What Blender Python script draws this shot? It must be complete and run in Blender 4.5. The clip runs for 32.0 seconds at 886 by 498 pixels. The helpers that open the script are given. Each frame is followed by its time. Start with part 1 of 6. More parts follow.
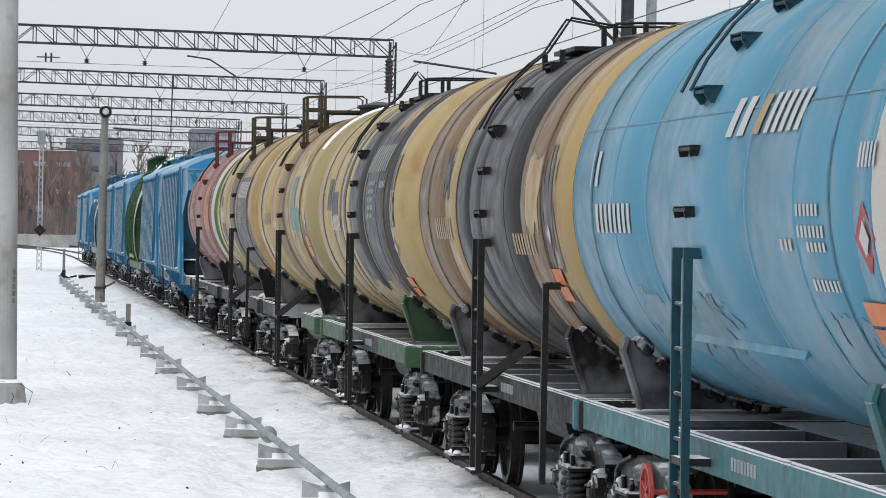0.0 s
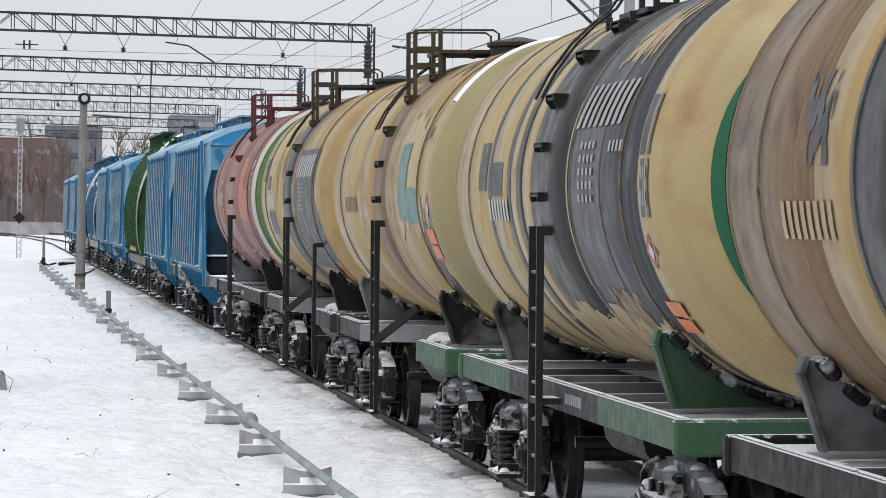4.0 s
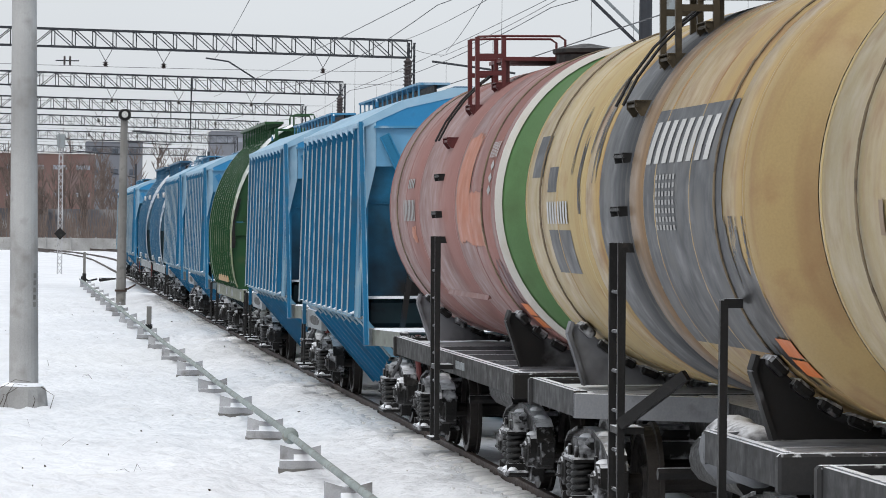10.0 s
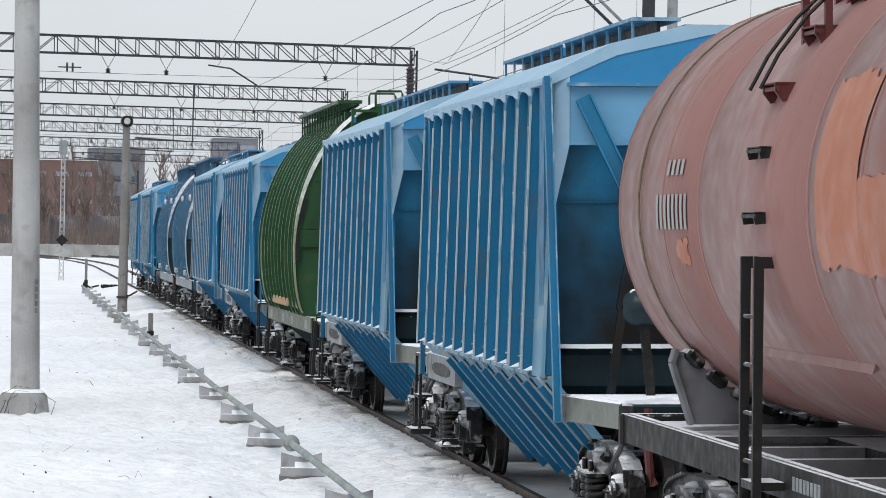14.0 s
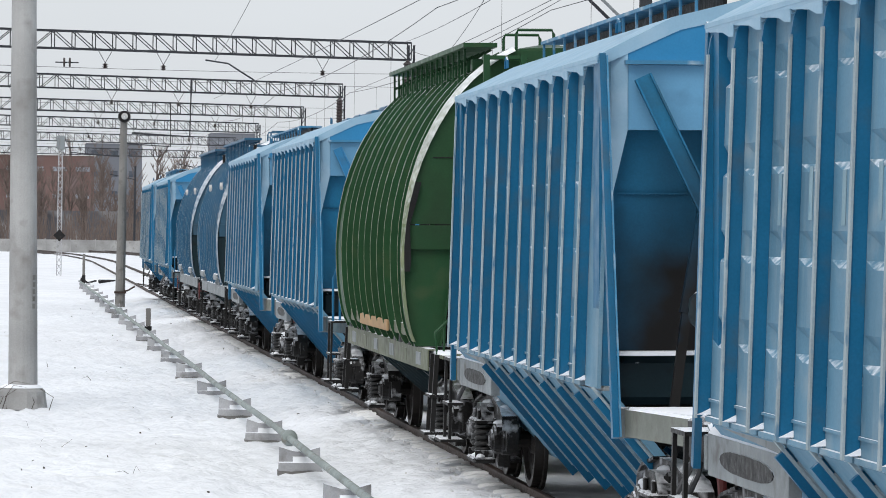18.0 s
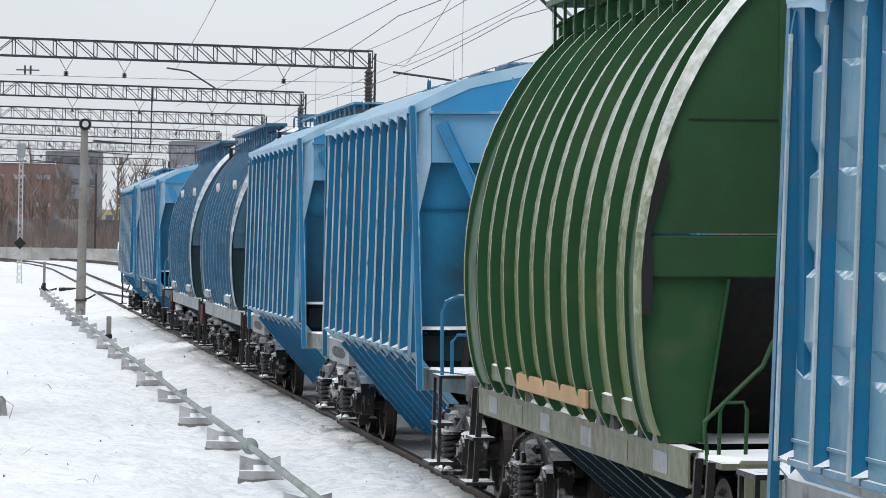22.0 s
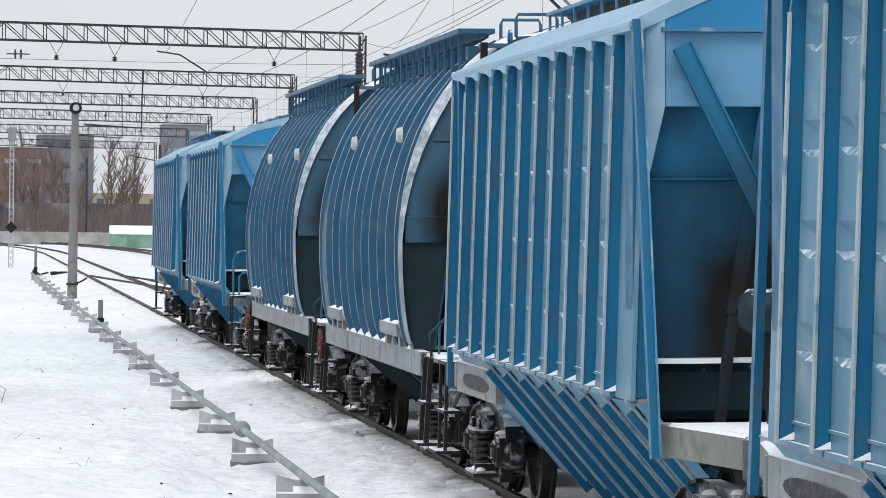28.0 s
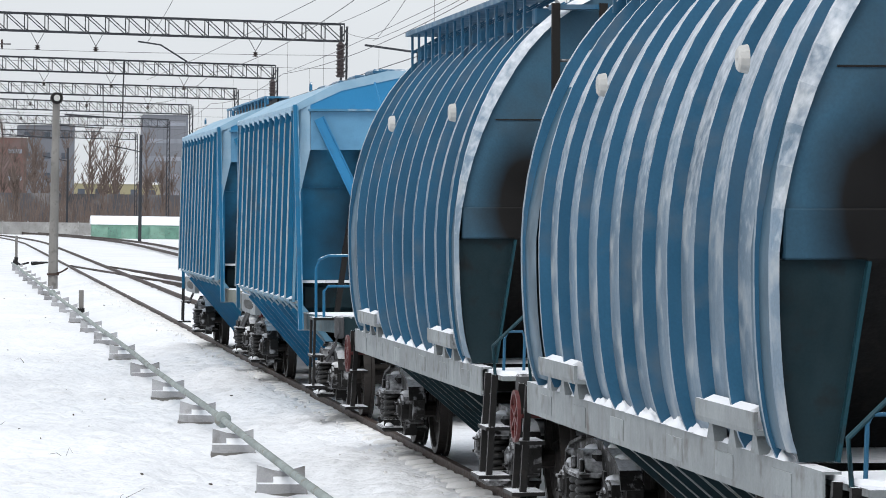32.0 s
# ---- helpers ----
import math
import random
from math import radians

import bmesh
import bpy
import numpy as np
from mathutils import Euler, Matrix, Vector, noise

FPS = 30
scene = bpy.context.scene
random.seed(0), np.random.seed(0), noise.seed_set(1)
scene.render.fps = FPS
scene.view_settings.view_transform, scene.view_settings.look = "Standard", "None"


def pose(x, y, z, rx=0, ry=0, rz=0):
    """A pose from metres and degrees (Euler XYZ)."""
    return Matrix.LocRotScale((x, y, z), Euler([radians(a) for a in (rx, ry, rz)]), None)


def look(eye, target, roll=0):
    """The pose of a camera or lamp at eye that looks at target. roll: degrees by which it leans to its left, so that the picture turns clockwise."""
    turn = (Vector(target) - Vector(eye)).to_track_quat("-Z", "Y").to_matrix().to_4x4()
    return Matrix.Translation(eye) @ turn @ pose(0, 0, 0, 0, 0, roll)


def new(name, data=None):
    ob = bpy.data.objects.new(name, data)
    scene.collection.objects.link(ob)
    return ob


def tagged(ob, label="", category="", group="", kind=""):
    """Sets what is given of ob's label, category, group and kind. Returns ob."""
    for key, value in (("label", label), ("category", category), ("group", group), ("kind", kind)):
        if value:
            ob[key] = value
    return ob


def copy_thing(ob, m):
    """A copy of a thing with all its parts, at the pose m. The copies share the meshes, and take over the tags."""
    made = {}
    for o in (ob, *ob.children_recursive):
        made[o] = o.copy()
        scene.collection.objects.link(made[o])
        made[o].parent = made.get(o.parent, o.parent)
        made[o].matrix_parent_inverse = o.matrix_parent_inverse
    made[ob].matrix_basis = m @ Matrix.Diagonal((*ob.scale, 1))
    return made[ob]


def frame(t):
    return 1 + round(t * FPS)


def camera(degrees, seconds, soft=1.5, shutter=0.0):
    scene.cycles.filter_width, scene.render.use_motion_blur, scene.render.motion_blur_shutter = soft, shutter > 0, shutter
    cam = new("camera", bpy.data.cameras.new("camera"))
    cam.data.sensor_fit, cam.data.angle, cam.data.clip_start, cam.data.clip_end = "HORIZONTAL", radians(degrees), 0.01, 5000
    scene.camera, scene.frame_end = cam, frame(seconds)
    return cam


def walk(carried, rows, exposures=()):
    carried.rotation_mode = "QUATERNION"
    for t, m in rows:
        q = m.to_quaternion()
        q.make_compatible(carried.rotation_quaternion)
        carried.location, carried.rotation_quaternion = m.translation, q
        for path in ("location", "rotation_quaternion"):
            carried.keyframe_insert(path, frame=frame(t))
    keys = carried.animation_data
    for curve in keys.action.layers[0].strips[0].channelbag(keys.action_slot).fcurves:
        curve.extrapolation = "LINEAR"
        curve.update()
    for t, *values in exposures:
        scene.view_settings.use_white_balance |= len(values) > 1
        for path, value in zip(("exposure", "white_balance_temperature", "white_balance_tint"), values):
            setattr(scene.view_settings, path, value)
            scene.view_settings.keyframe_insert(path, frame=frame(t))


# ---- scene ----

# ---- camera ----
# seconds, turn to the right of the line, tilt down, lean (degrees)
VIEWS = [
    (0, 6.615, 0.323, 1.30), (0.5, 6.685, 0.331, 1.10), (1, 6.702, 0.313, 1.16), (1.5, 6.727, 0.285, 1.04), (2, 6.749, 0.283, 1.07), (2.5, 6.770, 0.326, 1.01),
    (4.5, 7.004, 0.586, 0.86), (5, 6.939, 0.599, 0.66), (5.5, 6.717, 0.589, 0.74), (6, 6.468, 0.527, 0.96), (6.5, 6.468, 0.410, 0.93), (7, 6.492, 0.375, 1.00),
    (7.5, 6.505, 0.382, 0.95), (8, 6.516, 0.395, 1.01), (8.5, 6.500, 0.387, 0.87), (9, 6.472, 0.375, 0.86), (9.5, 6.386, 0.353, 0.79), (10, 6.305, 0.326, 0.82),
    (10.5, 6.252, 0.314, 0.94), (11, 6.240, 0.329, 0.78), (11.5, 6.261, 0.313, 0.85), (12, 6.287, 0.303, 0.86), (12.5, 6.258, 0.312, 0.79), (13, 6.229, 0.278, 0.94),
    (13.5, 6.271, 0.200, 1.07), (15.5, 6.287, 0.243, 0.86), (16, 6.220, 0.254, 0.90), (16.5, 6.182, 0.298, 0.87), (17, 6.184, 0.332, 0.92), (17.5, 6.233, 0.334, 0.99),
    (18, 6.314, 0.289, 0.92), (18.5, 6.374, 0.240, 0.99), (19, 6.451, 0.189, 0.99), (19.5, 6.555, 0.148, 0.99), (20, 6.682, 0.120, 1.06), (20.5, 6.800, 0.091, 1.11),
    (21, 6.876, 0.106, 1.03), (21.5, 6.899, 0.135, 0.96), (22, 6.912, 0.151, 1.00), (22.5, 6.846, 0.163, 0.93), (23, 6.794, 0.175, 0.79), (23.5, 6.774, 0.160, 0.82),
    (24, 6.765, 0.162, 0.97), (24.5, 6.768, 0.164, 1.01), (25, 6.789, 0.163, 0.66), (25.5, 6.786, 0.121, 0.57), (27.5, 6.974, 0.328, 0.84), (28, 7.048, 0.426, 0.72),
    (28.5, 7.040, 0.524, 0.61), (29, 7.037, 0.600, 0.74), (29.5, 7.089, 0.633, 0.70), (30, 7.196, 0.626, 0.98), (30.5, 7.270, 0.594, 0.73), (31, 7.293, 0.555, 0.63),
    (31.5, 7.292, 0.567, 0.65), (32, 7.343, 0.561, 0.84),
]
TRAVEL = [(0, -39.05), (1, -34.71), (2, -30.38), (4.5, -19.53), (6, -13.05), (7, -8.69), (8, -4.35), (9, -0.01), (10, 4.31), (11, 8.60), (12, 12.86), (13, 17.09), (15.5, 27.61), (17, 33.94), (18, 38.19), (19, 42.48), (20, 46.79), (21, 51.13), (22, 55.51), (23, 59.94), (24, 64.42), (25, 68.92), (27.5, 80.20), (29, 86.98), (30, 91.50), (31, 96.03), (32, 100.56)]

EYE = (0.0, 0.0, 2.55)
cam = camera(13.55, 32.0, soft=0.95)


def view(turn, down, lean):
    a, b = radians(turn), radians(down)
    way = Vector((math.sin(a) * math.cos(b), math.cos(a) * math.cos(b), -math.sin(b)))
    return look(EYE, Vector(EYE) + way * 50, lean)


walk(cam, [(t, view(a, b, c)) for t, a, b, c in VIEWS], exposures=[(0.0, 0.0), (17.0, 0.0), (24.0, 0.1), (28.0, 0.04), (30.0, 0.12), (32.0, 0.1)])

# ---- light ----
world = bpy.data.worlds.new("overcast_sky")
scene.world = world
world.use_nodes = True
wn = world.node_tree.nodes
sky = wn.new("ShaderNodeTexSky")
sky.sky_type, sky.sun_disc = "NISHITA", False
sky.sun_elevation, sky.sun_rotation = radians(44), radians(222)
sky.dust_density, sky.air_density = 4.0, 1.0
cloud = wn.new("ShaderNodeMix")
cloud.data_type = "RGBA"
cloud.inputs[0].default_value = 0.82
cloud.inputs[7].default_value = (7.75, 8.12, 8.55, 1)
world.node_tree.links.new(sky.outputs[0], cloud.inputs[6])
# an overcast sky is brighter overhead than at the horizon
dome, part_z, rise, lit = wn.new("ShaderNodeTexCoord"), wn.new("ShaderNodeSeparateXYZ"), wn.new("ShaderNodeMath"), wn.new("ShaderNodeVectorMath")
rise.operation, lit.operation = "MULTIPLY_ADD", "SCALE"
rise.inputs[1].default_value, rise.inputs[2].default_value = 0.3, 1.0
wl = world.node_tree.links
wl.new(dome.outputs["Generated"], part_z.inputs[0])
wl.new(part_z.outputs[2], rise.inputs[0])
wl.new(cloud.outputs[2], lit.inputs[0])
# faint cloud structure
veil, spread, thin = wn.new("ShaderNodeTexNoise"), wn.new("ShaderNodeMapping"), wn.new("ShaderNodeMath")
spread.inputs["Scale"].default_value = (9.0, 9.0, 26.0)
veil.inputs["Scale"].default_value, veil.inputs["Detail"].default_value = 1.0, 4.0
thin.operation = "MULTIPLY_ADD"
thin.inputs[1].default_value, thin.inputs[2].default_value = 0.12, 0.95
wl.new(dome.outputs["Generated"], spread.inputs[0])
wl.new(spread.outputs[0], veil.inputs["Vector"])
wl.new(veil.outputs[0], thin.inputs[0])
both = wn.new("ShaderNodeMath")
both.operation = "MULTIPLY"
wl.new(rise.outputs[0], both.inputs[0])
wl.new(thin.outputs[0], both.inputs[1])
wl.new(both.outputs[0], lit.inputs[3])
wl.new(lit.outputs[0], wn["Background"].inputs[0])
wn["Background"].inputs[1].default_value = 0.103
sun = new("sun", bpy.data.lights.new("sun", "SUN"))
sun.data.energy, sun.data.angle, sun.data.color = 1.3, radians(28), (1.0, 0.99, 0.97)
sun.matrix_world = look((0, 0, 60), (20, 42, 0))


# ---- materials ----
def grade(nt, fac, stops):
    ramp = nt.nodes.new("ShaderNodeValToRGB")
    while len(ramp.color_ramp.elements) < len(stops):
        ramp.color_ramp.elements.new(0.5)
    for e, (p, c) in zip(ramp.color_ramp.elements, stops):
        e.position, e.color = p, (*c, 1) if len(c) == 3 else c
    nt.links.new(fac, ramp.inputs[0])
    return ramp.outputs[0]


def surface(name, col, rough=0.6, metal=0.0, var=0.25, scale=6.0, dirt=None, dirt_at=(0.55, 0.75), streak=0.0, bump=0.15, snow=0.0, fine=60.0, spec=0.22, soot=None, deep=0.02, crumb=6.0):
    """A weathered paint: broad stains, vertical streaks, grain and relief, and snow lying on what faces up."""
    m = bpy.data.materials.new(name)
    m.use_nodes = True
    nt = m.node_tree
    n, l = nt.nodes, nt.links
    bsdf = n["Principled BSDF"]
    co, info, add = n.new("ShaderNodeTexCoord"), n.new("ShaderNodeObjectInfo"), n.new("ShaderNodeVectorMath")
    add.operation = "MULTIPLY_ADD"
    add.inputs[1].default_value = (1, 1, 1)
    l.new(co.outputs["Object"], add.inputs[0])
    rnd = n.new("ShaderNodeMath")
    rnd.operation = "MULTIPLY"
    rnd.inputs[1].default_value = 37.0
    l.new(info.outputs["Random"], rnd.inputs[0])
    l.new(rnd.outputs[0], add.inputs[2])
    base = add.outputs[0]

    def tex(s, detail=6.0, stretch=(1, 1, 1)):
        mp = n.new("ShaderNodeMapping")
        mp.inputs["Scale"].default_value = stretch
        l.new(base, mp.inputs[0])
        t = n.new("ShaderNodeTexNoise")
        t.inputs["Scale"].default_value, t.inputs["Detail"].default_value = s, detail
        l.new(mp.outputs[0], t.inputs["Vector"])
        return t.outputs[0]

    def mix(fac, a, b):
        x = n.new("ShaderNodeMix")
        x.data_type = "RGBA"
        for sock, v in ((0, fac), (6, a), (7, b)):
            if isinstance(v, (tuple, list)):
                x.inputs[sock].default_value = (*v, 1)
            elif isinstance(v, float):
                x.inputs[sock].default_value = v
            else:
                l.new(v, x.inputs[sock])
        return x.outputs[2]

    lo, hi = tuple(c * (1 - var) for c in col), tuple(min(0.95, c * (1 + var * 0.6)) for c in col)
    c = grade(nt, tex(scale * 0.25), [(0.3, lo), (0.7, hi)])
    grain = grade(nt, tex(fine, 3.0), [(0.25, (1 - var * 0.6,) * 3), (0.75, (1.0, 1.0, 1.0))])
    mul = n.new("ShaderNodeMix")
    mul.data_type, mul.blend_type = "RGBA", "MULTIPLY"
    mul.inputs[0].default_value = 1.0
    l.new(c, mul.inputs[6])
    l.new(grain, mul.inputs[7])
    c = mul.outputs[2]
    if dirt:
        d = grade(nt, tex(scale, 8.0), [(dirt_at[0], (0, 0, 0)), (dirt_at[1], (1, 1, 1))])
        c = mix(d, c, dirt)
        if streak:
            d2 = grade(nt, tex(9.0, 5.0, (0.15, 1.0, 0.07)), [(0.62 - streak * 0.2, (0, 0, 0)), (0.82 - streak * 0.1, (streak,) * 3)])
            c = mix(d2, c, dirt)
    rgh = grade(nt, tex(scale * 2), [(0.3, (max(0.05, rough - 0.12),) * 3), (0.7, (min(1, rough + 0.12),) * 3)])
    if snow:
        geo, sep = n.new("ShaderNodeNewGeometry"), n.new("ShaderNodeSeparateXYZ")
        l.new(geo.outputs["Normal"], sep.inputs[0])
        s1 = n.new("ShaderNodeMath")
        s1.operation = "MULTIPLY_ADD"
        s1.inputs[1].default_value = 0.9
        l.new(tex(14.0, 4.0), s1.inputs[0])
        l.new(sep.outputs[2], s1.inputs[2])
        cover = grade(nt, s1.outputs[0], [(0.0, (0, 0, 0)), (1.0, (1, 1, 1))])
        ramp = cover.node
        ramp.color_ramp.elements[0].position, ramp.color_ramp.elements[1].position = max(0.0, 0.97 - snow * 0.5), 1.0
        sc = n.new("ShaderNodeMath")
        sc.operation = "MULTIPLY"
        sc.inputs[1].default_value = 0.72
        l.new(s1.outputs[0], sc.inputs[0])
        l.new(sc.outputs[0], ramp.inputs[0])
        c = mix(cover, c, (0.82, 0.84, 0.88))
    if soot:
        # a black cloud with a soft ragged edge, at a place on the thing
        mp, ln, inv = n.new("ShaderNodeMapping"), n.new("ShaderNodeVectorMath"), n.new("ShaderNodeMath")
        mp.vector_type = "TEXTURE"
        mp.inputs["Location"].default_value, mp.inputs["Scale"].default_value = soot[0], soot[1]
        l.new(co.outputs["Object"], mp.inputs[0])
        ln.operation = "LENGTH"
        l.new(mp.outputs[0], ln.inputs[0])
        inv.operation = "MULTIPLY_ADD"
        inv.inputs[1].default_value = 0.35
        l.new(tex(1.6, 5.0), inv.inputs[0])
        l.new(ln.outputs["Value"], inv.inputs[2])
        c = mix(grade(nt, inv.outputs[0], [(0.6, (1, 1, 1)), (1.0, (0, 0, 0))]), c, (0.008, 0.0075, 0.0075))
    l.new(c, bsdf.inputs["Base Color"])
    bsdf.inputs["Specular IOR Level"].default_value = spec
    l.new(rgh, bsdf.inputs["Roughness"])
    bsdf.inputs["Metallic"].default_value = metal
    if bump:
        b = n.new("ShaderNodeBump")
        b.inputs["Strength"].default_value, b.inputs["Distance"].default_value = bump, deep
        l.new(tex(scale * 4, crumb), b.inputs["Height"])
        l.new(b.outputs[0], bsdf.inputs["Normal"])
    return m


BLACK = (0.025, 0.023, 0.022)
RUST = (0.12, 0.055, 0.028)
M = {
    "snow": surface("packed_snow", (0.785, 0.8, 0.83), 0.7, var=0.08, scale=1.3, dirt=(0.6, 0.59, 0.57), dirt_at=(0.6, 0.9), bump=0.9, fine=6, deep=0.07, crumb=3.0),
    "snow_clean": surface("fresh_snow", (0.86, 0.88, 0.92), 0.75, var=0.04, scale=4, bump=0.3),
    "snow_dirty": surface("trodden_dirty_snow", (0.74, 0.74, 0.74), 0.75, var=0.15, scale=3, dirt=(0.4, 0.36, 0.32), dirt_at=(0.58, 0.85), bump=0.7, fine=30),
    "concrete_dark": surface("darkened_post_concrete", (0.2, 0.195, 0.185), 0.85, var=0.25, scale=4, dirt=(0.09, 0.085, 0.08), dirt_at=(0.55, 0.8), streak=0.4, bump=0.25),
    # twig colour lifted to carry the haze of the distance
    "brush": surface("bare_winter_twigs", (0.16, 0.125, 0.11), 0.9, var=0.3, scale=2, bump=0),
    "rail": surface("rusty_rail_steel", (0.07, 0.05, 0.042), 0.6, 0.4, 0.3, 10),
    "concrete": surface("weathered_concrete", (0.38, 0.38, 0.375), 0.85, var=0.3, scale=3, dirt=(0.2, 0.19, 0.18), dirt_at=(0.54, 0.8), streak=0.4, bump=0.25),
    "concrete_pale": surface("pale_footing_concrete", (0.43, 0.435, 0.45), 0.85, var=0.3, scale=5, dirt=(0.17, 0.165, 0.16), bump=0.3, snow=0.7),
    "pipe": surface("painted_grey_green_pipe", (0.28, 0.32, 0.31), 0.6, var=0.25, scale=8, dirt=(0.16, 0.13, 0.1), bump=0.2),
    "black": surface("sooty_black_steel_and_shade", (0.009, 0.0085, 0.0085), 0.55, 0.0, 0.4, 8, dirt=(0.04, 0.034, 0.03), dirt_at=(0.6, 0.85), bump=0.3, snow=0.2, spec=0.3),
    "bogie": surface("greasy_cast_steel", (0.011, 0.0102, 0.0098), 0.5, 0.0, 0.5, 6, dirt=(0.42, 0.43, 0.45), dirt_at=(0.56, 0.7), bump=0.6, snow=0.6, spec=0.25),
    "spring": surface("greasy_black_springs", (0.009, 0.0088, 0.0086), 0.45, 0.0, 0.4, 12, dirt=(0.03, 0.026, 0.022), dirt_at=(0.6, 0.8), bump=0.3, spec=0.35),
    "wheel": surface("worn_wheel_steel", (0.035, 0.031, 0.029), 0.5, 0.4, 0.4, 9, dirt=(0.02, 0.02, 0.02)),
    "tread": surface("bright_wheel_tread", (0.45, 0.44, 0.43), 0.3, 0.9, 0.2, 12),
    "gantry": surface("painted_gantry_steel", (0.042, 0.045, 0.052), 0.6, 0.2, 0.25, 6),
    "wire": surface("dull_copper_wire", (0.085, 0.085, 0.09), 0.6, 0.3, 0.1, 6, bump=0),
    "ceramic": surface("brown_insulator_glaze", (0.05, 0.04, 0.04), 0.3, 0, 0.2, 6, bump=0),
    "snow_grey": surface("blown_sooty_snow", (0.38, 0.39, 0.41), 0.8, var=0.2, scale=3, dirt=(0.1, 0.1, 0.1), dirt_at=(0.5, 0.75), bump=0.2),
    "frost": surface("snow_filmed_dark_steel", (0.11, 0.113, 0.12), 0.7, 0.0, 0.35, 4, dirt=(0.03, 0.03, 0.032), dirt_at=(0.45, 0.7), bump=0.2, snow=0.5),
    "frost_pale": surface("snow_powdered_grey_steel", (0.19, 0.197, 0.21), 0.75, 0.0, 0.3, 3, dirt=(0.06, 0.06, 0.062), dirt_at=(0.58, 0.78), streak=0.3, bump=0.25, snow=0.5),
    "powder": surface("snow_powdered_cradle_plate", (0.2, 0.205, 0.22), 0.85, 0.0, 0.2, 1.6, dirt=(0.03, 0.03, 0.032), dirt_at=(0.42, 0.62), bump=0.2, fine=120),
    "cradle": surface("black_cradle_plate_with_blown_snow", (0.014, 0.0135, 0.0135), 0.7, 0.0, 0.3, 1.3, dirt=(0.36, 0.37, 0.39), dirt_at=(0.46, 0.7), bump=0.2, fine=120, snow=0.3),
    "strap": surface("greyed_steel_strap", (0.2, 0.16, 0.11), 0.6, 0.2, 0.3, 8, dirt=(0.05, 0.04, 0.035)),
    # reservoir paint; its darkness also stands for shade low on the barrel ends
    "reservoir": surface("dull_dark_paint_and_end_shade", (0.012, 0.03, 0.038), 0.45, 0, 0.3, 5, dirt=(0.01, 0.01, 0.01), bump=0.1, snow=0.1),
    "ladder_teal": surface("dark_teal_ladder_paint", (0.012, 0.055, 0.075), 0.5, 0, 0.3, 6, dirt=(0.015, 0.015, 0.016), bump=0.2, snow=0.1),
    "plank": surface("raw_pine_plank", (0.45, 0.3, 0.17), 0.8, var=0.25, scale=7, bump=0.2),
    "wood": surface("stained_sleeper_wood", (0.06, 0.045, 0.035), 0.9, var=0.4, scale=8, bump=0.5),
}
for key, col, dirt, st, rough in (
    ("lightblue", (0.105, 0.345, 0.5), (0.2, 0.24, 0.26), 0.35, 0.42),
    ("cream", (0.58, 0.445, 0.215), (0.24, 0.13, 0.06), 0.55, 0.45),
    ("tan", (0.53, 0.375, 0.16), (0.2, 0.1, 0.05), 0.6, 0.45),
    ("white", (0.68, 0.66, 0.6), (0.35, 0.28, 0.2), 0.4, 0.45),
    ("olive", (0.4, 0.34, 0.17), (0.19, 0.13, 0.05), 0.5, 0.45),
    ("brown", (0.3, 0.19, 0.1), (0.06, 0.045, 0.035), 0.6, 0.5),
    ("grey", (0.058, 0.062, 0.07), (0.15, 0.145, 0.135), 0.5, 0.5),
    ("soot", (0.024, 0.023, 0.024), (0.09, 0.08, 0.07), 0.5, 0.45),
    ("pink", (0.37, 0.185, 0.165), (0.2, 0.09, 0.07), 0.4, 0.5),
    ("orange", (0.55, 0.17, 0.075), (0.3, 0.13, 0.09), 0.3, 0.5),
    ("bluegrey", (0.13, 0.3, 0.4), (0.2, 0.3, 0.34), 0.4, 0.5),
    ("teal", (0.13, 0.27, 0.25), (0.3, 0.3, 0.22), 0.3, 0.5),
    ("green", (0.105, 0.225, 0.08), (0.05, 0.09, 0.03), 0.4, 0.45),
    ("emerald", (0.012, 0.16, 0.075), (0.03, 0.08, 0.04), 0.3, 0.4),
    ("maroon", (0.13, 0.022, 0.022), (0.06, 0.02, 0.018), 0.3, 0.5),
    ("red", (0.5, 0.06, 0.045), (0.25, 0.06, 0.05), 0.3, 0.5),
    ("rust", (0.2, 0.09, 0.04), (0.32, 0.2, 0.1), 0.6, 0.6),
    ("pale_grey", (0.5, 0.5, 0.49), (0.2, 0.2, 0.2), 0.6, 0.6),
    ("orange_sign", (0.9, 0.24, 0.05), (0.4, 0.15, 0.08), 0.2, 0.5),
    ("marking", (0.72, 0.72, 0.7), (0.4, 0.38, 0.35), 0.3, 0.6),
):
    M[key] = surface("%s_tank_paint" % key, tuple(c * 0.68 for c in col), rough, 0.0, 0.2, 2.2, dirt=dirt, dirt_at=(0.54, 0.8), streak=st, bump=0.1, spec=0.38)
M["tread_brown"] = surface("oily_brown_tread_paint", (0.05, 0.038, 0.022), 0.6, 0, 0.3, 6, dirt=(0.1, 0.075, 0.045), dirt_at=(0.55, 0.8), bump=0.2, snow=0.15)
M["blue_ghost"] = surface("faded_stencil_paint", (0.24, 0.36, 0.42), 0.6, 0, 0.3, 4, dirt=(0.1, 0.23, 0.34), dirt_at=(0.48, 0.7), bump=0.05)
M["blue"] = surface("hopper_blue_paint", (0.011, 0.128, 0.255), 0.42, 0, 0.25, 2.5, dirt=(0.05, 0.085, 0.11), dirt_at=(0.56, 0.82), streak=0.4, bump=0.12, snow=0.15)
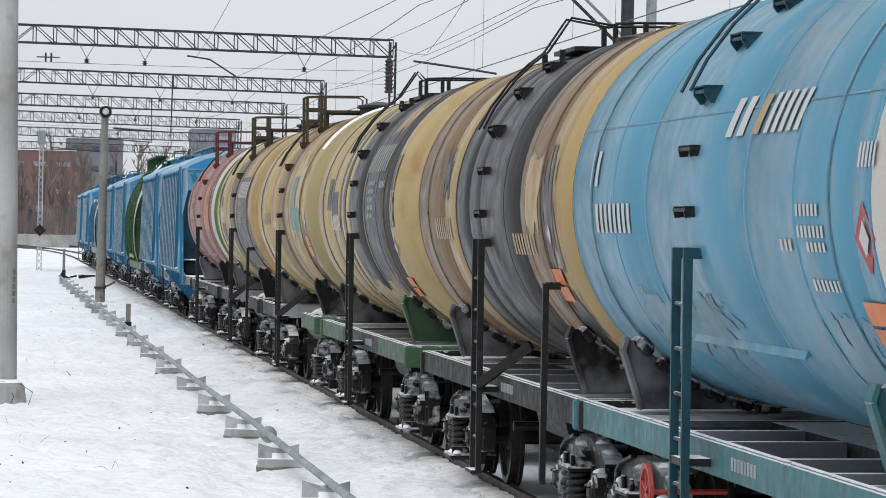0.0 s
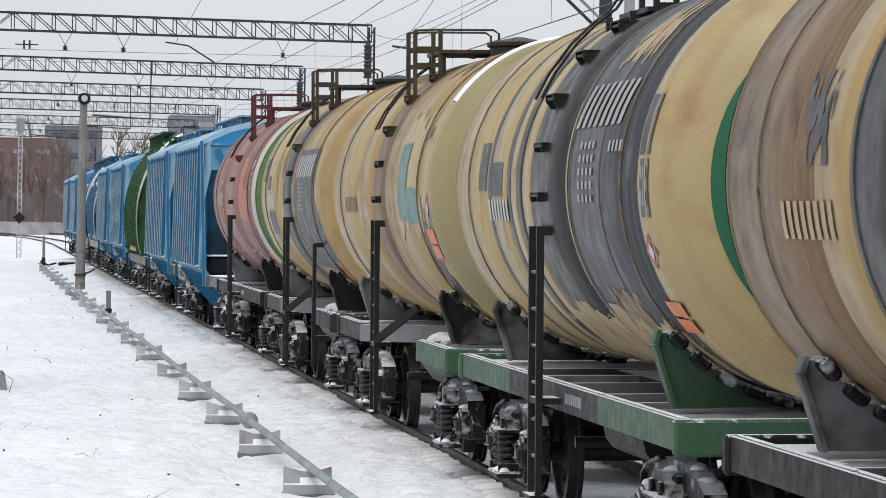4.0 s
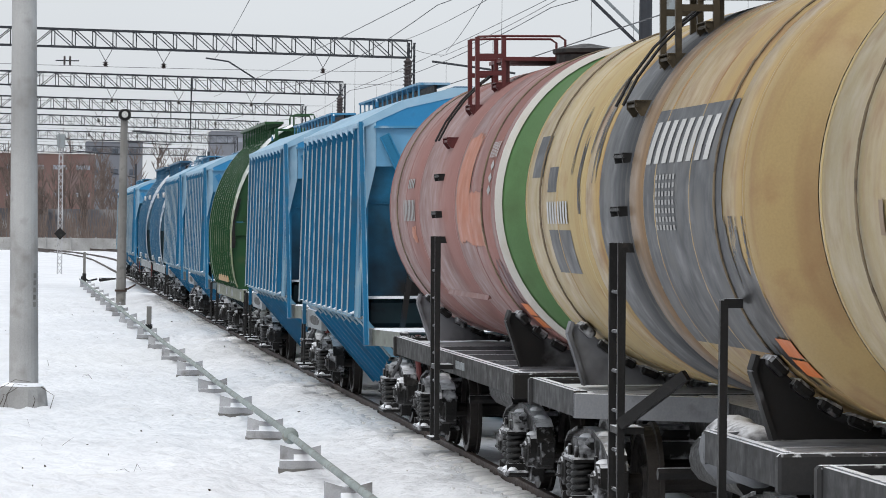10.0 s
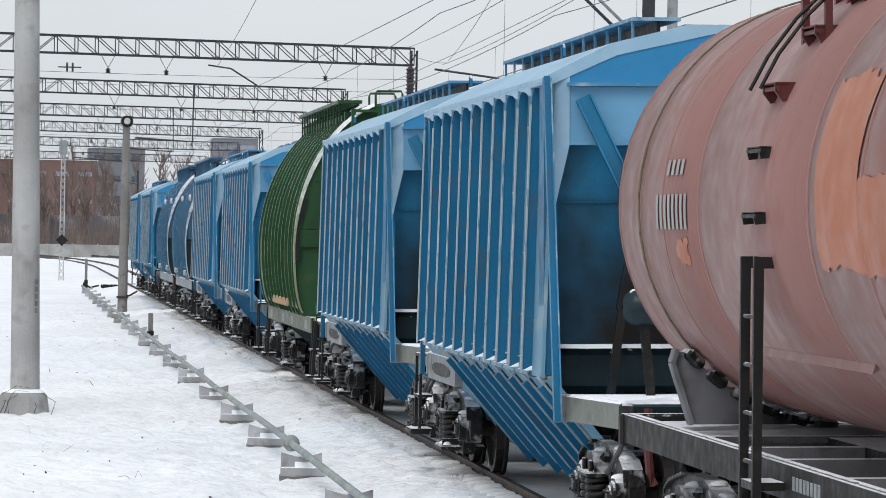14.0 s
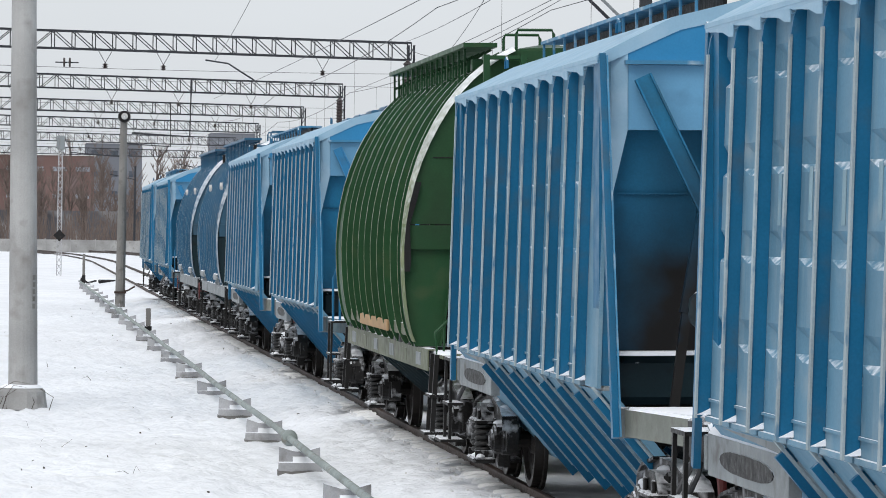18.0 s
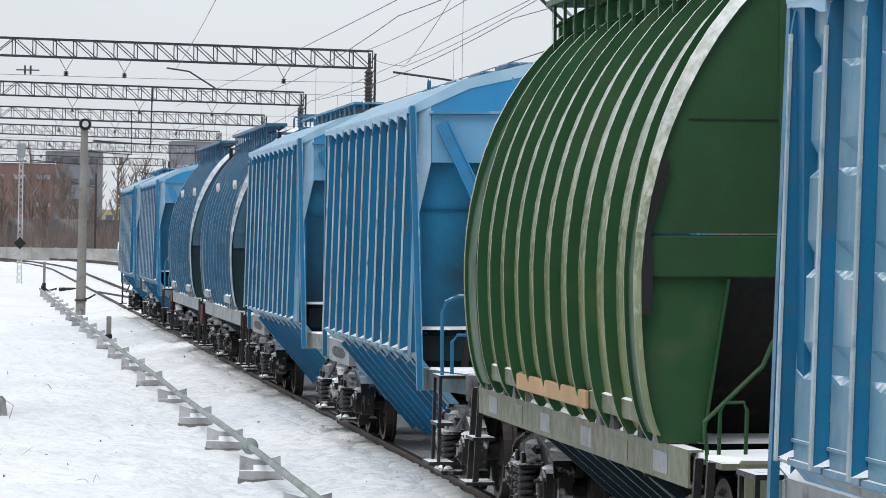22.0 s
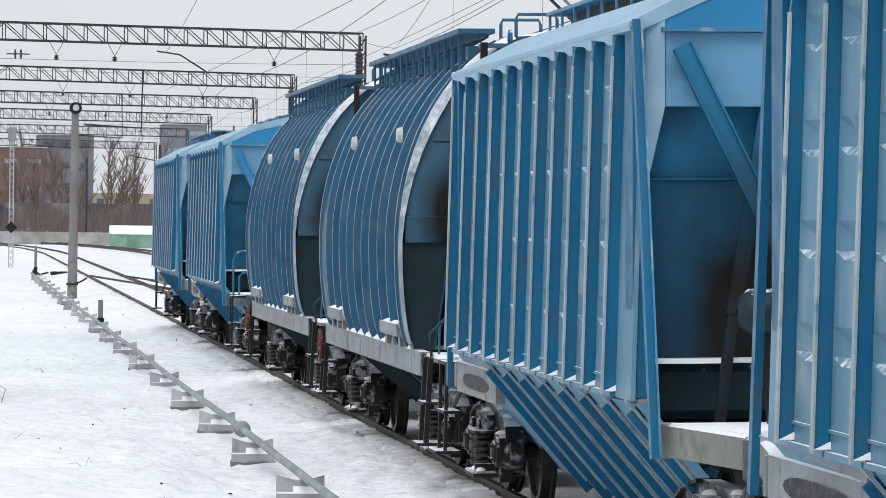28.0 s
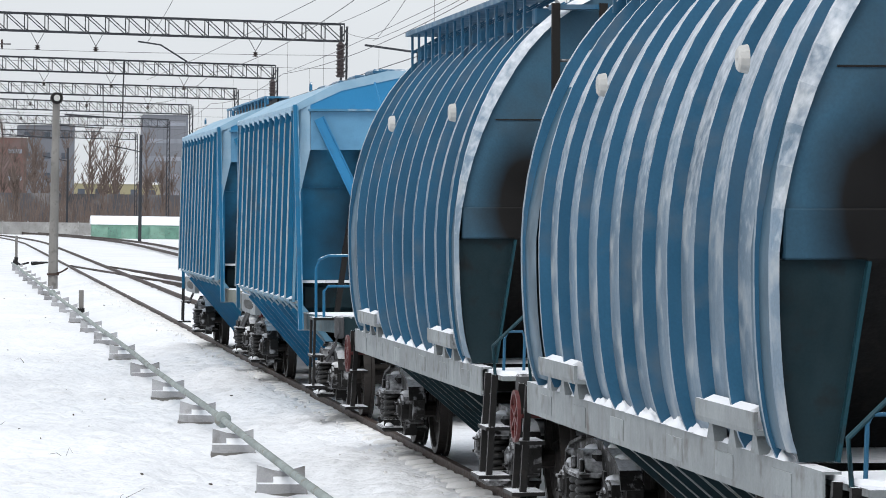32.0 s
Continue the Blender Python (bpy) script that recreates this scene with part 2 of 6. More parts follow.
M["blue_worn"] = surface("worn_frosted_blue_paint", (0.06, 0.22, 0.37), 0.5, 0, 0.2, 5, dirt=(0.42, 0.48, 0.52), dirt_at=(0.54, 0.8), streak=0.3, bump=0.2, snow=0.4)
M["blue_roof"] = surface("frosted_roof_and_lit_corner_blue", (0.24, 0.4, 0.53), 0.5, 0, 0.12, 3, dirt=(0.33, 0.46, 0.56), dirt_at=(0.45, 0.85), streak=0.3, bump=0.08)
M["navy"] = surface("dull_dark_blue_paint", (0.03, 0.115, 0.205), 0.45, 0, 0.25, 2.5, dirt=(0.1, 0.13, 0.16), dirt_at=(0.55, 0.85), streak=0.4, bump=0.15, snow=0.3)
M["navy_rib"] = surface("frosted_dark_blue_ribs", (0.17, 0.24, 0.31), 0.5, 0, 0.3, 4, dirt=(0.42, 0.44, 0.45), dirt_at=(0.5, 0.8), streak=0.3, bump=0.2, snow=1.15)
M["dgreen"] = surface("dark_green_hopper_paint", (0.016, 0.062, 0.024), 0.42, 0, 0.25, 2.5, dirt=(0.05, 0.07, 0.03), dirt_at=(0.58, 0.85), streak=0.4, bump=0.12)
M["dgreen_rib"] = surface("worn_pale_green_ribs", (0.13, 0.17, 0.075), 0.5, 0, 0.3, 4, dirt=(0.22, 0.235, 0.12), dirt_at=(0.5, 0.8), streak=0.4, bump=0.2, snow=1.3)
M["blue_edge"] = surface("bare_worn_rib_edges", (0.34, 0.41, 0.44), 0.6, 0, 0.3, 5, dirt=(0.03, 0.14, 0.25), dirt_at=(0.55, 0.75), bump=0.2)
M["blue_sheet"] = surface("dusty_pale_blue_side_sheets", (0.12, 0.25, 0.35), 0.55, 0, 0.25, 2, dirt=(0.28, 0.34, 0.37), dirt_at=(0.55, 0.8), streak=0.4, bump=0.15)
M["blue_dent"] = surface("frosted_pressings", (0.12, 0.25, 0.35), 0.6, 0, 0.12, 3, dirt=(0.28, 0.34, 0.37), dirt_at=(0.58, 0.85), bump=0.15, snow=0.4)
M["blue_panel"] = surface("bright_blue_end_panel", (0.03, 0.2, 0.4), 0.4, 0, 0.15, 3, dirt=(0.04, 0.1, 0.16), dirt_at=(0.6, 0.85), streak=0.2, bump=0.12)
M["blue_band"] = surface("lighter_blue_end_band", (0.13, 0.32, 0.5), 0.45, 0, 0.12, 3, dirt=(0.08, 0.2, 0.32), dirt_at=(0.58, 0.85), streak=0.25, bump=0.08)
# end sheets turn black around a point low in the middle
M["blue_darkening"] = surface("darkening_blue_end_sheets", (0.018, 0.175, 0.33), 0.5, 0, 0.3, 1.4, dirt=(0.02, 0.06, 0.09), dirt_at=(0.5, 0.75), streak=0.3, bump=0.15, soot=((0.2, 0, 1.5), (2.95, 40.0, 2.7)))
M["blue_darkening_far"] = surface("darkening_blue_end_sheets", (0.018, 0.175, 0.33), 0.5, 0, 0.3, 1.4, dirt=(0.02, 0.06, 0.09), dirt_at=(0.5, 0.75), streak=0.3, bump=0.15, soot=((-0.25, 0, 1.9), (2.1, 40.0, 2.6)))
M["navy_end"] = surface("stained_dark_blue_end", (0.042, 0.11, 0.17), 0.5, 0, 0.3, 1.2, dirt=(0.04, 0.06, 0.075), dirt_at=(0.5, 0.75), streak=0.5, bump=0.15, soot=((-0.95, 0, 2.62), (0.6, 40.0, 0.95)))
M["dgreen_end"] = surface("dark_green_end_paint", (0.017, 0.06, 0.023), 0.5, 0, 0.3, 1.2, dirt=(0.014, 0.03, 0.014), dirt_at=(0.5, 0.75), streak=0.3, bump=0.15)
for key, col in (("sill_teal", (0.04, 0.14, 0.155)), ("sill_green", (0.042, 0.095, 0.052)), ("sill_grey", (0.035, 0.035, 0.036)), ("sill_dark", (0.02, 0.019, 0.018)), ("sill_pale", (0.25, 0.275, 0.285)), ("sill_stone", (0.2, 0.215, 0.19)), ("sill_olive", (0.135, 0.15, 0.1)), ("sill_blue", (0.075, 0.125, 0.148))):
    M[key] = surface("%s_frame_paint" % key, col, 0.55, 0, 0.25, 4, dirt=(0.028, 0.025, 0.023) if max(col) < 0.06 else (0.09, 0.075, 0.065), dirt_at=(0.56, 0.8), streak=0.25, bump=0.15, snow=0.2, spec=0.1 if max(col) < 0.06 else 0.22)


# ---- mesh tools ----
def part(name, bm, material, parent=None, label="", smooth=False, m=None):
    me = bpy.data.meshes.new(name)
    bmesh.ops.recalc_face_normals(bm, faces=bm.faces)
    if smooth:
        for f in bm.faces:
            f.smooth = True
    bm.to_mesh(me)
    bm.free()
    me.materials.append(M[material] if isinstance(material, str) else material)
    return piece(name, me, parent, label, m)


def piece(name, me, parent=None, label="", m=None):
    ob = new(name, me)
    if parent:
        ob.parent = parent
    if m is not None:
        ob.matrix_basis = m
    if label:
        ob["label"] = label
    return ob


def box(bm, x0, x1, y0, y1, z0, z1, bevel=0.0):
    r = bmesh.ops.create_cube(bm, size=1.0, matrix=Matrix.Translation(((x0 + x1) / 2, (y0 + y1) / 2, (z0 + z1) / 2)) @ Matrix.Diagonal((abs(x1 - x0), abs(y1 - y0), abs(z1 - z0), 1)))
    if bevel:
        bmesh.ops.bevel(bm, geom=list({e for v in r["verts"] for e in v.link_edges}), offset=bevel, segments=1, affect="EDGES")
    return bm


def beam(bm, p, q, w, h, up=(0, 0, 1)):
    """A bar from p to q, w wide across and h along up."""
    p, q = Vector(p), Vector(q)
    d = (q - p).normalized()
    u = Vector(up)
    if abs(d.dot(u)) > 0.98:
        u = Vector((0, 1, 0))
    s = d.cross(u).normalized()
    u = s.cross(d)
    vs = [bm.verts.new(e + s * a * w / 2 + u * b * h / 2) for e in (p, q) for a, b in ((-1, -1), (1, -1), (1, 1), (-1, 1))]
    for f in ((0, 1, 2, 3), (7, 6, 5, 4), (0, 4, 5, 1), (1, 5, 6, 2), (2, 6, 7, 3), (3, 7, 4, 0)):
        bm.faces.new([vs[i] for i in f])
    return bm


def tube(bm, pts, r, seg=8, ends=True, radii=None):
    """A round bar along the points."""
    pts = [Vector(p) for p in pts]
    rings = []
    for i, p in enumerate(pts):
        d = (pts[min(i + 1, len(pts) - 1)] - pts[max(i - 1, 0)]).normalized()
        u = Vector((0, 0, 1)) if abs(d.z) < 0.95 else Vector((0, 1, 0))
        s = d.cross(u).normalized()
        u = s.cross(d)
        rr = radii[i] if radii else r
        rings.append([bm.verts.new(p + (s * math.cos(2 * math.pi * k / seg) + u * math.sin(2 * math.pi * k / seg)) * rr) for k in range(seg)])
    for a, b in zip(rings, rings[1:]):
        for k in range(seg):
            bm.faces.new((a[k], a[(k + 1) % seg], b[(k + 1) % seg], b[k]))
    if ends:
        bm.faces.new(rings[0])
        bm.faces.new(rings[-1])
    return bm


def lathe(bm, profile, axis="y", centre=(0, 0, 0), seg=48, a0=0.0, a1=2 * math.pi):
    """Turns (along, radius) pairs about an axis through centre."""
    full = a1 - a0 > 6.28
    n = seg if full else seg + 1
    c = Vector(centre)
    rows = []
    for s, r in profile:
        ring = []
        for k in range(n):
            a = a0 + (a1 - a0) * k / seg
            x, z = math.cos(a) * r, math.sin(a) * r
            v = {"y": (x, s, z), "x": (s, x, z), "z": (x, z, s)}[axis]
            ring.append(bm.verts.new(c + Vector(v)))
        rows.append(ring)
    for a, b in zip(rows, rows[1:]):
        for k in range(n if full else n - 1):
            bm.faces.new((a[k], a[(k + 1) % n], b[(k + 1) % n], b[k]))
    return bm


def slab(bm, outline, axis, a, b):
    """A flat outline (two other axes in order) given thickness along axis."""
    def at(p, s):
        return {"x": (s, p[0], p[1]), "y": (p[0], s, p[1]), "z": (p[0], p[1], s)}[axis]
    lo, hi = [bm.verts.new(at(p, a)) for p in outline], [bm.verts.new(at(p, b)) for p in outline]
    bm.faces.new(lo)
    bm.faces.new(hi[::-1])
    for i in range(len(lo)):
        j = (i + 1) % len(lo)
        bm.faces.new((lo[i], lo[j], hi[j], hi[i]))
    return bm


def mound(bm, x0, x1, y0, y1, z, h, seed=0.0):
    """A low drift of snow with an uneven top."""
    nx, ny = 14, 7
    rows = []
    for j in range(ny + 1):
        v = j / ny
        rows.append([])
        for k in range(nx + 1):
            u = k / nx
            f = (math.sin(math.pi * u) * math.sin(math.pi * v)) ** 0.6
            rows[-1].append(bm.verts.new((x0 + (x1 - x0) * u, y0 + (y1 - y0) * v, z + h * f * (0.65 + 0.7 * noise.noise(Vector((u * 5 + seed, v * 3, seed)))))))
    for a, b in zip(rows, rows[1:]):
        for k in range(nx):
            bm.faces.new((a[k], a[k + 1], b[k + 1], b[k]))
    return bm


def B():
    return bmesh.new()


SHARED = {}


def shared(key, build, material, smooth=False):
    """One mesh for all pieces of a kind."""
    if key not in SHARED:
        bm = B()
        build(bm)
        bmesh.ops.recalc_face_normals(bm, faces=bm.faces)
        me = bpy.data.meshes.new(key)
        if smooth:
            for f in bm.faces:
                f.smooth = True
        bm.to_mesh(me)
        bm.free()
        me.materials.append(M[material])
        SHARED[key] = me
    return SHARED[key]


# ---- the line and the ground ----
CANT = -0.86


def line_x(y):
    """Where the middle of the track lies: straight, then bending away to the left far off."""
    x = 5.86 - 0.003 * (y - 20)
    return x - 0.00042 * max(0.0, y - 255) ** 2 if y < 420 else x - 0.00042 * 165 ** 2 - 0.14 * (y - 420)


def spaced(*runs):
    out = []
    for a, b, step in runs:
        k = max(1, round((b - a) / step))
        out += [a + (b - a) * i / k for i in range(k)]
    return out + [runs[-1][1]]


def ground_z(x, y):
    d = abs(x - line_x(y))
    z = -0.27
    if y < 330:
        k = max(0.0, min(1.0, (2.9 - d) / 1.6))
        z += 0.17 * k * k * (3 - 2 * k)
        f = 1.0 if d > 1.3 else 0.3
        z += f * (0.06 * noise.noise(Vector((x * 0.35, y * 0.12, 0))) + 0.05 * noise.noise(Vector((x * 1.3, y * 0.5, 3))) + 0.028 * noise.noise(Vector((x * 3.0, y * 1.4, 7))))
        if d > 0.87 and y < 130:
            z += 0.045 * noise.noise(Vector((x * 5.5, y * 3.2, 1))) - 0.09 * max(0.0, noise.noise(Vector((x * 2.6, y * 2.2, 11))) - 0.1) - 0.1 * max(0.0, noise.noise(Vector((x * 4.2, y * 3.0, 23))) - 0.22)
    return z


def snowfield():
    xs = spaced((-3000, -400, 650), (-400, -60, 60), (-60, -6, 6), (-6, 2.6, 0.12), (2.6, 5.2, 0.09), (5.2, 8.4, 0.25), (8.4, 30, 2.2), (30, 400, 60), (400, 3000, 650))
    ys = spaced((-400, 0, 100), (0, 30, 5), (30, 75, 0.13), (75, 150, 0.5), (150, 400, 8), (400, 4500, 400))
    bm = B()
    grid = [[bm.verts.new((x, y, ground_z(x, y))) for x in xs] for y in ys]
    for a, b in zip(grid, grid[1:]):
        for k in range(len(xs) - 1):
            bm.faces.new((a[k], a[k + 1], b[k + 1], b[k]))
    return tagged(part("ground", bm, "snow", smooth=True), "trodden white snow field beside the railway line", "snow", kind="structure")


snowfield()
RAIL = [(-0.066, -0.165), (0.066, -0.165), (0.066, -0.15), (0.012, -0.135), (0.012, -0.045), (0.036, -0.035), (0.036, -0.004), (0.03, 0.0), (-0.03, 0.0), (-0.036, -0.004), (-0.036, -0.035), (-0.012, -0.045), (-0.012, -0.135), (-0.066, -0.15)]


def rail(points, name="rail", label="rusty steel rail with a bright running edge", z=0.0):
    bm = B()
    rows = []
    for i, (x, y) in enumerate(points):
        a, b = points[max(i - 1, 0)], points[min(i + 1, len(points) - 1)]
        d = Vector((b[0] - a[0], b[1] - a[1])).normalized()
        rows.append([bm.verts.new((x + d.y * u, y - d.x * u, z + w)) for u, w in RAIL])
    n = len(RAIL)
    for a, b in zip(rows, rows[1:]):
        for k in range(n):
            bm.faces.new((a[k], a[(k + 1) % n], b[(k + 1) % n], b[k]))
    bm.faces.new(rows[0])
    bm.faces.new(rows[-1])
    ob = part(name, bm, "rail")
    return tagged(ob, label, "rail", "rails of the yard", kind="structure")


track_ys = spaced((-60, 255, 6), (255, 420, 8))
for side, lift in ((-0.797, 0.0), (0.797, 0.024)):
    rail([(line_x(y) + side, y) for y in track_ys], z=lift)
# the track that joins from the right, and the ones that cross behind
for side in (0, 1.56):
    rail([(4.75 + side + 0.075 * (166 - y) + 0.0004 * max(0, 120 - y) ** 2, y) for y in spaced((60, 166, 5))], z=-0.02)
for side in (0, 1.6):
    rail([(12.4 + side - 0.00052 * max(0, y - 262) ** 2 - 0.00004 * max(0, 262 - y) ** 2, y) for y in spaced((150, 400, 8))], z=-0.02)


def sleeper_mesh(b):
    """The snowed-in end of a sleeper, showing outside the rail."""
    rows = []
    for x, half, z in ((-0.3, 0.08, -0.04), (-0.25, 0.1, 0.015), (-0.12, 0.12, 0.035), (0.0, 0.12, 0.03)):
        rows.append([b.verts.new((x, y, h)) for y, h in ((-half - 0.05, -0.08), (-half, z), (half, z), (half + 0.05, -0.08))])
    for p, q in zip(rows, rows[1:]):
        for k in range(3):
            b.faces.new((p[k], p[k + 1], q[k + 1], q[k]))
    b.faces.new(rows[0])


track_bed = tagged(new("sleepers"), "snowed-in sleeper ends beside the rail", "sleepers", kind="structure")
for k in range(190):
    y = 26 + k * 0.55
    piece("sleeper", shared("sleeper", sleeper_mesh, "snow_dirty", True), track_bed, m=pose(line_x(y) - 0.84 + random.uniform(-0.02, 0.02), y, -0.105 + random.uniform(-0.012, 0.012), 0, 0, random.uniform(-4, 4)))


def rail_crumbs():
    """Lumps of dirty snow and ballast thrown up beside the rail."""
    rng = random.Random(17)
    bm = B()
    for _ in range(750):
        y = 27 + 105 * rng.random() ** 1.3
        x = line_x(y) - 0.9 - abs(rng.gauss(0, 0.25))
        r = rng.uniform(0.006, 0.02)
        bmesh.ops.create_icosphere(bm, subdivisions=1, radius=r, matrix=pose(x, y, ground_z(x, y) + r * 0.3, rng.uniform(0, 90), rng.uniform(0, 90)) @ Matrix.Diagonal((1.4, 1.2, 0.7, 1)))
    return tagged(part("snow_crumbs", bm, "snow_dirty"), "crumbled dirty snow lying beside the rail", "snow", kind="stuff")


rail_crumbs()


# ---- trackside things ----
def pole_near():
    t = tagged(new("lamp_pole"), "thick weathered concrete pole standing in a concrete block", "pole")
    t.matrix_basis = pose(-0.1, 57.6, -0.3)
    bm = B()
    tube(bm, [(0.02, 0, 0.2), (-0.09, 0, 9.5)], 0.2, 24, radii=[0.225, 0.17])
    part("shaft", bm, "concrete", t, smooth=False)
    bm = B()
    lathe(bm, [(0, 0.0), (0, 0.4), (0.14, 0.38), (0.28, 0.36), (0.35, 0.3), (0.35, 0.0)], "z", seg=14)
    part("footing", bm, "concrete", t, "snow-topped concrete collar")
    bm = B()
    lathe(bm, [(0.33, 0.325), (0.36, 0.29), (0.38, 0.25), (0.385, 0.2)], "z", seg=14)
    part("snow_cap", bm, "snow_clean", t, smooth=True)
    for k in range(5):
        bm = B()
        c, s = math.sin(radians(48)) * 0.223, -math.cos(radians(48)) * 0.223
        v = [bm.verts.new((c + d * 0.02, s + d * 0.022, 1.55 + k * 0.11 + h)) for d, h in ((-1, 0), (1, 0), (1, 0.075), (-1, 0.075))]
        bm.faces.new(v)
        part("number_bar", bm, "concrete_dark", t)


pole_near()


def vine():
    """Dry bramble stems that lean on the near pole."""
    rng = random.Random(3)
    t = tagged(new("dry_bramble"), "bare brown bramble stems leaning on the concrete pole", "bramble")
    for k in range(6):
        x = -0.1 + rng.uniform(-0.42, 0.42)
        z = ground_z(x, 57.2)
        h = rng.uniform(0.18, 0.45)
        bm = B()
        tube(bm, [(x, 57.15, z - 0.03), (x + rng.uniform(-0.1, 0.1), 57.2, z + h * 0.6), (x * 0.6 + rng.uniform(-0.2, 0.2), 57.3, z + h), (x * 0.5 + rng.uniform(-0.35, 0.35), 57.28, z + h * 0.92)], 0.005, 5, radii=[0.006, 0.005, 0.004, 0.002])
        part("stem", bm, "wood", t)


vine()


def signal_post():
    t = tagged(new("signal_post"), "tall concrete signal post with a round dark lamp", "railway signal")
    t.matrix_basis = pose(3.05, 127.0, -0.27)
    bm = B()
    tube(bm, [(0, 0, 0), (0.04, 0, 6.4)], 0.13, 12, radii=[0.17, 0.12])
    part("post", bm, "concrete_dark", t)
    bm = B()
    lathe(bm, [(-0.12, 0.02), (-0.12, 0.2), (0.1, 0.22), (0.12, 0.02)], "y", (0.05, -0.1, 6.5), 20)
    part("lamp_head", bm, "black", t)
    bm = B()
    lathe(bm, [(-0.25, 0.02), (-0.26, 0.09), (-0.24, 0.11)], "y", (0.05, -0.1, 6.5), 16)
    part("lens", bm, "marking", t, "pale glass lens")
    bm = B()
    tube(bm, [(-0.12, 0, 0.55), (0.25, -0.1, 0.6), (0.5, -0.1, 0.75)], 0.035, 6)
    box(bm, -0.2, 0.2, -0.2, 0.2, 0.5, 0.57)
    part("clamp", bm, "rail", t)


signal_post()


def lattice_mast(x, y, h, sign=True):
    t = tagged(new("lattice_mast"), "pale lattice mast with a small diamond plate", "mast")
    t.matrix_basis = pose(x, y, -0.27)
    bm = B()
    for sx in (-0.12, 0.12):
        for sy in (-0.12, 0.12):
            beam(bm, (sx, sy, 0), (sx * 0.8, sy * 0.8, h), 0.05, 0.05)
    for i in range(int(h / 0.35)):
        z = i * 0.35
        beam(bm, (-0.12, -0.12, z), (0.12, -0.12, z + 0.35), 0.03, 0.03)
        beam(bm, (0.12, -0.12, z), (-0.12, -0.12, z + 0.35), 0.03, 0.03)
    part("lattice", bm, "concrete_pale", t)
    bm = B()
    box(bm, -0.22, 0.22, -0.2, 0.1, h - 0.15, h + 0.6, 0.05)
    part("head", bm, "sill_pale", t)
    if sign:
        bm = B()
        slab(bm, [(-0.33, 2.2), (0, 1.87), (0.33, 2.2), (0, 2.53)], "y", -0.22, -0.18)
        part("plate", bm, "black", t, "black diamond plate")


lattice_mast(1.55, 203.0, 7.0)


def footing_block():
    bm = B()
    slab(bm, [(-0.24, 0), (0.24, 0), (0.235, 0.3), (0.13, 0.27), (0.02, 0.24), (-0.08, 0.255), (-0.235, 0.3)], "y", 0.06, 0.2)
    slab(bm, [(-0.25, 0), (0.25, 0), (0.245, 0.13), (-0.245, 0.13)], "y", -0.14, 0.06)
    return bm


def footing_snow():
    """The snow that lies on the step of a footing."""
    bm = B()
    slab(bm, [(-0.135, 0.128), (0.06, 0.128), (0.06, 0.19), (-0.02, 0.165), (-0.11, 0.145)], "x", -0.08, 0.225)
    return bm


def pipe_x(y):
    return 3.16 - 0.0075 * (y - 40)


first = None
for i, y in enumerate([36.9, 43.05, 49.15, 55.45, 61.6, 69.5, 76.6] + [84.1 + 7.3 * k for k in range(12)]):
    x = pipe_x(y) + 0.0015 * (y - 43)
    m = pose(x, y, -0.29, random.uniform(-1, 1), random.uniform(-1.5, 1.5), random.uniform(-4, 4))
    if first is None:
        first = tagged(new("pipe_footing"), "small notched concrete footing half sunk in snow", "footing", "footings under the pipe")
        first.matrix_basis = m
        part("block", footing_block(), "concrete_pale", first)
        part("snow_cap", footing_snow(), "snow_clean", first)
        # dark strip painted for the shaded line where block meets snow
        bm = B()
        slab(bm, [(-0.262, -0.06), (0.262, -0.06), (0.258, 0.035), (0.1, 0.045), (-0.1, 0.03), (-0.258, 0.04)], "y", -0.15, 0.1)
        part("base", bm, "concrete_dark", first, "dark strip standing in for the shade at the foot")
    else:
        copy_thing(first, m)

pipe = tagged(new("ground_pipe"), "thin grey-green pipe laid on concrete footings", "pipe")
bm = B()
tube(bm, [(pipe_x(y), y, 0.02 + 0.014 * math.sin(y * 0.7)) for y in spaced((28, 168, 6.35))], 0.043, 10)
part("tube", bm, "pipe", pipe, smooth=True)
for y in (44.7, 110.0):
    bm = B()
    lathe(bm, [(-0.16, 0.045), (-0.15, 0.085), (-0.05, 0.1), (0.0, 0.075), (0.05, 0.1), (0.15, 0.07), (0.16, 0.045)], "y", (pipe_x(y), y, 0.025), 14)
    part("coupling", bm, "pipe", pipe, smooth=True)


def stub(x, y, h, label, dark):
    t = tagged(new("marker_post"), label, "post")
    t.matrix_basis = pose(x, y, -0.3)
    bm = B()
    box(bm, -0.06, 0.06, -0.06, 0.06, h * dark, h, 0.01)
    part("post", bm, "concrete_dark", t)
    bm = B()
    box(bm, -0.085, 0.085, -0.085, 0.085, 0, h * dark, 0.01)
    part("boot", bm, "black", t)


stub(2.93, 92.6, 0.8, "short concrete marker post with a black base", 0.45)
stub(2.45, 172.0, 1.5, "stub post with cables beside the pipe end", 0.35)


def points_gear():
    """The small gear beside the pipe's end: a boxed rod and a cable."""
    t = tagged(new("points_gear"), "small dark track apparatus standing in the snow", "track apparatus")
    t.matrix_basis = pose(GEAR[0], GEAR[1], -0.27)
    bm = B()
    box(bm, -0.4, 0.4, -0.15, 0.15, 0.08, 0.26, 0.04)
    part("housing", bm, "black", t)
    for x in (-0.3, 0.3):
        bm = B()
        box(bm, x - 0.05, x + 0.05, -0.1, 0.1, 0, 0.09)
        part("leg", bm, "black", t)
    bm = B()
    tube(bm, [(-0.5, 0, 0.2), (-0.9, -0.2, 0.1), (-1.2, -0.4, 0.3), (-1.25, -0.5, 0.0)], 0.05, 6)
    part("cable", bm, "black", t)


GEAR = (3.58, 175.0)
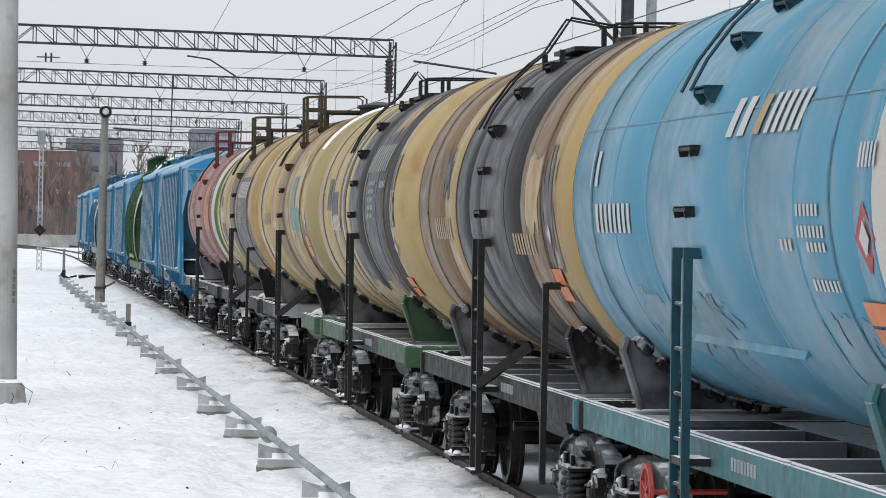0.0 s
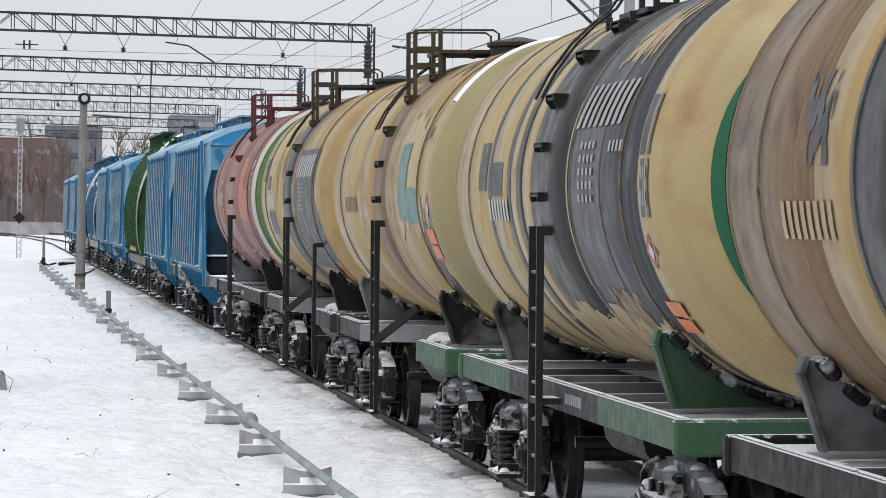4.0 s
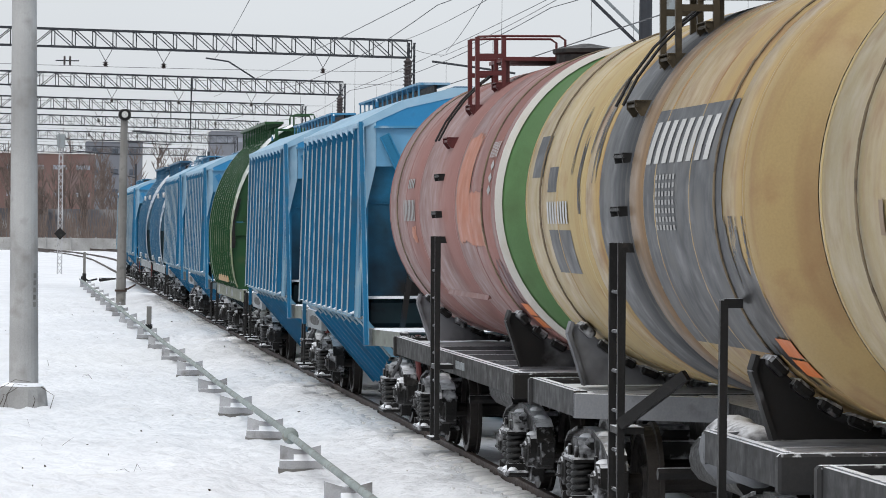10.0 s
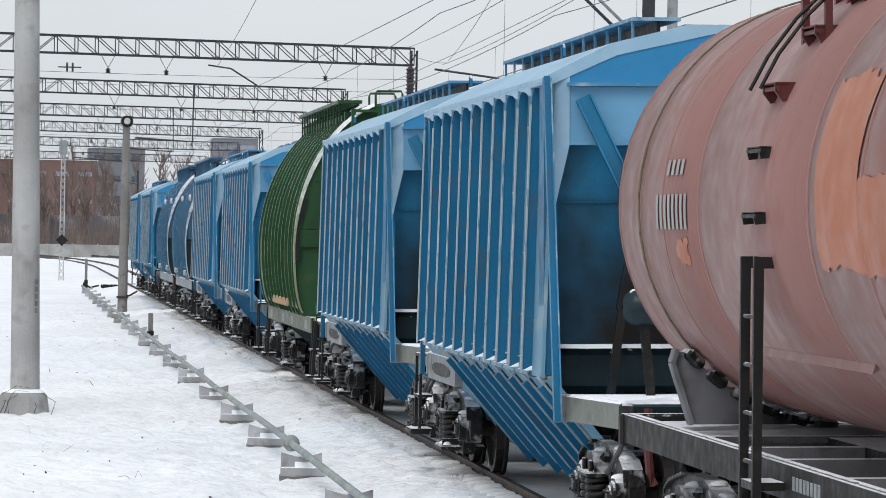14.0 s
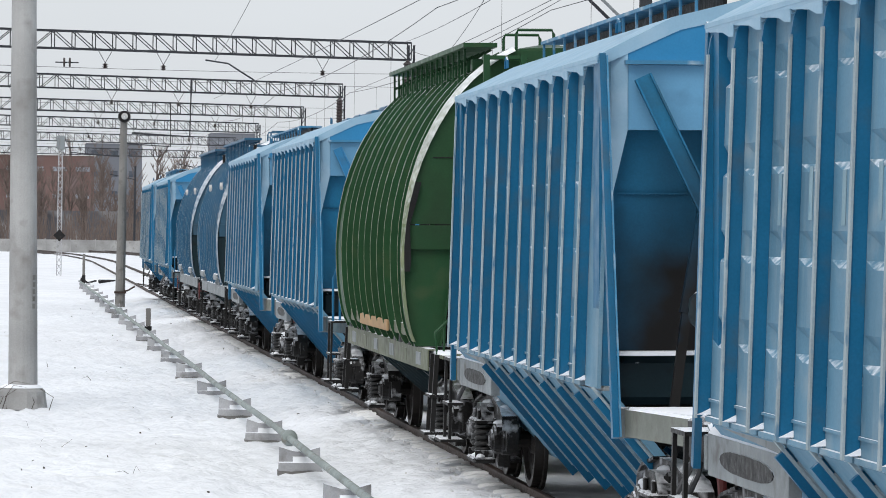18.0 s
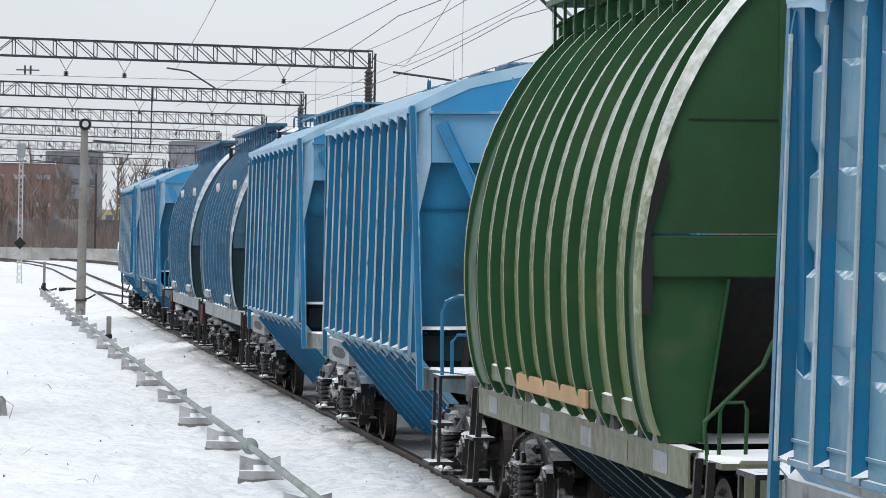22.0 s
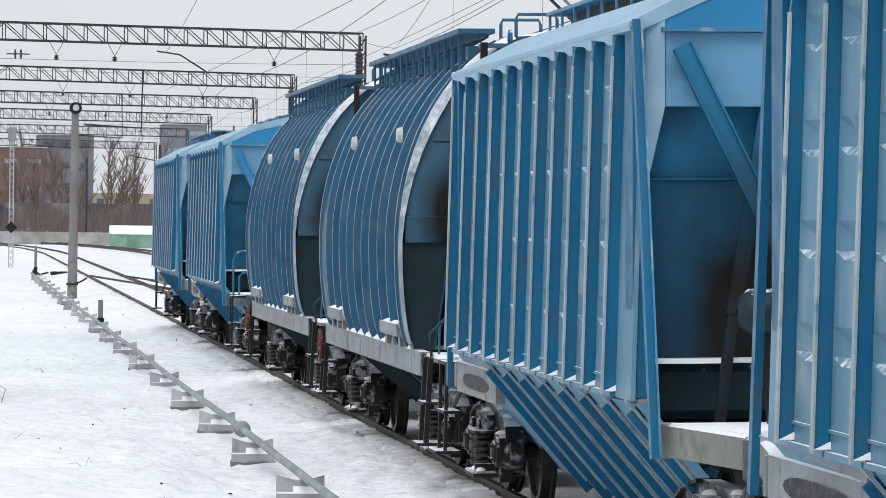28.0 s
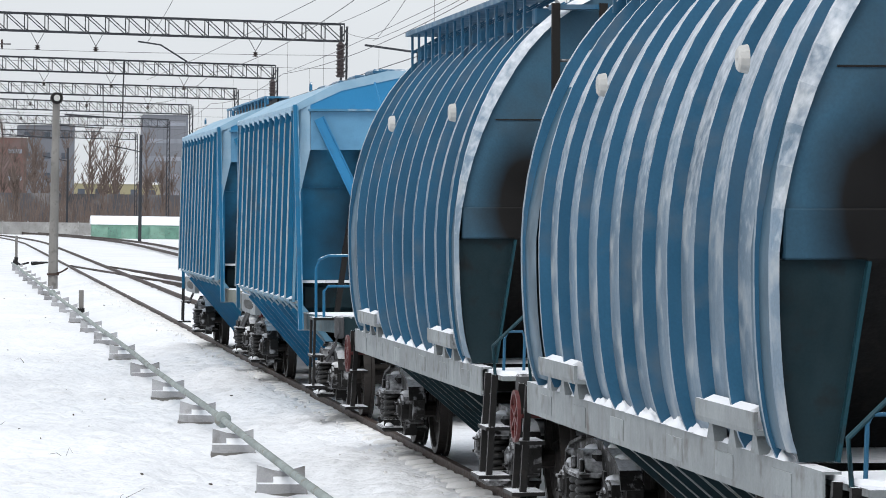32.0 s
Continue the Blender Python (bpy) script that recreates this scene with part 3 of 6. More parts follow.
points_gear()


# ---- the overhead line ----
def gantry(xr, yr, xl, yl, top=10.9, depth=0.76):
    t = tagged(new("catenary_gantry"), "dark steel lattice gantry spanning the tracks", "gantry", "gantries over the yard")
    p, q = Vector((xr, yr, top)), Vector((xl, yl, top))
    q = p + (q - p) * ((xr + 15) / (xr - xl))
    d = q - p
    n = round(d.length / 0.92)
    back = Vector((d.y, -d.x, 0)).normalized() * 0.5
    for off in (Vector((0, 0, 0)), back):
        for z in (0, -depth):
            a = Vector((0, 0, z))
            chord = B()
            beam(chord, p + off + a, q + off + a, 0.07, 0.08)
            part("chord", chord, "gantry", t)
        for i in range(n + 1):
            e = p + off + d * (i / n)
            web = B()
            beam(web, e, e - Vector((0, 0, depth)), 0.045, 0.045)
            part("web", web, "gantry", t)
            if i < n:
                e2 = p + off + d * ((i + 1) / n)
                web = B()
                if i < n / 2:
                    beam(web, e2, e - Vector((0, 0, depth)), 0.035, 0.035)
                else:
                    beam(web, e, e2 - Vector((0, 0, depth)), 0.035, 0.035)
                part("diagonal", web, "gantry", t)
    for e in (p, q):
        bm = B()
        for sx in (-0.12, 0.12):
            beam(bm, (e.x + sx, e.y, -0.3), (e.x + sx, e.y, top - 0.1), 0.09, 0.12)
        for i in range(18):
            z = i * 0.6
            beam(bm, (e.x - 0.17, e.y, z), (e.x + 0.17, e.y, z + 0.6 if z + 0.6 < top else top), 0.05, 0.05)
        part("mast", bm, "gantry", t)
    return t


GANTRIES = [(16.8, 166.0, 0.0, 161.4), (17.8, 215.0, 0.0, 208.4), (18.6, 257.0, 0.0, 250.0), (18.1, 300.0, 0.0, 291.0), (19.0, 350.0, 0.0, 341.0), (19.0, 415.0, 0.0, 405.0)]
for g in GANTRIES:
    gantry(*g)


def hanger(x, y, z, drop=0.9):
    t = tagged(new("insulator"), "brown ribbed insulator hung on a wire bridle", "insulator", "insulators on the gantries")
    t.matrix_basis = pose(x, y, z)
    bm = B()
    tube(bm, [(-0.3, 0, 0), (0, 0, -drop * 0.6)], 0.015, 5)
    tube(bm, [(0.3, 0, 0), (0, 0, -drop * 0.6)], 0.015, 5)
    part("bridle", bm, "wire", t)
    bm = B()
    lathe(bm, [(0, 0.02), (0.02, 0.14), (0.08, 0.05), (0.1, 0.14), (0.16, 0.05), (0.18, 0.14), (0.24, 0.03)], "z", (0, 0, -drop * 0.6 - 0.25), 10)
    part("insulator_body", bm, "ceramic", t)


for gi, (xr, yr, xl, yl) in enumerate(GANTRIES[:5]):
    for x in (-2.2, 3.1, 5.64, 12.75) if gi == 0 else (-1.0, 4.4, 8.2, 12.4):
        hanger(x, yl + (x - xl) / (xr - xl) * (yr - yl), 10.1)


def wire(points, r=0.012, name="overhead_wire", label="thin overhead line wire"):
    bm = B()
    tube(bm, points, r, 5, ends=False)
    return tagged(part(name, bm, "wire"), label, "wire", "overhead wires")


def sag(p, q, drop, n=10):
    p, q = Vector(p), Vector(q)
    return [p + (q - p) * (i / n) - Vector((0, 0, drop * 4 * (i / n) * (1 - i / n))) for i in range(n + 1)]


stations = [30, 100, 164, 212, 254, 296]
for x0, zc, zm in ((10.8, 6.3, 8.55), (13.9, 6.3, 8.55)):
    for a, b in zip(stations, stations[1:]):
        wire([(x0, a, zc), (x0, b, zc)])
        up = sag((x0, a, zm), (x0, b, zm), 0.35)
        wire(up)
        for i in (2, 4, 6, 8):
            wire([up[i], (x0, up[i].y, zc)], 0.005, "dropper", "thin dropper wire between the overhead wires")
for gi, (xr, yr, xl, yl) in enumerate(GANTRIES[:4]):
    wire(sag((-16, yl - 4, 9.55), (xr, yr, 9.5), 0.2), 0.01)
    wire(sag((-16, yl - 4, 9.0), (xr, yr, 8.9), 0.1), 0.008)
for p, q in (((9.43, 80, 8.14), (10.23, 212, 9.82)), ((11.71, 90, 8.59), (16.48, 166, 10.92)), ((12.25, 100, 9.09), (16.57, 150, 9.63)), ((14.56, 100, 9.17), (16.37, 190, 9.63)), ((14.56, 100, 9.07), (18.09, 166, 10.2)), ((16.56, 166, 10.67), (16.57, 150, 9.54)), ((6.59, 110, 9.76), (7.99, 166, 9.87))):
    wire(sag(p, q, 0.12), 0.011)


def cantilever(points, r=0.045):
    bm = B()
    tube(bm, points, r, 6)
    tagged(part("cantilever_arm", bm, "gantry"), "bent steel registration arm of the overhead line", "bracket", "arms of the overhead line")


cantilever([(7.47, 163, 9.81), (8.46, 163, 9.68), (9.63, 163, 8.96)], 0.04)
cantilever([(16.02, 150, 9.27), (17.98, 150, 9.04), (19.42, 150, 8.85)], 0.05)
cantilever([(8.9, 211, 10.8), (8.85, 211, 7.6), (5.6, 211, 7.75)], 0.06)
cantilever([(9.35, 255, 10.9), (9.4, 255, 7.95), (6.4, 255, 8.1)], 0.05)
cantilever([(3.0, 300, 8.3), (7.5, 300, 8.0)], 0.05)


def dead_end(x, y, z):
    """A strain insulator in a cross wire."""
    t = tagged(new("strain_insulator"), "dark ribbed strain insulator in a cross wire", "insulator", "insulators on the gantries")
    t.matrix_basis = pose(x, y, z)
    for dx in (-0.12, 0.12):
        bm = B()
        lathe(bm, [(-0.05, 0.03), (-0.04, 0.2), (0.04, 0.2), (0.05, 0.03)], "x", (dx, 0, 0), 12)
        part("disc", bm, "ceramic", t)
    bm = B()
    tube(bm, [(-0.5, 0, 0), (0.5, 0, 0)], 0.03, 6)
    part("rod", bm, "gantry", t)


dead_end(1.45, 162.0, 9.54)
for k, (xr, yr) in enumerate(((16.6, 166), (17.6, 215))):
    t = tagged(new("post_insulator"), "stack of ribbed insulators on a gantry mast", "insulator", "insulators on the gantries")
    t.matrix_basis = pose(xr, yr - 0.45, 8.5)
    bm = B()
    prof = [(0, 0.05)]
    for i in range(9):
        prof += [(i * 0.17, 0.15), (i * 0.17 + 0.08, 0.22), (i * 0.17 + 0.12, 0.15)]
    lathe(bm, prof + [(1.6, 0.05)], "z", seg=12)
    part("insulator_column", bm, "ceramic", t)


def tall_mast(x, y, h, r, mat, label):
    t = tagged(new("catenary_mast"), label, "mast", "masts beyond the train")
    t.matrix_basis = pose(x, y, -0.3)
    bm = B()
    tube(bm, [(0, 0, 0), (0, 0, h)], r, 12, radii=[r * 1.25, r])
    part("shaft", bm, mat, t)
    bm = B()
    tube(bm, [(-0.1, 0, 8.0), (-2.3, 0, 10.05)] if h > 12 else [(-0.1, 0, h - 1.4), (-2.6, 0.2, h - 0.9)], 0.05, 6)
    part("bracket", bm, mat, t)


tall_mast(17.15, 104.0, 14.0, 0.17, "gantry", "dark overhead-line mast standing beyond the train")
tall_mast(18.86, 110.0, 13.0, 0.15, "sill_pale", "pale steel mast standing beyond the train")
tall_mast(10.7, 388.0, 9.0, 0.1, "gantry", "distant dark overhead-line mast in the yard")
tall_mast(14.8, 315.0, 9.0, 0.12, "gantry", "distant dark overhead-line mast in the yard")


# ---- the far side of the yard ----
def fence():
    t = tagged(new("concrete_fence"), "low grey concrete panel fence along the yard", "fence", kind="structure")
    for i in range(34):
        x = -46 + i * 2.5
        bm = B()
        box(bm, x, x + 2.4, 374, 374.12, -0.3, 1.0)
        part("panel", bm, "concrete", t)
        bm = B()
        box(bm, x - 0.1, x, 373.9, 374.2, -0.3, 1.1)
        part("post", bm, "concrete", t)


fence()


def shed():
    t = tagged(new("green_shed"), "low pale green wooden shed with a rounded snow-covered roof", "shed")
    t.matrix_basis = pose(11.7, 341.0, -0.3, 0, 0, 0)
    bm = B()
    box(bm, 0, 9, 0, 4, 0, 1.3)
    part("wall", bm, surface("faded_green_boards", (0.2, 0.36, 0.29), 0.7, var=0.2, scale=6, dirt=(0.15, 0.2, 0.17), streak=0.4), t)
    bm = B()
    slab(bm, [(-0.1, 1.3), (4.1, 1.3), (4.0, 1.7), (3.2, 2.0), (2, 2.1), (0.8, 2.0), (0.0, 1.7)], "x", -0.1, 9.1)
    part("snow_roof", bm, "snow_clean", t)
    for k in range(3):
        bm = B()
        box(bm, 1.4 + 2.6 * k, 2.6 + 2.6 * k, -0.05, 0, 0.1, 1.1)
        part("door", bm, surface("shed_door_boards", (0.15, 0.3, 0.24), 0.7, dirt=(0.1, 0.14, 0.12)), t)


shed()


def block(name, label, x, y, w, d, h, mat, rows, cols, win, base=0.0, gap=(0.5, 0.45)):
    t = tagged(new(name), label, "building")
    t.matrix_basis = pose(x, y, -0.4)
    bm = B()
    box(bm, 0, w, 0, d, 0, h)
    part("wall", bm, mat, t)
    bm = B()
    box(bm, -0.2, w + 0.2, -0.2, d, h, h + 0.35)
    part("roof", bm, "snow_dirty", t)
    for r in range(rows):
        for c in range(cols):
            cw, ch = w / cols, (h - base) / rows
            bm = B()
            x0, z0 = c * cw + cw * (1 - gap[0]) / 2, base + r * ch + ch * (1 - gap[1]) / 2
            box(bm, x0, x0 + cw * gap[0], -0.08, 0.1, z0, z0 + ch * gap[1])
            part("window", bm, win, t)


# far wall and window colours are greyed, with distance haze mixed in
BRICK = surface("far_red_brick", (0.165, 0.105, 0.095), 0.9, var=0.3, scale=0.25, dirt=(0.15, 0.125, 0.125), bump=0)
HAZE = surface("far_grey_plaster", (0.18, 0.19, 0.215), 0.9, var=0.1, scale=0.5, bump=0)
YELLOW = surface("far_yellow_plaster", (0.33, 0.3, 0.19), 0.9, var=0.15, scale=0.5, bump=0)
GLASS = surface("far_dark_glazing", (0.1, 0.115, 0.14), 0.3, var=0.3, scale=0.4, bump=0)
PALEGLASS = surface("far_pale_glazing", (0.27, 0.29, 0.33), 0.3, var=0.3, scale=0.4, bump=0)
block("brick_factory", "long red brick factory with strip windows", -38.7, 560, 48, 20, 13.2, BRICK, 3, 14, PALEGLASS, 1.0, (0.6, 0.16))
block("grey_tower_block", "grey concrete tower building behind the yard", 8.6, 600, 9, 14, 16.0, HAZE, 4, 3, GLASS, 3, (0.4, 0.3))
block("yellow_house", "yellow plastered house behind the trees", 18.5, 640, 15, 10, 7.0, YELLOW, 2, 5, GLASS, 1, (0.4, 0.4))
block("office_block", "hazy grey office building with window bands", 32.5, 680, 8, 14, 20.0, HAZE, 5, 1, PALEGLASS, 4, (0.9, 0.25))
bank = tagged(new("dark_wall"), "dark long wall before the factory", "wall", kind="structure")
bm = B()
box(bm, -60, 120, 460, 461, -0.5, 4.2)
part("wall", bm, surface("dark_far_wall", (0.1, 0.1, 0.11), 0.9, var=0.3, scale=0.3, dirt=(0.25, 0.24, 0.24), dirt_at=(0.5, 0.7), bump=0), bank)


def bare_tree(x, y, h, seed):
    rng = random.Random(seed)
    t = tagged(new("bare_tree"), "leafless winter tree beyond the yard", "tree", "trees beyond the yard")
    t.matrix_basis = pose(x, y, -0.4)
    trunk, twigs = B(), B()
    tube(trunk, [(0, 0, 0), (rng.uniform(-0.3, 0.3), 0, h * 0.5), (rng.uniform(-0.5, 0.5), 0, h * 0.9)], 0.15, 6, radii=[0.12, 0.08, 0.03])
    for i in range(26):
        z = h * rng.uniform(0.25, 0.85)
        a = rng.uniform(0, 6.28)
        ln = h * rng.uniform(0.12, 0.28) * (1.1 - z / h * 0.6)
        p = Vector((0, 0, z))
        q = p + Vector((math.cos(a) * ln * 0.6, math.sin(a) * ln * 0.6, ln))
        tube(twigs, [p, (p + q) / 2 + Vector((0, 0, -0.1)), q], 0.04, 4, radii=[0.065, 0.045, 0.025])
        for _ in range(4):
            e = p + (q - p) * rng.uniform(0.4, 1.0)
            b = rng.uniform(0, 6.28)
            tube(twigs, [e, e + Vector((math.cos(b) * 0.5, math.sin(b) * 0.5, 0.8)) * ln * 0.35], 0.02, 3, radii=[0.04, 0.022])
    part("trunk", trunk, "brush", t)
    part("crown", twigs, "brush", t)


for i in range(84):
    bare_tree(-10 + i * 0.72 + random.uniform(-0.6, 0.6), 440 + random.uniform(0, 110), random.uniform(7.0, 15.0), i)


def undergrowth():
    rng = random.Random(5)
    bm = B()
    for _ in range(2600):
        x, y = rng.uniform(-25, 75), rng.uniform(425, 458)
        h = rng.uniform(1.2, 4.4)
        a = rng.uniform(-0.25, 0.25) * h
        beam(bm, (x, y, -0.4), (x + a, y, h), 0.06, 0.06)
    return tagged(part("undergrowth", bm, "brush"), "dense bare brushwood along the far edge of the yard", "brushwood", kind="stuff")


undergrowth()


def grass_tufts():
    """Dry stalks that poke out of the snow."""
    rng = random.Random(11)
    bm = B()
    for _ in range(14):
        y = rng.uniform(36, 120)
        x = rng.uniform(-2.2, 3.0) * (0.6 + y / 150) - 0.4
        z = ground_z(x, y)
        for _ in range(rng.randint(1, 2)):
            a, b = rng.uniform(-0.12, 0.12), rng.uniform(-0.12, 0.12)
            tube(bm, [(x, y, z - 0.03), (x + a, y + b, z + rng.uniform(0.03, 0.1)), (x + a * 2.0, y + b * 2.0, z + rng.uniform(0.02, 0.12))], 0.003, 4, radii=[0.003, 0.0025, 0.0015])
    return tagged(part("dry_stalks", bm, "wood"), "scattered dry brown stalks poking through the snow", "dry grass", kind="stuff")


grass_tufts()


def clods():
    """Small dirt crumbs and broken crust on the snow."""
    rng = random.Random(21)
    bm = B()
    for _ in range(110):
        y = 34 + 90 * rng.random() ** 1.6
        x = rng.uniform(-3.0, 4.6) * (0.6 + y / 160)
        if x > 4.6:
            continue
        r = rng.uniform(0.006, 0.018)
        bmesh.ops.create_icosphere(bm, subdivisions=1, radius=r, matrix=pose(x, y, ground_z(x, y) + r * 0.2, rng.uniform(0, 90), rng.uniform(0, 90)) @ Matrix.Diagonal((1.6, 1.0, 0.6, 1)))
    return tagged(part("dirt_crumbs", bm, "wood"), "scattered dark dirt crumbs lying on snow", "dirt", kind="stuff")


clods()


# ---- running gear ----
def wheelset_mesh(bm):
    tube(bm, [(-1.1, 0, 0), (1.1, 0, 0)], 0.085, 10)
    for s in (-1, 1):
        prof = [(0.67, 0.1), (0.66, 0.14), (0.7, 0.38), (0.7, 0.44), (0.7, 0.505), (0.735, 0.505), (0.745, 0.4785), (0.83, 0.472), (0.83, 0.41), (0.79, 0.39), (0.765, 0.16), (0.82, 0.13), (0.82, 0.085)]
        lathe(bm, [(s * a, r) for a, r in prof], "x", seg=36)
    for k in range(2):
        for s in (-1, 1):
            a = k * math.pi + 0.3
            tube(bm, [(s * 0.8, math.cos(a) * 0.27, math.sin(a) * 0.27), (s * 0.775, math.cos(a) * 0.27, math.sin(a) * 0.27)], 0.03, 8)


def side_frame_mesh(bm):
    """The cast side frame of a three-piece bogie: arched ends, a window for the springs."""
    x0, x1 = -1.09, -0.97
    half = [(0.3, 0.64), (0.45, 0.63), (0.62, 0.5), (0.7, 0.42), (0.755, 0.42), (0.77, 0.57), (0.84, 0.635), (1.0, 0.635), (1.08, 0.57), (1.1, 0.38), (1.2, 0.37), (1.24, 0.44), (1.24, 0.6), (1.17, 0.72), (1.0, 0.79), (0.75, 0.81), (0.45, 0.87)]
    slab(bm, half + [(-y, z) for y, z in half[::-1]], "x", x0, x1)
    slab(bm, [(-0.74, 0.44), (-0.62, 0.34), (-0.5, 0.17), (0.5, 0.17), (0.62, 0.34), (0.74, 0.44), (0.62, 0.45), (0.5, 0.3), (0.4, 0.27), (-0.4, 0.27), (-0.5, 0.3), (-0.62, 0.45)], "x", x0, x1)
    for s in (-1, 1):
        slab(bm, [(s * 0.31, 0.26), (s * 0.41, 0.26), (s * 0.41, 0.66), (s * 0.31, 0.66)], "x", x0 - 0.02, x1 + 0.02)
        # flanges round the arch and the spring seat
        for p, q in (((0.45, 0.865), (0.98, 0.785)), ((0.98, 0.785), (1.18, 0.71)), ((1.18, 0.71), (1.235, 0.58))):
            beam(bm, (-1.06, s * p[0], p[1]), (-1.06, s * q[0], q[1]), 0.15, 0.025)
        tube(bm, [(-1.13, s * 0.56, 0.56), (-1.11, s * 0.56, 0.56)], 0.05, 8)
    box(bm, -1.31, -0.82, -0.31, 0.31, 0.2, 0.262, 0.02)
    for y in (-0.27, 0.27):
        box(bm, -1.29, -1.11, y - 0.015, y + 0.015, 0.26, 0.33)


def axle_box_mesh(bm):
    lathe(bm, [(-1.23, 0.0), (-1.23, 0.07), (-1.215, 0.1), (-1.2, 0.105), (-1.19, 0.14), (-1.12, 0.145), (-1.1, 0.16), (-0.95, 0.16)], "x", seg=18)
    slab(bm, [(-0.15, 0.0), (0.15, 0.0), (0.13, 0.13), (0.07, 0.16), (-0.07, 0.16), (-0.13, 0.13)], "x", -1.17, -0.93)
    for k in range(4):
        a = radians(45 + 90 * k)
        tube(bm, [(-1.245, math.cos(a) * 0.08, math.sin(a) * 0.08), (-1.21, math.cos(a) * 0.08, math.sin(a) * 0.08)], 0.014, 6)


def spring_mesh(bm):
    """A coil with its inner core."""
    tube(bm, [(0.088 * math.cos(a * math.pi / 6), 0.088 * math.sin(a * math.pi / 6), 0.025 + 0.3 * a / 60) for a in range(61)], 0.0265, 6)
    lathe(bm, [(0, 0.03), (0.01, 0.058), (0.34, 0.058), (0.35, 0.03)], "z", seg=10)


def bolster_mesh(bm):
    box(bm, -1.16, 1.16, -0.2, 0.2, 0.62, 0.8, 0.03)
    box(bm, -0.7, 0.7, -0.22, 0.22, 0.78, 0.9, 0.03)
    for s in (-1, 1):
        box(bm, s * 1.08 - 0.21, s * 1.08 + 0.21, -0.27, 0.27, 0.6, 0.645, 0.015)
        slab(bm, [(-0.26, 0.64), (0.26, 0.64), (0.2, 0.72), (0.12, 0.8), (-0.12, 0.8), (-0.2, 0.72)], "x", s * 0.9, s * 1.22)
        for y in (-0.18, 0.18):
            box(bm, s * 1.225, s * 1.255, y - 0.035, y + 0.035, 0.62, 0.74, 0.008)


def lump_mesh(bm):
    """A small clot of snow."""
    rings = []
    for f, z in ((1.0, 0.0), (0.9, 0.016), (0.6, 0.03), (0.25, 0.036)):
        rings.append([bm.verts.new((math.cos(a) * f * 0.055 * (1 + 0.25 * math.sin(3 * a + 1)), math.sin(a) * f * 0.09 * (1 + 0.2 * math.cos(2 * a)), z)) for a in (0.0, 0.785, 1.57, 2.36, 3.14, 3.93, 4.71, 5.5)])
    for p, q in zip(rings, rings[1:]):
        for k in range(8):
            bm.faces.new((p[k], p[(k + 1) % 8], q[(k + 1) % 8], q[k]))
    bm.faces.new(rings[-1])


def brake_mesh(bm):
    for s in (-1, 1):
        tube(bm, [(-0.85, s * 0.36, 0.42), (0.85, s * 0.36, 0.42)], 0.04, 6)
        for x in (-0.78, 0.78):
            slab(bm, [(s * 0.36, 0.3), (s * 0.43, 0.28), (s * 0.47, 0.42), (s * 0.43, 0.6), (s * 0.36, 0.58)], "x", x - 0.04, x + 0.04)
            beam(bm, (x, s * 0.38, 0.55), (x, s * 0.3, 0.9), 0.04, 0.05)


FLIP = Matrix.Rotation(math.pi, 4, "Z")


def bogie(wagon, y):
    g = piece("bogie", shared("bolster", bolster_mesh, "bogie"), wagon, "greasy black three-piece bogie with snow on its castings", Matrix.Translation((0, y, 0)))
    for turn in (Matrix.Identity(4), FLIP):
        piece("side_frame", shared("side_frame", side_frame_mesh, "bogie"), g, m=turn)
        for dy in (-0.13, 0.13):
            for dx in (-1.17, -0.93):
                piece("spring", shared("spring", spring_mesh, "spring", True), g, m=turn @ Matrix.Translation((dx, dy, 0.27)))
        for s in (-0.925, 0.925):
            piece("axle_box", shared("axle_box", axle_box_mesh, "bogie"), g, m=turn @ Matrix.Translation((0, s, 0.4785)))
        for k, (dx, dy, dz) in enumerate(((-1.24, -0.26, 0.262), (-1.22, 0.0, 0.262), (-1.1, 0.24, 0.262), (-1.06, 0.78, 0.815), (-1.06, -0.62, 0.85), (-1.06, -0.95, 0.79), (-1.12, -0.95, 0.64), (-1.12, 0.95, 0.64), (-1.1, 0.05, 0.8), (-1.16, -0.16, 0.645), (-1.16, 0.2, 0.645), (-1.03, 1.2, 0.7))):
            piece("snow_lump", shared("snow_lump", lump_mesh, "snow_clean", True), g, m=turn @ pose(dx, dy, dz, 0, 0, 50 * k))
    piece("brake_rigging", shared("brake", brake_mesh, "bogie"), g)
    for s in (-0.925, 0.925):
        piece("wheelset", shared("wheelset", wheelset_mesh, "wheel"), g, m=Matrix.Translation((0, s, 0.4785)))
    return g


def coupler_mesh(bm):
    box(bm, -0.1, 0.1, 0, 0.55, 0.95, 1.15, 0.03)
    box(bm, -0.2, 0.16, 0.5, 0.72, 0.9, 1.2, 0.05)
    tube(bm, [(-0.35, 0.1, 1.0), (-0.35, 0.4, 0.75), (-0.33, 0.75, 0.72)], 0.03, 6)


def coupler(wagon, y):
    m = Matrix.Translation((0, y, 0)) if y > 0 else Matrix.Translation((0, y, 0)) @ FLIP
    piece("coupler", shared("coupler", coupler_mesh, "black"), wagon, m=m)


WAGONS = []


def wagon(name, label, category, at, group):
    w = tagged(new(name), label, category, group)
    WAGONS.append((w, at))
    return w


# ---- tank wagons ----
TZ, TR = 2.79, 1.5


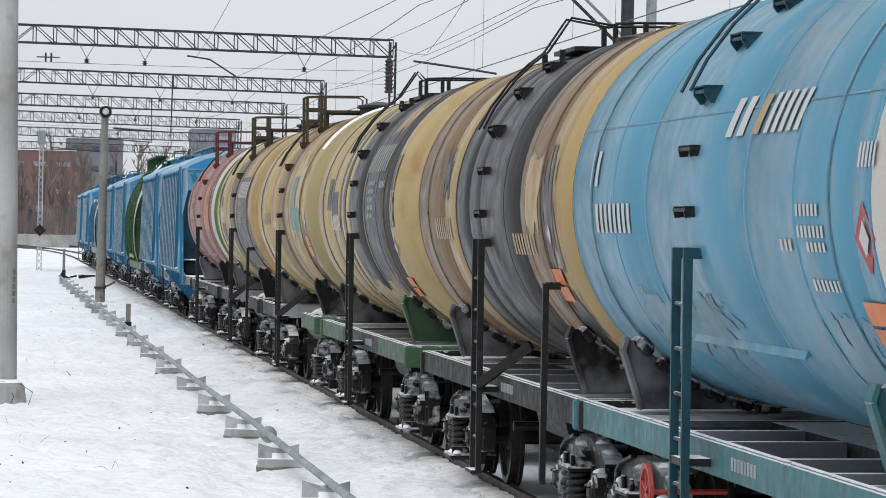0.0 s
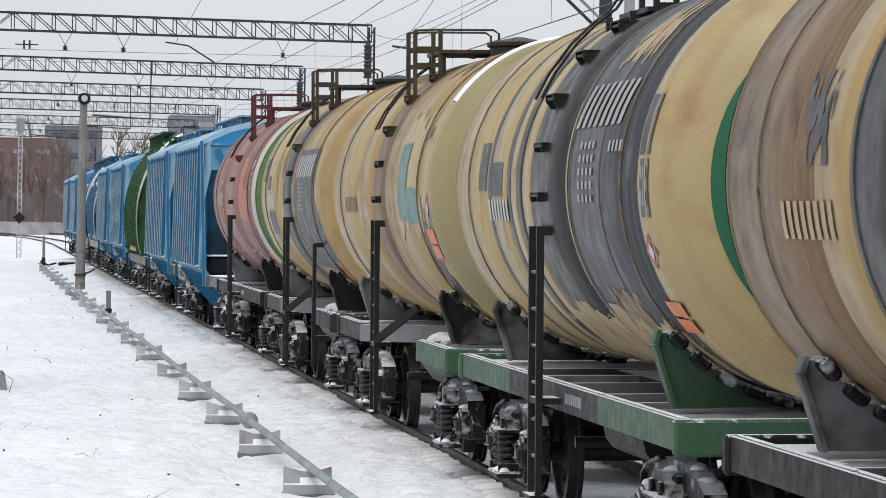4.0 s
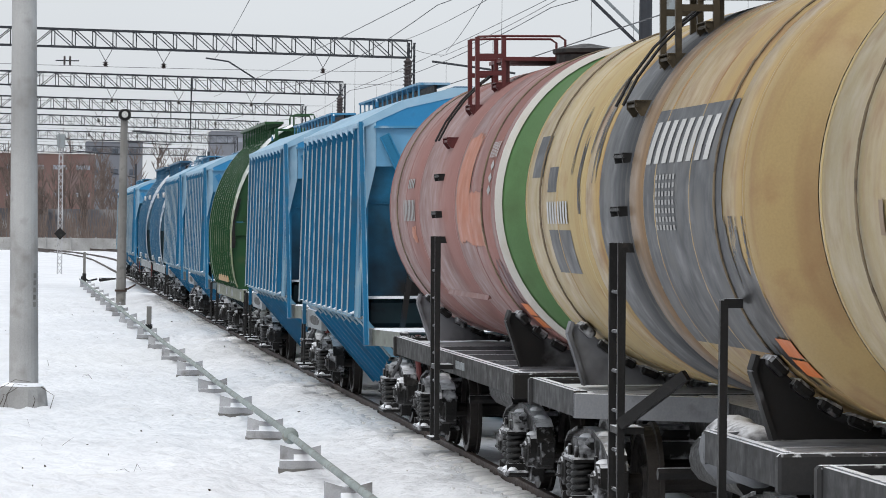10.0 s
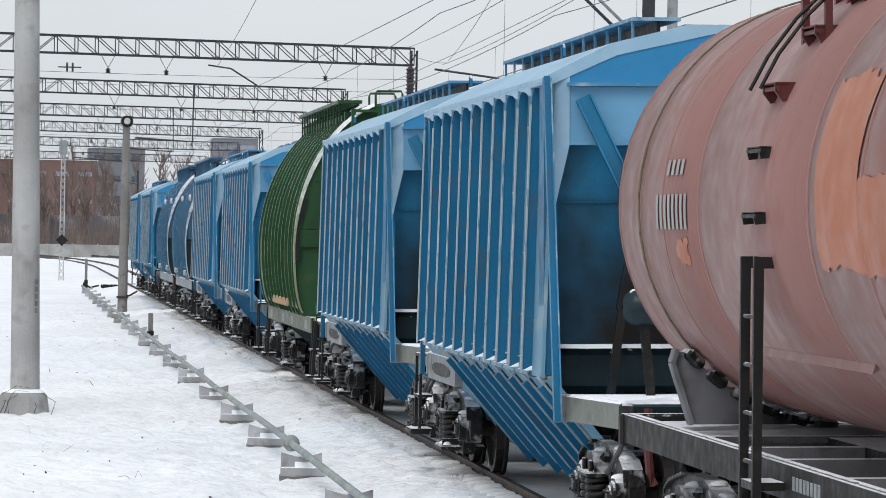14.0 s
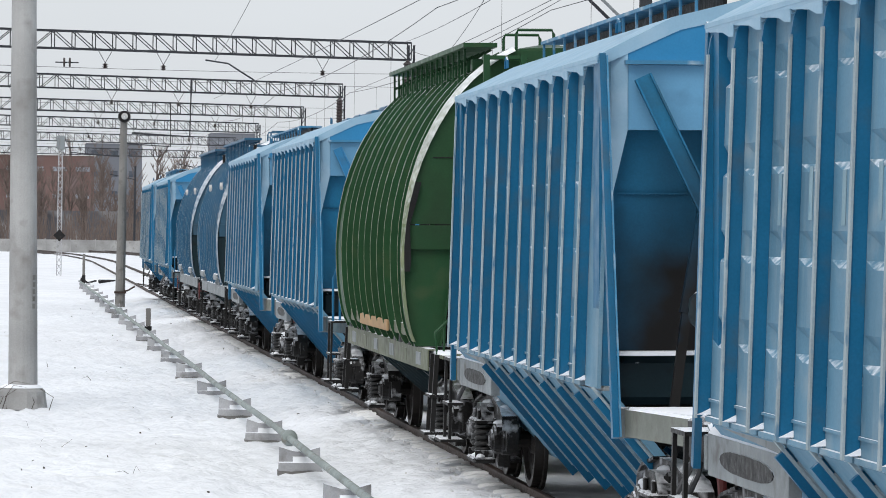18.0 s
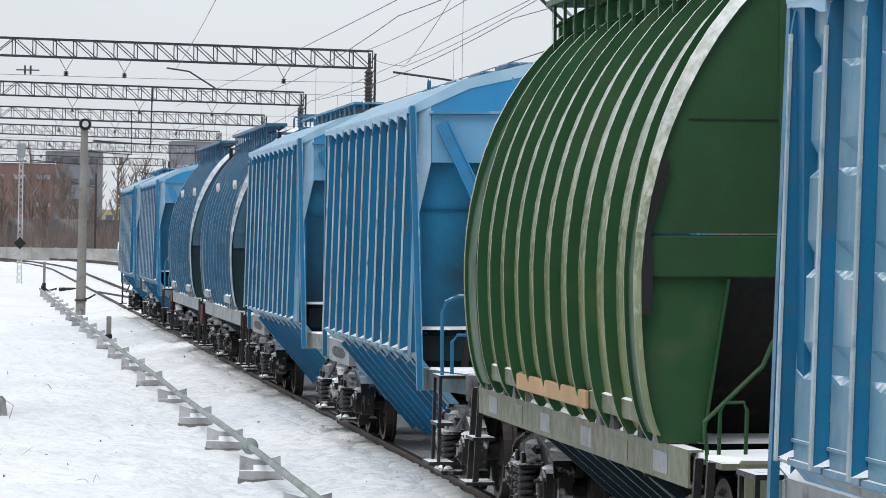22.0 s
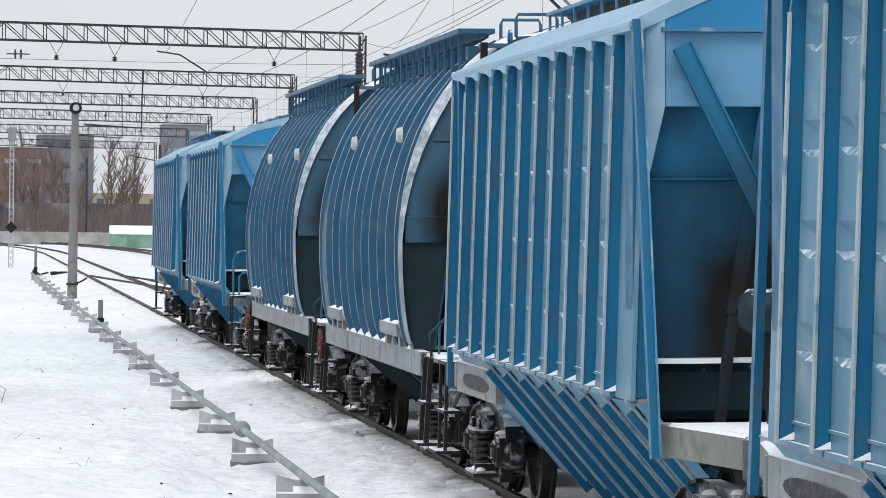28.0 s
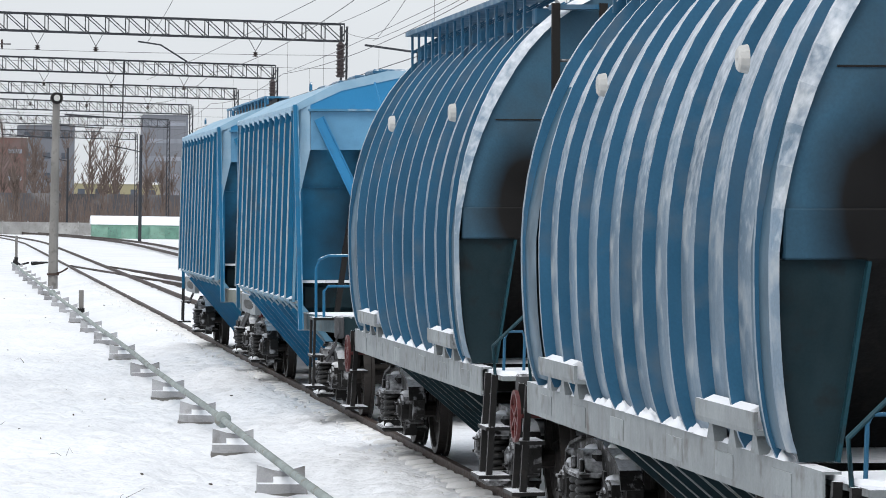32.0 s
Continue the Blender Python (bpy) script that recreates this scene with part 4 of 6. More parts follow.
def skin(bm, y0, y1, a0, a1, lift, n=None):
    """A patch of the tank's side between two angles above its waist (the side x < 0)."""
    n = n or max(2, int(abs(a1 - a0) / 4))
    rows = []
    for k in range(n + 1):
        a = radians(180 - (a0 + (a1 - a0) * k / n))
        r = TR + lift
        rows.append([bm.verts.new((math.cos(a) * r, y, TZ + math.sin(a) * r)) for y in (y0, y1)])
    for p, q in zip(rows, rows[1:]):
        bm.faces.new((p[0], p[1], q[1], q[0]))


def plate_on(wagon_ob, name, y0, y1, a0, a1, mat, lift=0.004, label=""):
    bm = B()
    skin(bm, y0, y1, a0, a1, lift)
    return part(name, bm, mat, wagon_ob, label, smooth=True)


def lettering(w, y0, y1, a0, a1, count, mat, name="marking", slant=0.0):
    """A row of plain bars in place of writing."""
    step = (y1 - y0) / count
    for i in range(count):
        bm = B()
        a = y0 + i * step
        rows = []
        for k in range(4):
            f = k / 3
            ang = radians(180 - (a0 + (a1 - a0) * f))
            r = TR + 0.011
            rows.append([bm.verts.new((math.cos(ang) * r, y + slant * f, TZ + math.sin(ang) * r)) for y in (a, a + step * 0.56)])
        for p, q in zip(rows, rows[1:]):
            bm.faces.new((p[0], p[1], q[1], q[0]))
        part(name, bm, mat, w)


def saddle_mesh(bm):
    """A cross plate that cradles the tank."""
    R = TR + 0.05
    top = [(-math.cos(radians(a)) * R, TZ - math.sin(radians(a)) * R) for a in range(42, 139, 8)]
    slab(bm, [(-1.13, 1.24), (-1.27, 1.66), (-1.24, 1.76)] + top + [(1.24, 1.76), (1.27, 1.66), (1.13, 1.24)], "y", -0.025, 0.025)
    for s in (-1, 1):
        beam(bm, (s * 1.13, 0, 1.24), (s * 1.27, 0, 1.68), 0.16, 0.03)
        beam(bm, (s * 1.27, 0, 1.68), (s * 1.24, 0, 1.78), 0.16, 0.03)


def saddle_block_mesh(bm):
    box(bm, -0.075, 0.075, -0.15, 0.15, -0.045, 0.035, 0.02)


def tank_wagon(at, label, bands, head, frame, paint_rail="black", style=0, head_rim=None, disc=None, open_frame=False, near=None, middle=None, gate_at=(0.0, 0.0), ly=-0.32, cradle="cradle"):
    """bands: (from, to, paint) along the shell, near end first."""
    w = wagon("tank_wagon", label, "tank wagon", at, "wagons of the freight train")
    # shell courses, each a ring of plate
    for y0, y1, mat in bands:
        bm = B()
        lathe(bm, [(y0, TR - 0.03), (y0 + 0.004, TR), (y1 - 0.004, TR), (y1, TR - 0.03)], "y", (0, 0, TZ), 72)
        part("shell_course", bm, mat, w, smooth=True)
    lo, hi = bands[0][0], bands[-1][1]
    for s, e, mat in ((-1, lo, head), (1, hi, bands[-1][2])):
        prof = [(e + s * 0.52 * math.sin(radians(a)), (TR + 0.005) * math.cos(radians(a)) ** 0.9) for a in (0, 10, 22, 35, 48, 60, 72, 82)]
        bm = B()
        lathe(bm, prof + [(e + s * 0.52, 0.01)], "y", (0, 0, TZ), 72)
        part("dished_head", bm, mat, w, smooth=True)
    if head_rim:
        bm = B()
        prof = [(lo - 0.52 * math.sin(radians(a)) - 0.004, (TR + 0.009) * math.cos(radians(a)) ** 0.9) for a in (0, 5, 10, 16)]
        lathe(bm, prof, "y", (0, 0, TZ), 72)
        part("head_ring", bm, head_rim, w, smooth=True)
    if disc:
        bm = B()
        prof = [(lo - 0.52 * math.sin(radians(a)) - 0.006, (TR + 0.01) * math.cos(radians(a)) ** 0.9) for a in (43, 50, 60, 72, 82)]
        lathe(bm, prof, "y", (0, 0, TZ), 72)
        part("head_disc", bm, disc, w, smooth=True)
    # weld seams and straps
    for y in (lo + 0.05, lo + 1.9, -1.7, 1.7, hi - 1.9, hi - 0.05):
        bm = B()
        lathe(bm, [(y - 0.02, TR), (y - 0.012, TR + 0.008), (y + 0.012, TR + 0.008), (y + 0.02, TR)], "y", (0, 0, TZ), 60)
        part("weld_seam", bm, next((m for u, v, m in bands if u <= y <= v), head), w, smooth=True)
    for y in (-3.98, 3.98):
        bm = B()
        tube(bm, [(-math.cos(radians(a)) * (TR + 0.014), y, TZ + math.sin(radians(a)) * (TR + 0.014)) for a in range(-44, 95, 6)] + [(math.cos(radians(a)) * (TR + 0.014), y, TZ + math.sin(radians(a)) * (TR + 0.014)) for a in range(84, -45, -8)], 0.009, 6)
        part("strap", bm, "bluegrey" if bands[0][2] == "lightblue" else "strap", w)
        bm = B()
        tube(bm, [(-math.cos(radians(-42)) * (TR + 0.03), y, TZ + math.sin(radians(-42)) * (TR + 0.03)), (-1.25, y, 1.62)], 0.022, 6)
        part("turnbuckle", bm, "rail", w)
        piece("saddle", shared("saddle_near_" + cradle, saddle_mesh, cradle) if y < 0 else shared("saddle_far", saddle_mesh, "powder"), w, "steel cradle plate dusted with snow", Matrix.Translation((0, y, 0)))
        bm = B()
        mound(bm, -1.15, 1.15, y - 0.6, y - 0.03, 1.188, 0.05, at)
        part("snow_drift", bm, "snow_grey", w, smooth=True)
        bm = B()
        mound(bm, -1.2, 1.2, y + 0.04, y + 0.7, 1.188, 0.035, at + 3)
        part("snow_drift", bm, "snow_grey", w, smooth=True)
        for a in range(224, 272, 8):
            c, s = math.cos(radians(a)), math.sin(radians(a))
            piece("saddle_block", shared("saddle_block", saddle_block_mesh, "bogie"), w, m=Matrix.Translation((c * (TR + 0.06), y, TZ + s * (TR + 0.06))) @ Matrix.Rotation(radians(90 - a), 4, "Y"))
    # frame
    for s in (-1, 1):
        x = s * 1.38
        for a, b in ((-5.45, -2.9), (2.9, 5.45)) if open_frame else ((-5.45, -2.3), (-2.3, 2.3), (2.3, 5.45)):
            bm = B()
            slab(bm, [(x, 1.03), (x, 1.24), (x - s * 0.11, 1.24), (x - s * 0.11, 1.225), (x - s * 0.015, 1.225), (x - s * 0.015, 1.045), (x - s * 0.11, 1.045), (x - s * 0.11, 1.03)], "y", a, b)
            part("side_sill", bm, near if near and a < -3 else middle if middle and a == -2.3 else frame, w)
            bm = B()
            box(bm, x - s * 0.06, x - s * 0.03, a + 0.05, b - 0.05, 1.241, 1.25, 0.003)
            part("snow_strip", bm, "frost_pale", w)
            if open_frame:
                bm = B()
                e = a if a > 0 else b
                slab(bm, [(x, e - 0.06), (x, e + 0.06), (s * 0.28, e + 0.06 - (0.9 if a > 0 else -0.9)), (s * 0.28, e - 0.06 - (0.9 if a > 0 else -0.9))], "z", 1.02, 1.22)
                part("slant_beam", bm, "frost_pale", w)
        bm = B()
        box(bm, -1.41, 1.41, s * 5.45 - 0.06, s * 5.45 + 0.06, 1.0, 1.245, 0.02)
        part("end_beam", bm, near if near and s < 0 else frame, w)
        bm = B()
        box(bm, -1.3, 1.3, s * 3.3, s * 5.38, 1.14, 1.19)
        part("deck_plate", bm, "frost", w)
        bm = B()
        for k in range(3):
            beam(bm, (-1.3, s * (3.4 + k * 0.75), 1.08), (1.3, s * (3.4 + k * 0.75), 1.08), 0.1, 0.12)
        part("cross_beam", bm, "frost_pale", w)
        bogie(w, s * 3.9)
        coupler(w, s * 5.5)
    for k in range(0 if open_frame else 8):
        piece("number_bar", shared("sill_bar", lambda b: box(b, -1.384, -1.381, -0.035, 0.035, 1.1, 1.18), "sill_pale"), w, m=Matrix.Translation((0, -1.5 + k * 0.1, 0)))
    bm = B()
    box(bm, -0.28, 0.28, -5.4, 5.4, 0.8, 1.18)
    part("centre_sill", bm, "black", w)
    if not open_frame:
        bm = B()
        box(bm, -1.26, 1.26, -3.0, 3.0, 1.02, 1.06)
        part("centre_deck", bm, "frost", w)
        for y in (-2.2, -0.9, 0.9, 2.2):
            bm = B()
            beam(bm, (-1.26, y, 1.1), (1.26, y, 1.1), 0.12, 0.16)
            part("cross_member", bm, "frost_pale", w)
    else:
        bm = B()
        lathe(bm, [(-0.55, 0.02), (-0.52, 0.16), (-0.42, 0.21), (0.42, 0.21), (0.46, 0.24), (0.5, 0.24), (0.52, 0.1), (0.6, 0.09), (0.6, 0.02)], "y", (-0.98, -2.35, 1.05), 18)
        part("brake_cylinder", bm, "frost_pale", w, smooth=True)
    if not style and not disc:
        bm = B()
        rows = [(radians(180 + a), l) for a, l in ((38.5, 0.0), (38.2, 0.045), (37, 0.0))]
        slab(bm, [(math.cos(a) * (TR + l), TZ + math.sin(a) * (TR + l)) for a, l in rows], "y", -2.1, 1.4)
        part("drip_angle", bm, bands[0][2], w)
    if bands[0][2] == "lightblue":
        bm = B()
        skin(bm, lo + 0.1, hi - 0.1, 20.5, 21.0, 0.004, 1)
        part("long_seam", bm, "bluegrey", w)
    bm = B()
    tube(bm, [(-0.7, -1.5, 0.85), (-0.7, 0.3, 0.85)], 0.2, 14)
    tube(bm, [(-1.05, 0.8, 0.7), (-0.3, 0.8, 0.7)], 0.05, 6)
    part("air_reservoir", bm, "black", w)
    # ladder: posts and rungs below, treads on the shell above
    steel = "ladder_teal" if paint_rail == "ladder_teal" else "black"
    lad = B()
    box(lad, -1.57, -1.38, ly - 0.2, ly + 0.2, 1.08, 1.13)
    ladder = part("ladder", lad, "black", w, "black steel side ladder")
    for y in (-0.2, 0.2):
        piece("stringer", shared("stringer_" + steel, lambda b: slab(b, [(-1.58, 0.35), (-1.53, 0.35), (-1.51, 2.4), (-1.42, 2.4), (-1.42, 2.47), (-1.57, 2.47)], "y", -0.02, 0.02), steel), ladder, m=Matrix.Translation((0, ly + y, 0)))
    for k in range(6):
        piece("rung", shared("rung", lambda b: tube(b, [(0, -0.19, 0), (0, 0.19, 0)], 0.014, 6), "frost"), ladder, m=Matrix.Translation((-1.545, ly, 0.66 + k * 0.29)))
    piece("foot_step", shared("foot_step", lambda b: box(b, -1.62, -1.52, -0.22, 0.22, 0.34, 0.37), "black"), ladder, m=Matrix.Translation((0, ly, 0)))
    if style:
        bm = B()
        beam(bm, (-1.55, ly - 0.2, 1.15), (-1.12, ly - 0.5, 1.52), 0.07, 0.08)
        part("ladder_brace", bm, "black", w)
        bm = B()
        if style == 1:
            beam(bm, (-1.5, -4.15, 0.5), (-1.48, -4.15, 2.13), 0.05, 0.06)
            beam(bm, (-1.48, -4.15, 2.11), (-1.36, -4.15, 2.11), 0.05, 0.06)
            part("grab_post", bm, "black", w)
    for k, a in enumerate((-3, 12, 27, 43, 57)):
        bm = B()
        c, s = -math.cos(radians(a)), math.sin(radians(a))
        o = Vector((c * TR, 0, TZ + s * TR))
        big = 0.62 if k > 1 else 0.4
        slab(bm, [(o.x - 0.17 * big, o.z + 0.06 * big), (o.x - 0.17 * big, o.z - 0.02), (o.x - 0.06, o.z - 0.13 * big), (o.x + 0.06, o.z - 0.1 * big), (o.x + 0.08 * (k > 1), o.z + 0.06 * big)], "y", ly - 0.19, ly - 0.17)
        slab(bm, [(o.x - 0.17 * big, o.z + 0.06 * big), (o.x - 0.17 * big, o.z - 0.02), (o.x - 0.06, o.z - 0.13 * big), (o.x + 0.06, o.z - 0.1 * big), (o.x + 0.08 * (k > 1), o.z + 0.06 * big)], "y", ly + 0.17, ly + 0.19)
        box(bm, o.x - 0.17 * big, o.x - 0.02, ly - 0.2, ly + 0.2, o.z + 0.045 * big, o.z + 0.06 * big)
        tube(bm, [(o.x - 0.14 * big, ly - 0.22, o.z), (o.x - 0.14 * big, ly + 0.22, o.z)], 0.014, 6)
        part("tread", bm, paint_rail if k > 1 else "black", w)
    bm = B()
    for y in (-0.16, 0.16):
        tube(bm, [((-math.cos(radians(a))) * (TR + 0.17), ly + y, TZ + math.sin(radians(a)) * (TR + 0.17)) for a in (24, 32, 42, 50, 56)] + ([(-0.72, ly + y, TZ + TR + 0.2), (-1.12 + gate_at[0], ly + y, TZ + TR + 0.25 + gate_at[1])] if gate_at[0] else []), 0.0125, 6)
    part("handrail", bm, steel if steel != "black" else "black", w)
    # walkway, railing and hatch on top
    z = TZ + TR - 0.13 + gate_at[1]
    g = gate_at[0]
    bm = B()
    box(bm, -0.84 if not g else -0.7, 0.3 if not g else 0.1 + g / 2, -0.55, 0.75, z + 0.15, z + 0.19)
    for x in (-0.8, 0.2):
        for y in (-0.45, 0.65):
            beam(bm, (x, y, TZ + math.sqrt(TR * TR - x * x) - 0.05), (x, y, z + 0.16), 0.05, 0.05)
    part("walkway", bm, paint_rail, w)
    for y in (-0.5, 0.15):
        rl = B()
        for x in (-1.12 + g, -0.84 + g):
            foot = TZ + math.sqrt(TR * TR - x * x) - 0.03
            beam(rl, (x, y, foot), (x, y, z + 0.4), 0.045, 0.05)
        for h in (0.02, 0.2):
            beam(rl, (-1.12 + g, y, z + h), (-0.84 + g, y, z + h), 0.04, 0.05)
        gate = part("railing", rl, paint_rail, w)
        bm = B()
        tube(bm, [(-1.12 + g, y, z + 0.4), (-0.9 + g, y, z + 0.41), (-0.25 + g, y, z + 0.41), (-0.19 + g, y, z + 0.37), (-0.19 + g, y, z + 0.16)], 0.014, 6)
        part("top_bar", bm, paint_rail, gate)
    bm = B()
    lathe(bm, [(z - 0.1, 0.32), (z + 0.2, 0.32), (z + 0.22, 0.36), (z + 0.26, 0.36), (z + 0.32, 0.05)], "z", (0, -0.75, 0), 20)
    part("hatch", bm, "wheel", w)
    bm = B()
    for y in (0.7, 1.3):
        lathe(bm, [(z - 0.1, 0.1), (z + 0.14, 0.1), (z + 0.18, 0.02)], "z", (0.1, y, 0), 10)
    part("valve", bm, "black", w)
    return w


# ---- hopper wagons ----
H, EZ, BZ, RZ = 4.6, 3.9, 1.4, 4.36
PITCH = 0.848
GROOVES = (3.58, 3.02, 2.49, 1.95)


def hx(z):
    """Half the width over the side sheets, which lean inward a little towards the roof."""
    return 1.535 - 0.032 * (z - BZ)


def hopper_rib_mesh(b):
    """A deep upright stiffener plate with a cut-back top."""
    top = EZ - 0.03
    slab(b, [(-hx(BZ), BZ + 0.02), (-hx(BZ) - 0.085, BZ + 0.02), (-hx(top) - 0.09, top - 0.16), (-hx(top) - 0.075, top - 0.07), (-hx(top) - 0.05, top - 0.02), (-hx(top) - 0.03, top), (-hx(top), top)], "y", -0.02, 0.02)


def hopper_lip_mesh(b):
    beam(b, (-hx(BZ) - 0.09, -0.004, BZ), (-hx(EZ) - 0.092, -0.004, EZ - 0.2), 0.014, 0.052, (0, 1, 0))


def rib_foot_mesh(b):
    """Snow caught on the foot of a rib."""
    slab(b, [(-hx(BZ) - 0.082, BZ + 0.022), (-hx(BZ), BZ + 0.022), (-hx(BZ), BZ + 0.06), (-hx(BZ) - 0.05, BZ + 0.035)], "y", -0.05, -0.021)


def bay_mesh(b):
    """The sheet of one bay, with pyramid-shaped pressings sunk into it; the lower faces carry snow."""
    ys = (-0.402, -0.2, 0.2, 0.402)
    rows = [(BZ, 0), (BZ + 0.1, 0)]
    for g in GROOVES[::-1]:
        rows += [(g - 0.1, 0), (g - 0.055, 1), (g + 0.02, 1), (g + 0.1, 0)]
    rows.append((EZ - 0.02, 0))
    grid = [[b.verts.new((-hx(z) + (0.045 if deep and 0 < k < 3 else 0.0), y, z)) for k, y in enumerate(ys)] for z, deep in rows]
    for p, q in zip(grid, grid[1:]):
        for k in range(3):
            b.faces.new((p[k], p[k + 1], q[k + 1], q[k]))
    box(b, -hx(BZ) - 0.03, -hx(BZ) + 0.02, -0.402, 0.402, BZ - 0.02, BZ + 0.012)
    box(b, -hx(1.52) - 0.014, -hx(1.52) + 0.01, -0.402, 0.402, 1.505, 1.522)


def funnel_rib_mesh(b):
    beam(b, (-1.49, 0, 1.33), (-0.62, 0, 0.3), 0.05, 0.16)
    beam(b, (-1.555, -0.02, 1.385), (-0.685, -0.02, 0.355), 0.06, 0.02)
    beam(b, (-1.42, -0.03, 1.26), (-0.55, -0.03, 0.23), 0.03, 0.02)


def hopper_end(w, s):
    """The end of the body above the platform: gable, set-back sheet, struts and posts."""
    e = s * H
    bm = B()
    slab(bm, [(-1.31, EZ - 0.05), (-1.31, EZ + 0.1), (-0.95, EZ + 0.26), (-0.3, RZ - 0.02), (0.3, RZ - 0.02), (0.95, EZ + 0.26), (1.31, EZ + 0.1), (1.31, EZ - 0.05)], "y", e - s * 0.02, e + s * 0.02)
    part("gable", bm, "blue_panel", w)
    bm = B()
    beam(bm, (-1.33, e + s * 0.04, EZ - 0.05), (1.33, e + s * 0.04, EZ - 0.05), 0.1, 0.03)
    part("end_angle", bm, "blue_worn", w)
    bm = B()
    box(bm, -1.3, 1.3, e - s * 0.015, e + s * 0.025, 3.34, EZ - 0.068)
    part("end_panel", bm, "blue_band", w)
    # one sheet, bent inward, from the panel to the funnel
    bm = B()
    line = [(0.05, EZ - 0.04), (0.1, EZ - 0.6), (0.15, 2.9), (0.22, 2.4), (0.3, 1.66)]
    slab(bm, [(e - s * a, z) for a, z in line] + [(e - s * (a + 0.05), z) for a, z in line[::-1]], "x", -1.46, 1.46)
    part("end_sheet", bm, "blue_darkening" if s < 0 else "blue_darkening_far", w, "blue end sheet turning black low in the middle")
    bm = B()
    beam(bm, (-1.42, e - s * 0.14, 2.86), (1.42, e - s * 0.14, 2.86), 0.02, 0.012)
    part("sheet_lap", bm, "blue_darkening", w)
    bm = B()
    box(bm, -1.4, 1.4, e - s * 0.75, e - s * 0.3, 1.24, 1.62, 0.06)
    part("end_box", bm, "reservoir", w, "dark outlet box below the ledge")
    bm = B()
    slab(bm, [(-1.42, e - s * 0.36), (1.42, e - s * 0.36), (1.4, e - s * 0.2), (1.1, e - s * 0.14), (0.9, e - s * 0.24), (0.65, e - s * 0.25), (0.5, e - s * 0.12), (0.3, e - s * 0.25), (-0.35, e - s * 0.22), (-0.5, e - s * 0.12), (-0.75, e - s * 0.26), (-0.85, e - s * 0.16), (-1.15, e - s * 0.13), (-1.38, e - s * 0.2)], "z", 1.622, 1.655)
    part("end_ledge", bm, "snow_clean", w, "snow-covered ledge")
    for x in (-1, 1):
        # corner plate takes the pale roof colour for the light that catches it
        bm = B()
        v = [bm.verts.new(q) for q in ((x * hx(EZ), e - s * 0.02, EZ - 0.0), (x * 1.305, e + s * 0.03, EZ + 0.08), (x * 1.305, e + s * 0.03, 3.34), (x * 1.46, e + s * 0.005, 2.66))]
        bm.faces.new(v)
        part("corner_web", bm, "blue_roof", w, "pale corner plate with the bright light in its colour")
        bm = B()
        box(bm, x * 1.4, x * hx(2.0), e - s * 0.3, e - s * 0.02, BZ, EZ - 0.05)
        part("corner_plate", bm, "blue", w)
        bm = B()
        beam(bm, (x * (hx(EZ) + 0.05), e + s * 0.03, EZ + 0.01), (x * 1.49, e + s * 0.62, 1.04), 0.05, 0.085, (0, 1, 0))
        post = part("corner_post", bm, "blue", w)
        bm = B()
        beam(bm, (x * (hx(EZ) + 0.018), e + s * 0.085, EZ), (x * (1.49 - 0.032), e + s * 0.675, 1.05), 0.012, 0.022, (0, 1, 0))
        part("post_edge", bm, "blue_worn", post)
        # a channel brace and an upright strut
        bm = B()
        a, c = Vector((x * 1.2, e + s * 0.07, 3.74)), Vector((x * 0.46, e + s * 0.3, 2.15))
        beam(bm, a, c, 0.13, 0.05, (0, 1, 0))
        paint = "blue_darkening" if s < 0 else "blue_panel"
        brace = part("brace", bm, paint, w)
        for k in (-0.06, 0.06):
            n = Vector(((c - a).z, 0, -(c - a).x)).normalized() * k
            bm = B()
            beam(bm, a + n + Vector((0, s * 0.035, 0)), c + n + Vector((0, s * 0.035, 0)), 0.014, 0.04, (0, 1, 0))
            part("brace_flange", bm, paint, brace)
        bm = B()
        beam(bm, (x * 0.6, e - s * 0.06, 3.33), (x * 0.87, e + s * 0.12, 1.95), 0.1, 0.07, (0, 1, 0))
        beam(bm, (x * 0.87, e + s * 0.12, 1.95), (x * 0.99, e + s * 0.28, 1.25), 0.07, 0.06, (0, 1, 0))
        part("strut", bm, "blue_darkening", w)
    # the platform
    bm = B()
    box(bm, -1.1, 1.1, s * 6.55 - 0.07, s * 6.55 + 0.07, 1.0, 1.25, 0.02)
    part("end_beam", bm, "reservoir", w)
    bm = B()
    slab(bm, [(-1.38, s * 5.0), (1.38, s * 5.0), (1.1, s * 6.55), (-1.1, s * 6.55)], "z", 1.19, 1.235)
    part("deck_plate", bm, "sill_blue", w)
    bm = B()
    slab(bm, [(-1.36, s * 5.08), (1.36, s * 5.08), (1.33, s * 5.5), (0.7, s * 5.6), (0.1, s * 5.75), (-0.6, s * 5.65), (-1.1, s * 6.3), (-1.14, s * 6.2)], "z", 1.236, 1.262)
    part("deck_snow", bm, "snow_clean", w)
    for x in (-1, 1):
        bm = B()
        beam(bm, (x * 1.37, s * 5.1, 1.145), (x * 1.13, s * 6.58, 1.145), 0.06, 0.2)
        sl = part("platform_sill", bm, "sill_stone" if s < 0 else "sill_blue", w, "slanting pale platform sill")
        bm = B()
        beam(bm, (x * 1.35, s * 5.12, 1.252), (x * 1.13, s * 6.5, 1.252), 0.045, 0.014)
        part("sill_snow", bm, "snow_clean", sl)
        bm = B()
        box(bm, x * 1.46, x * 1.3, s * 5.05, s * 5.1, 1.03, 1.262, 0.01)
        part("bolster_cap", bm, "sill_pale", w, "pale box-shaped sill end")
        bm = B()
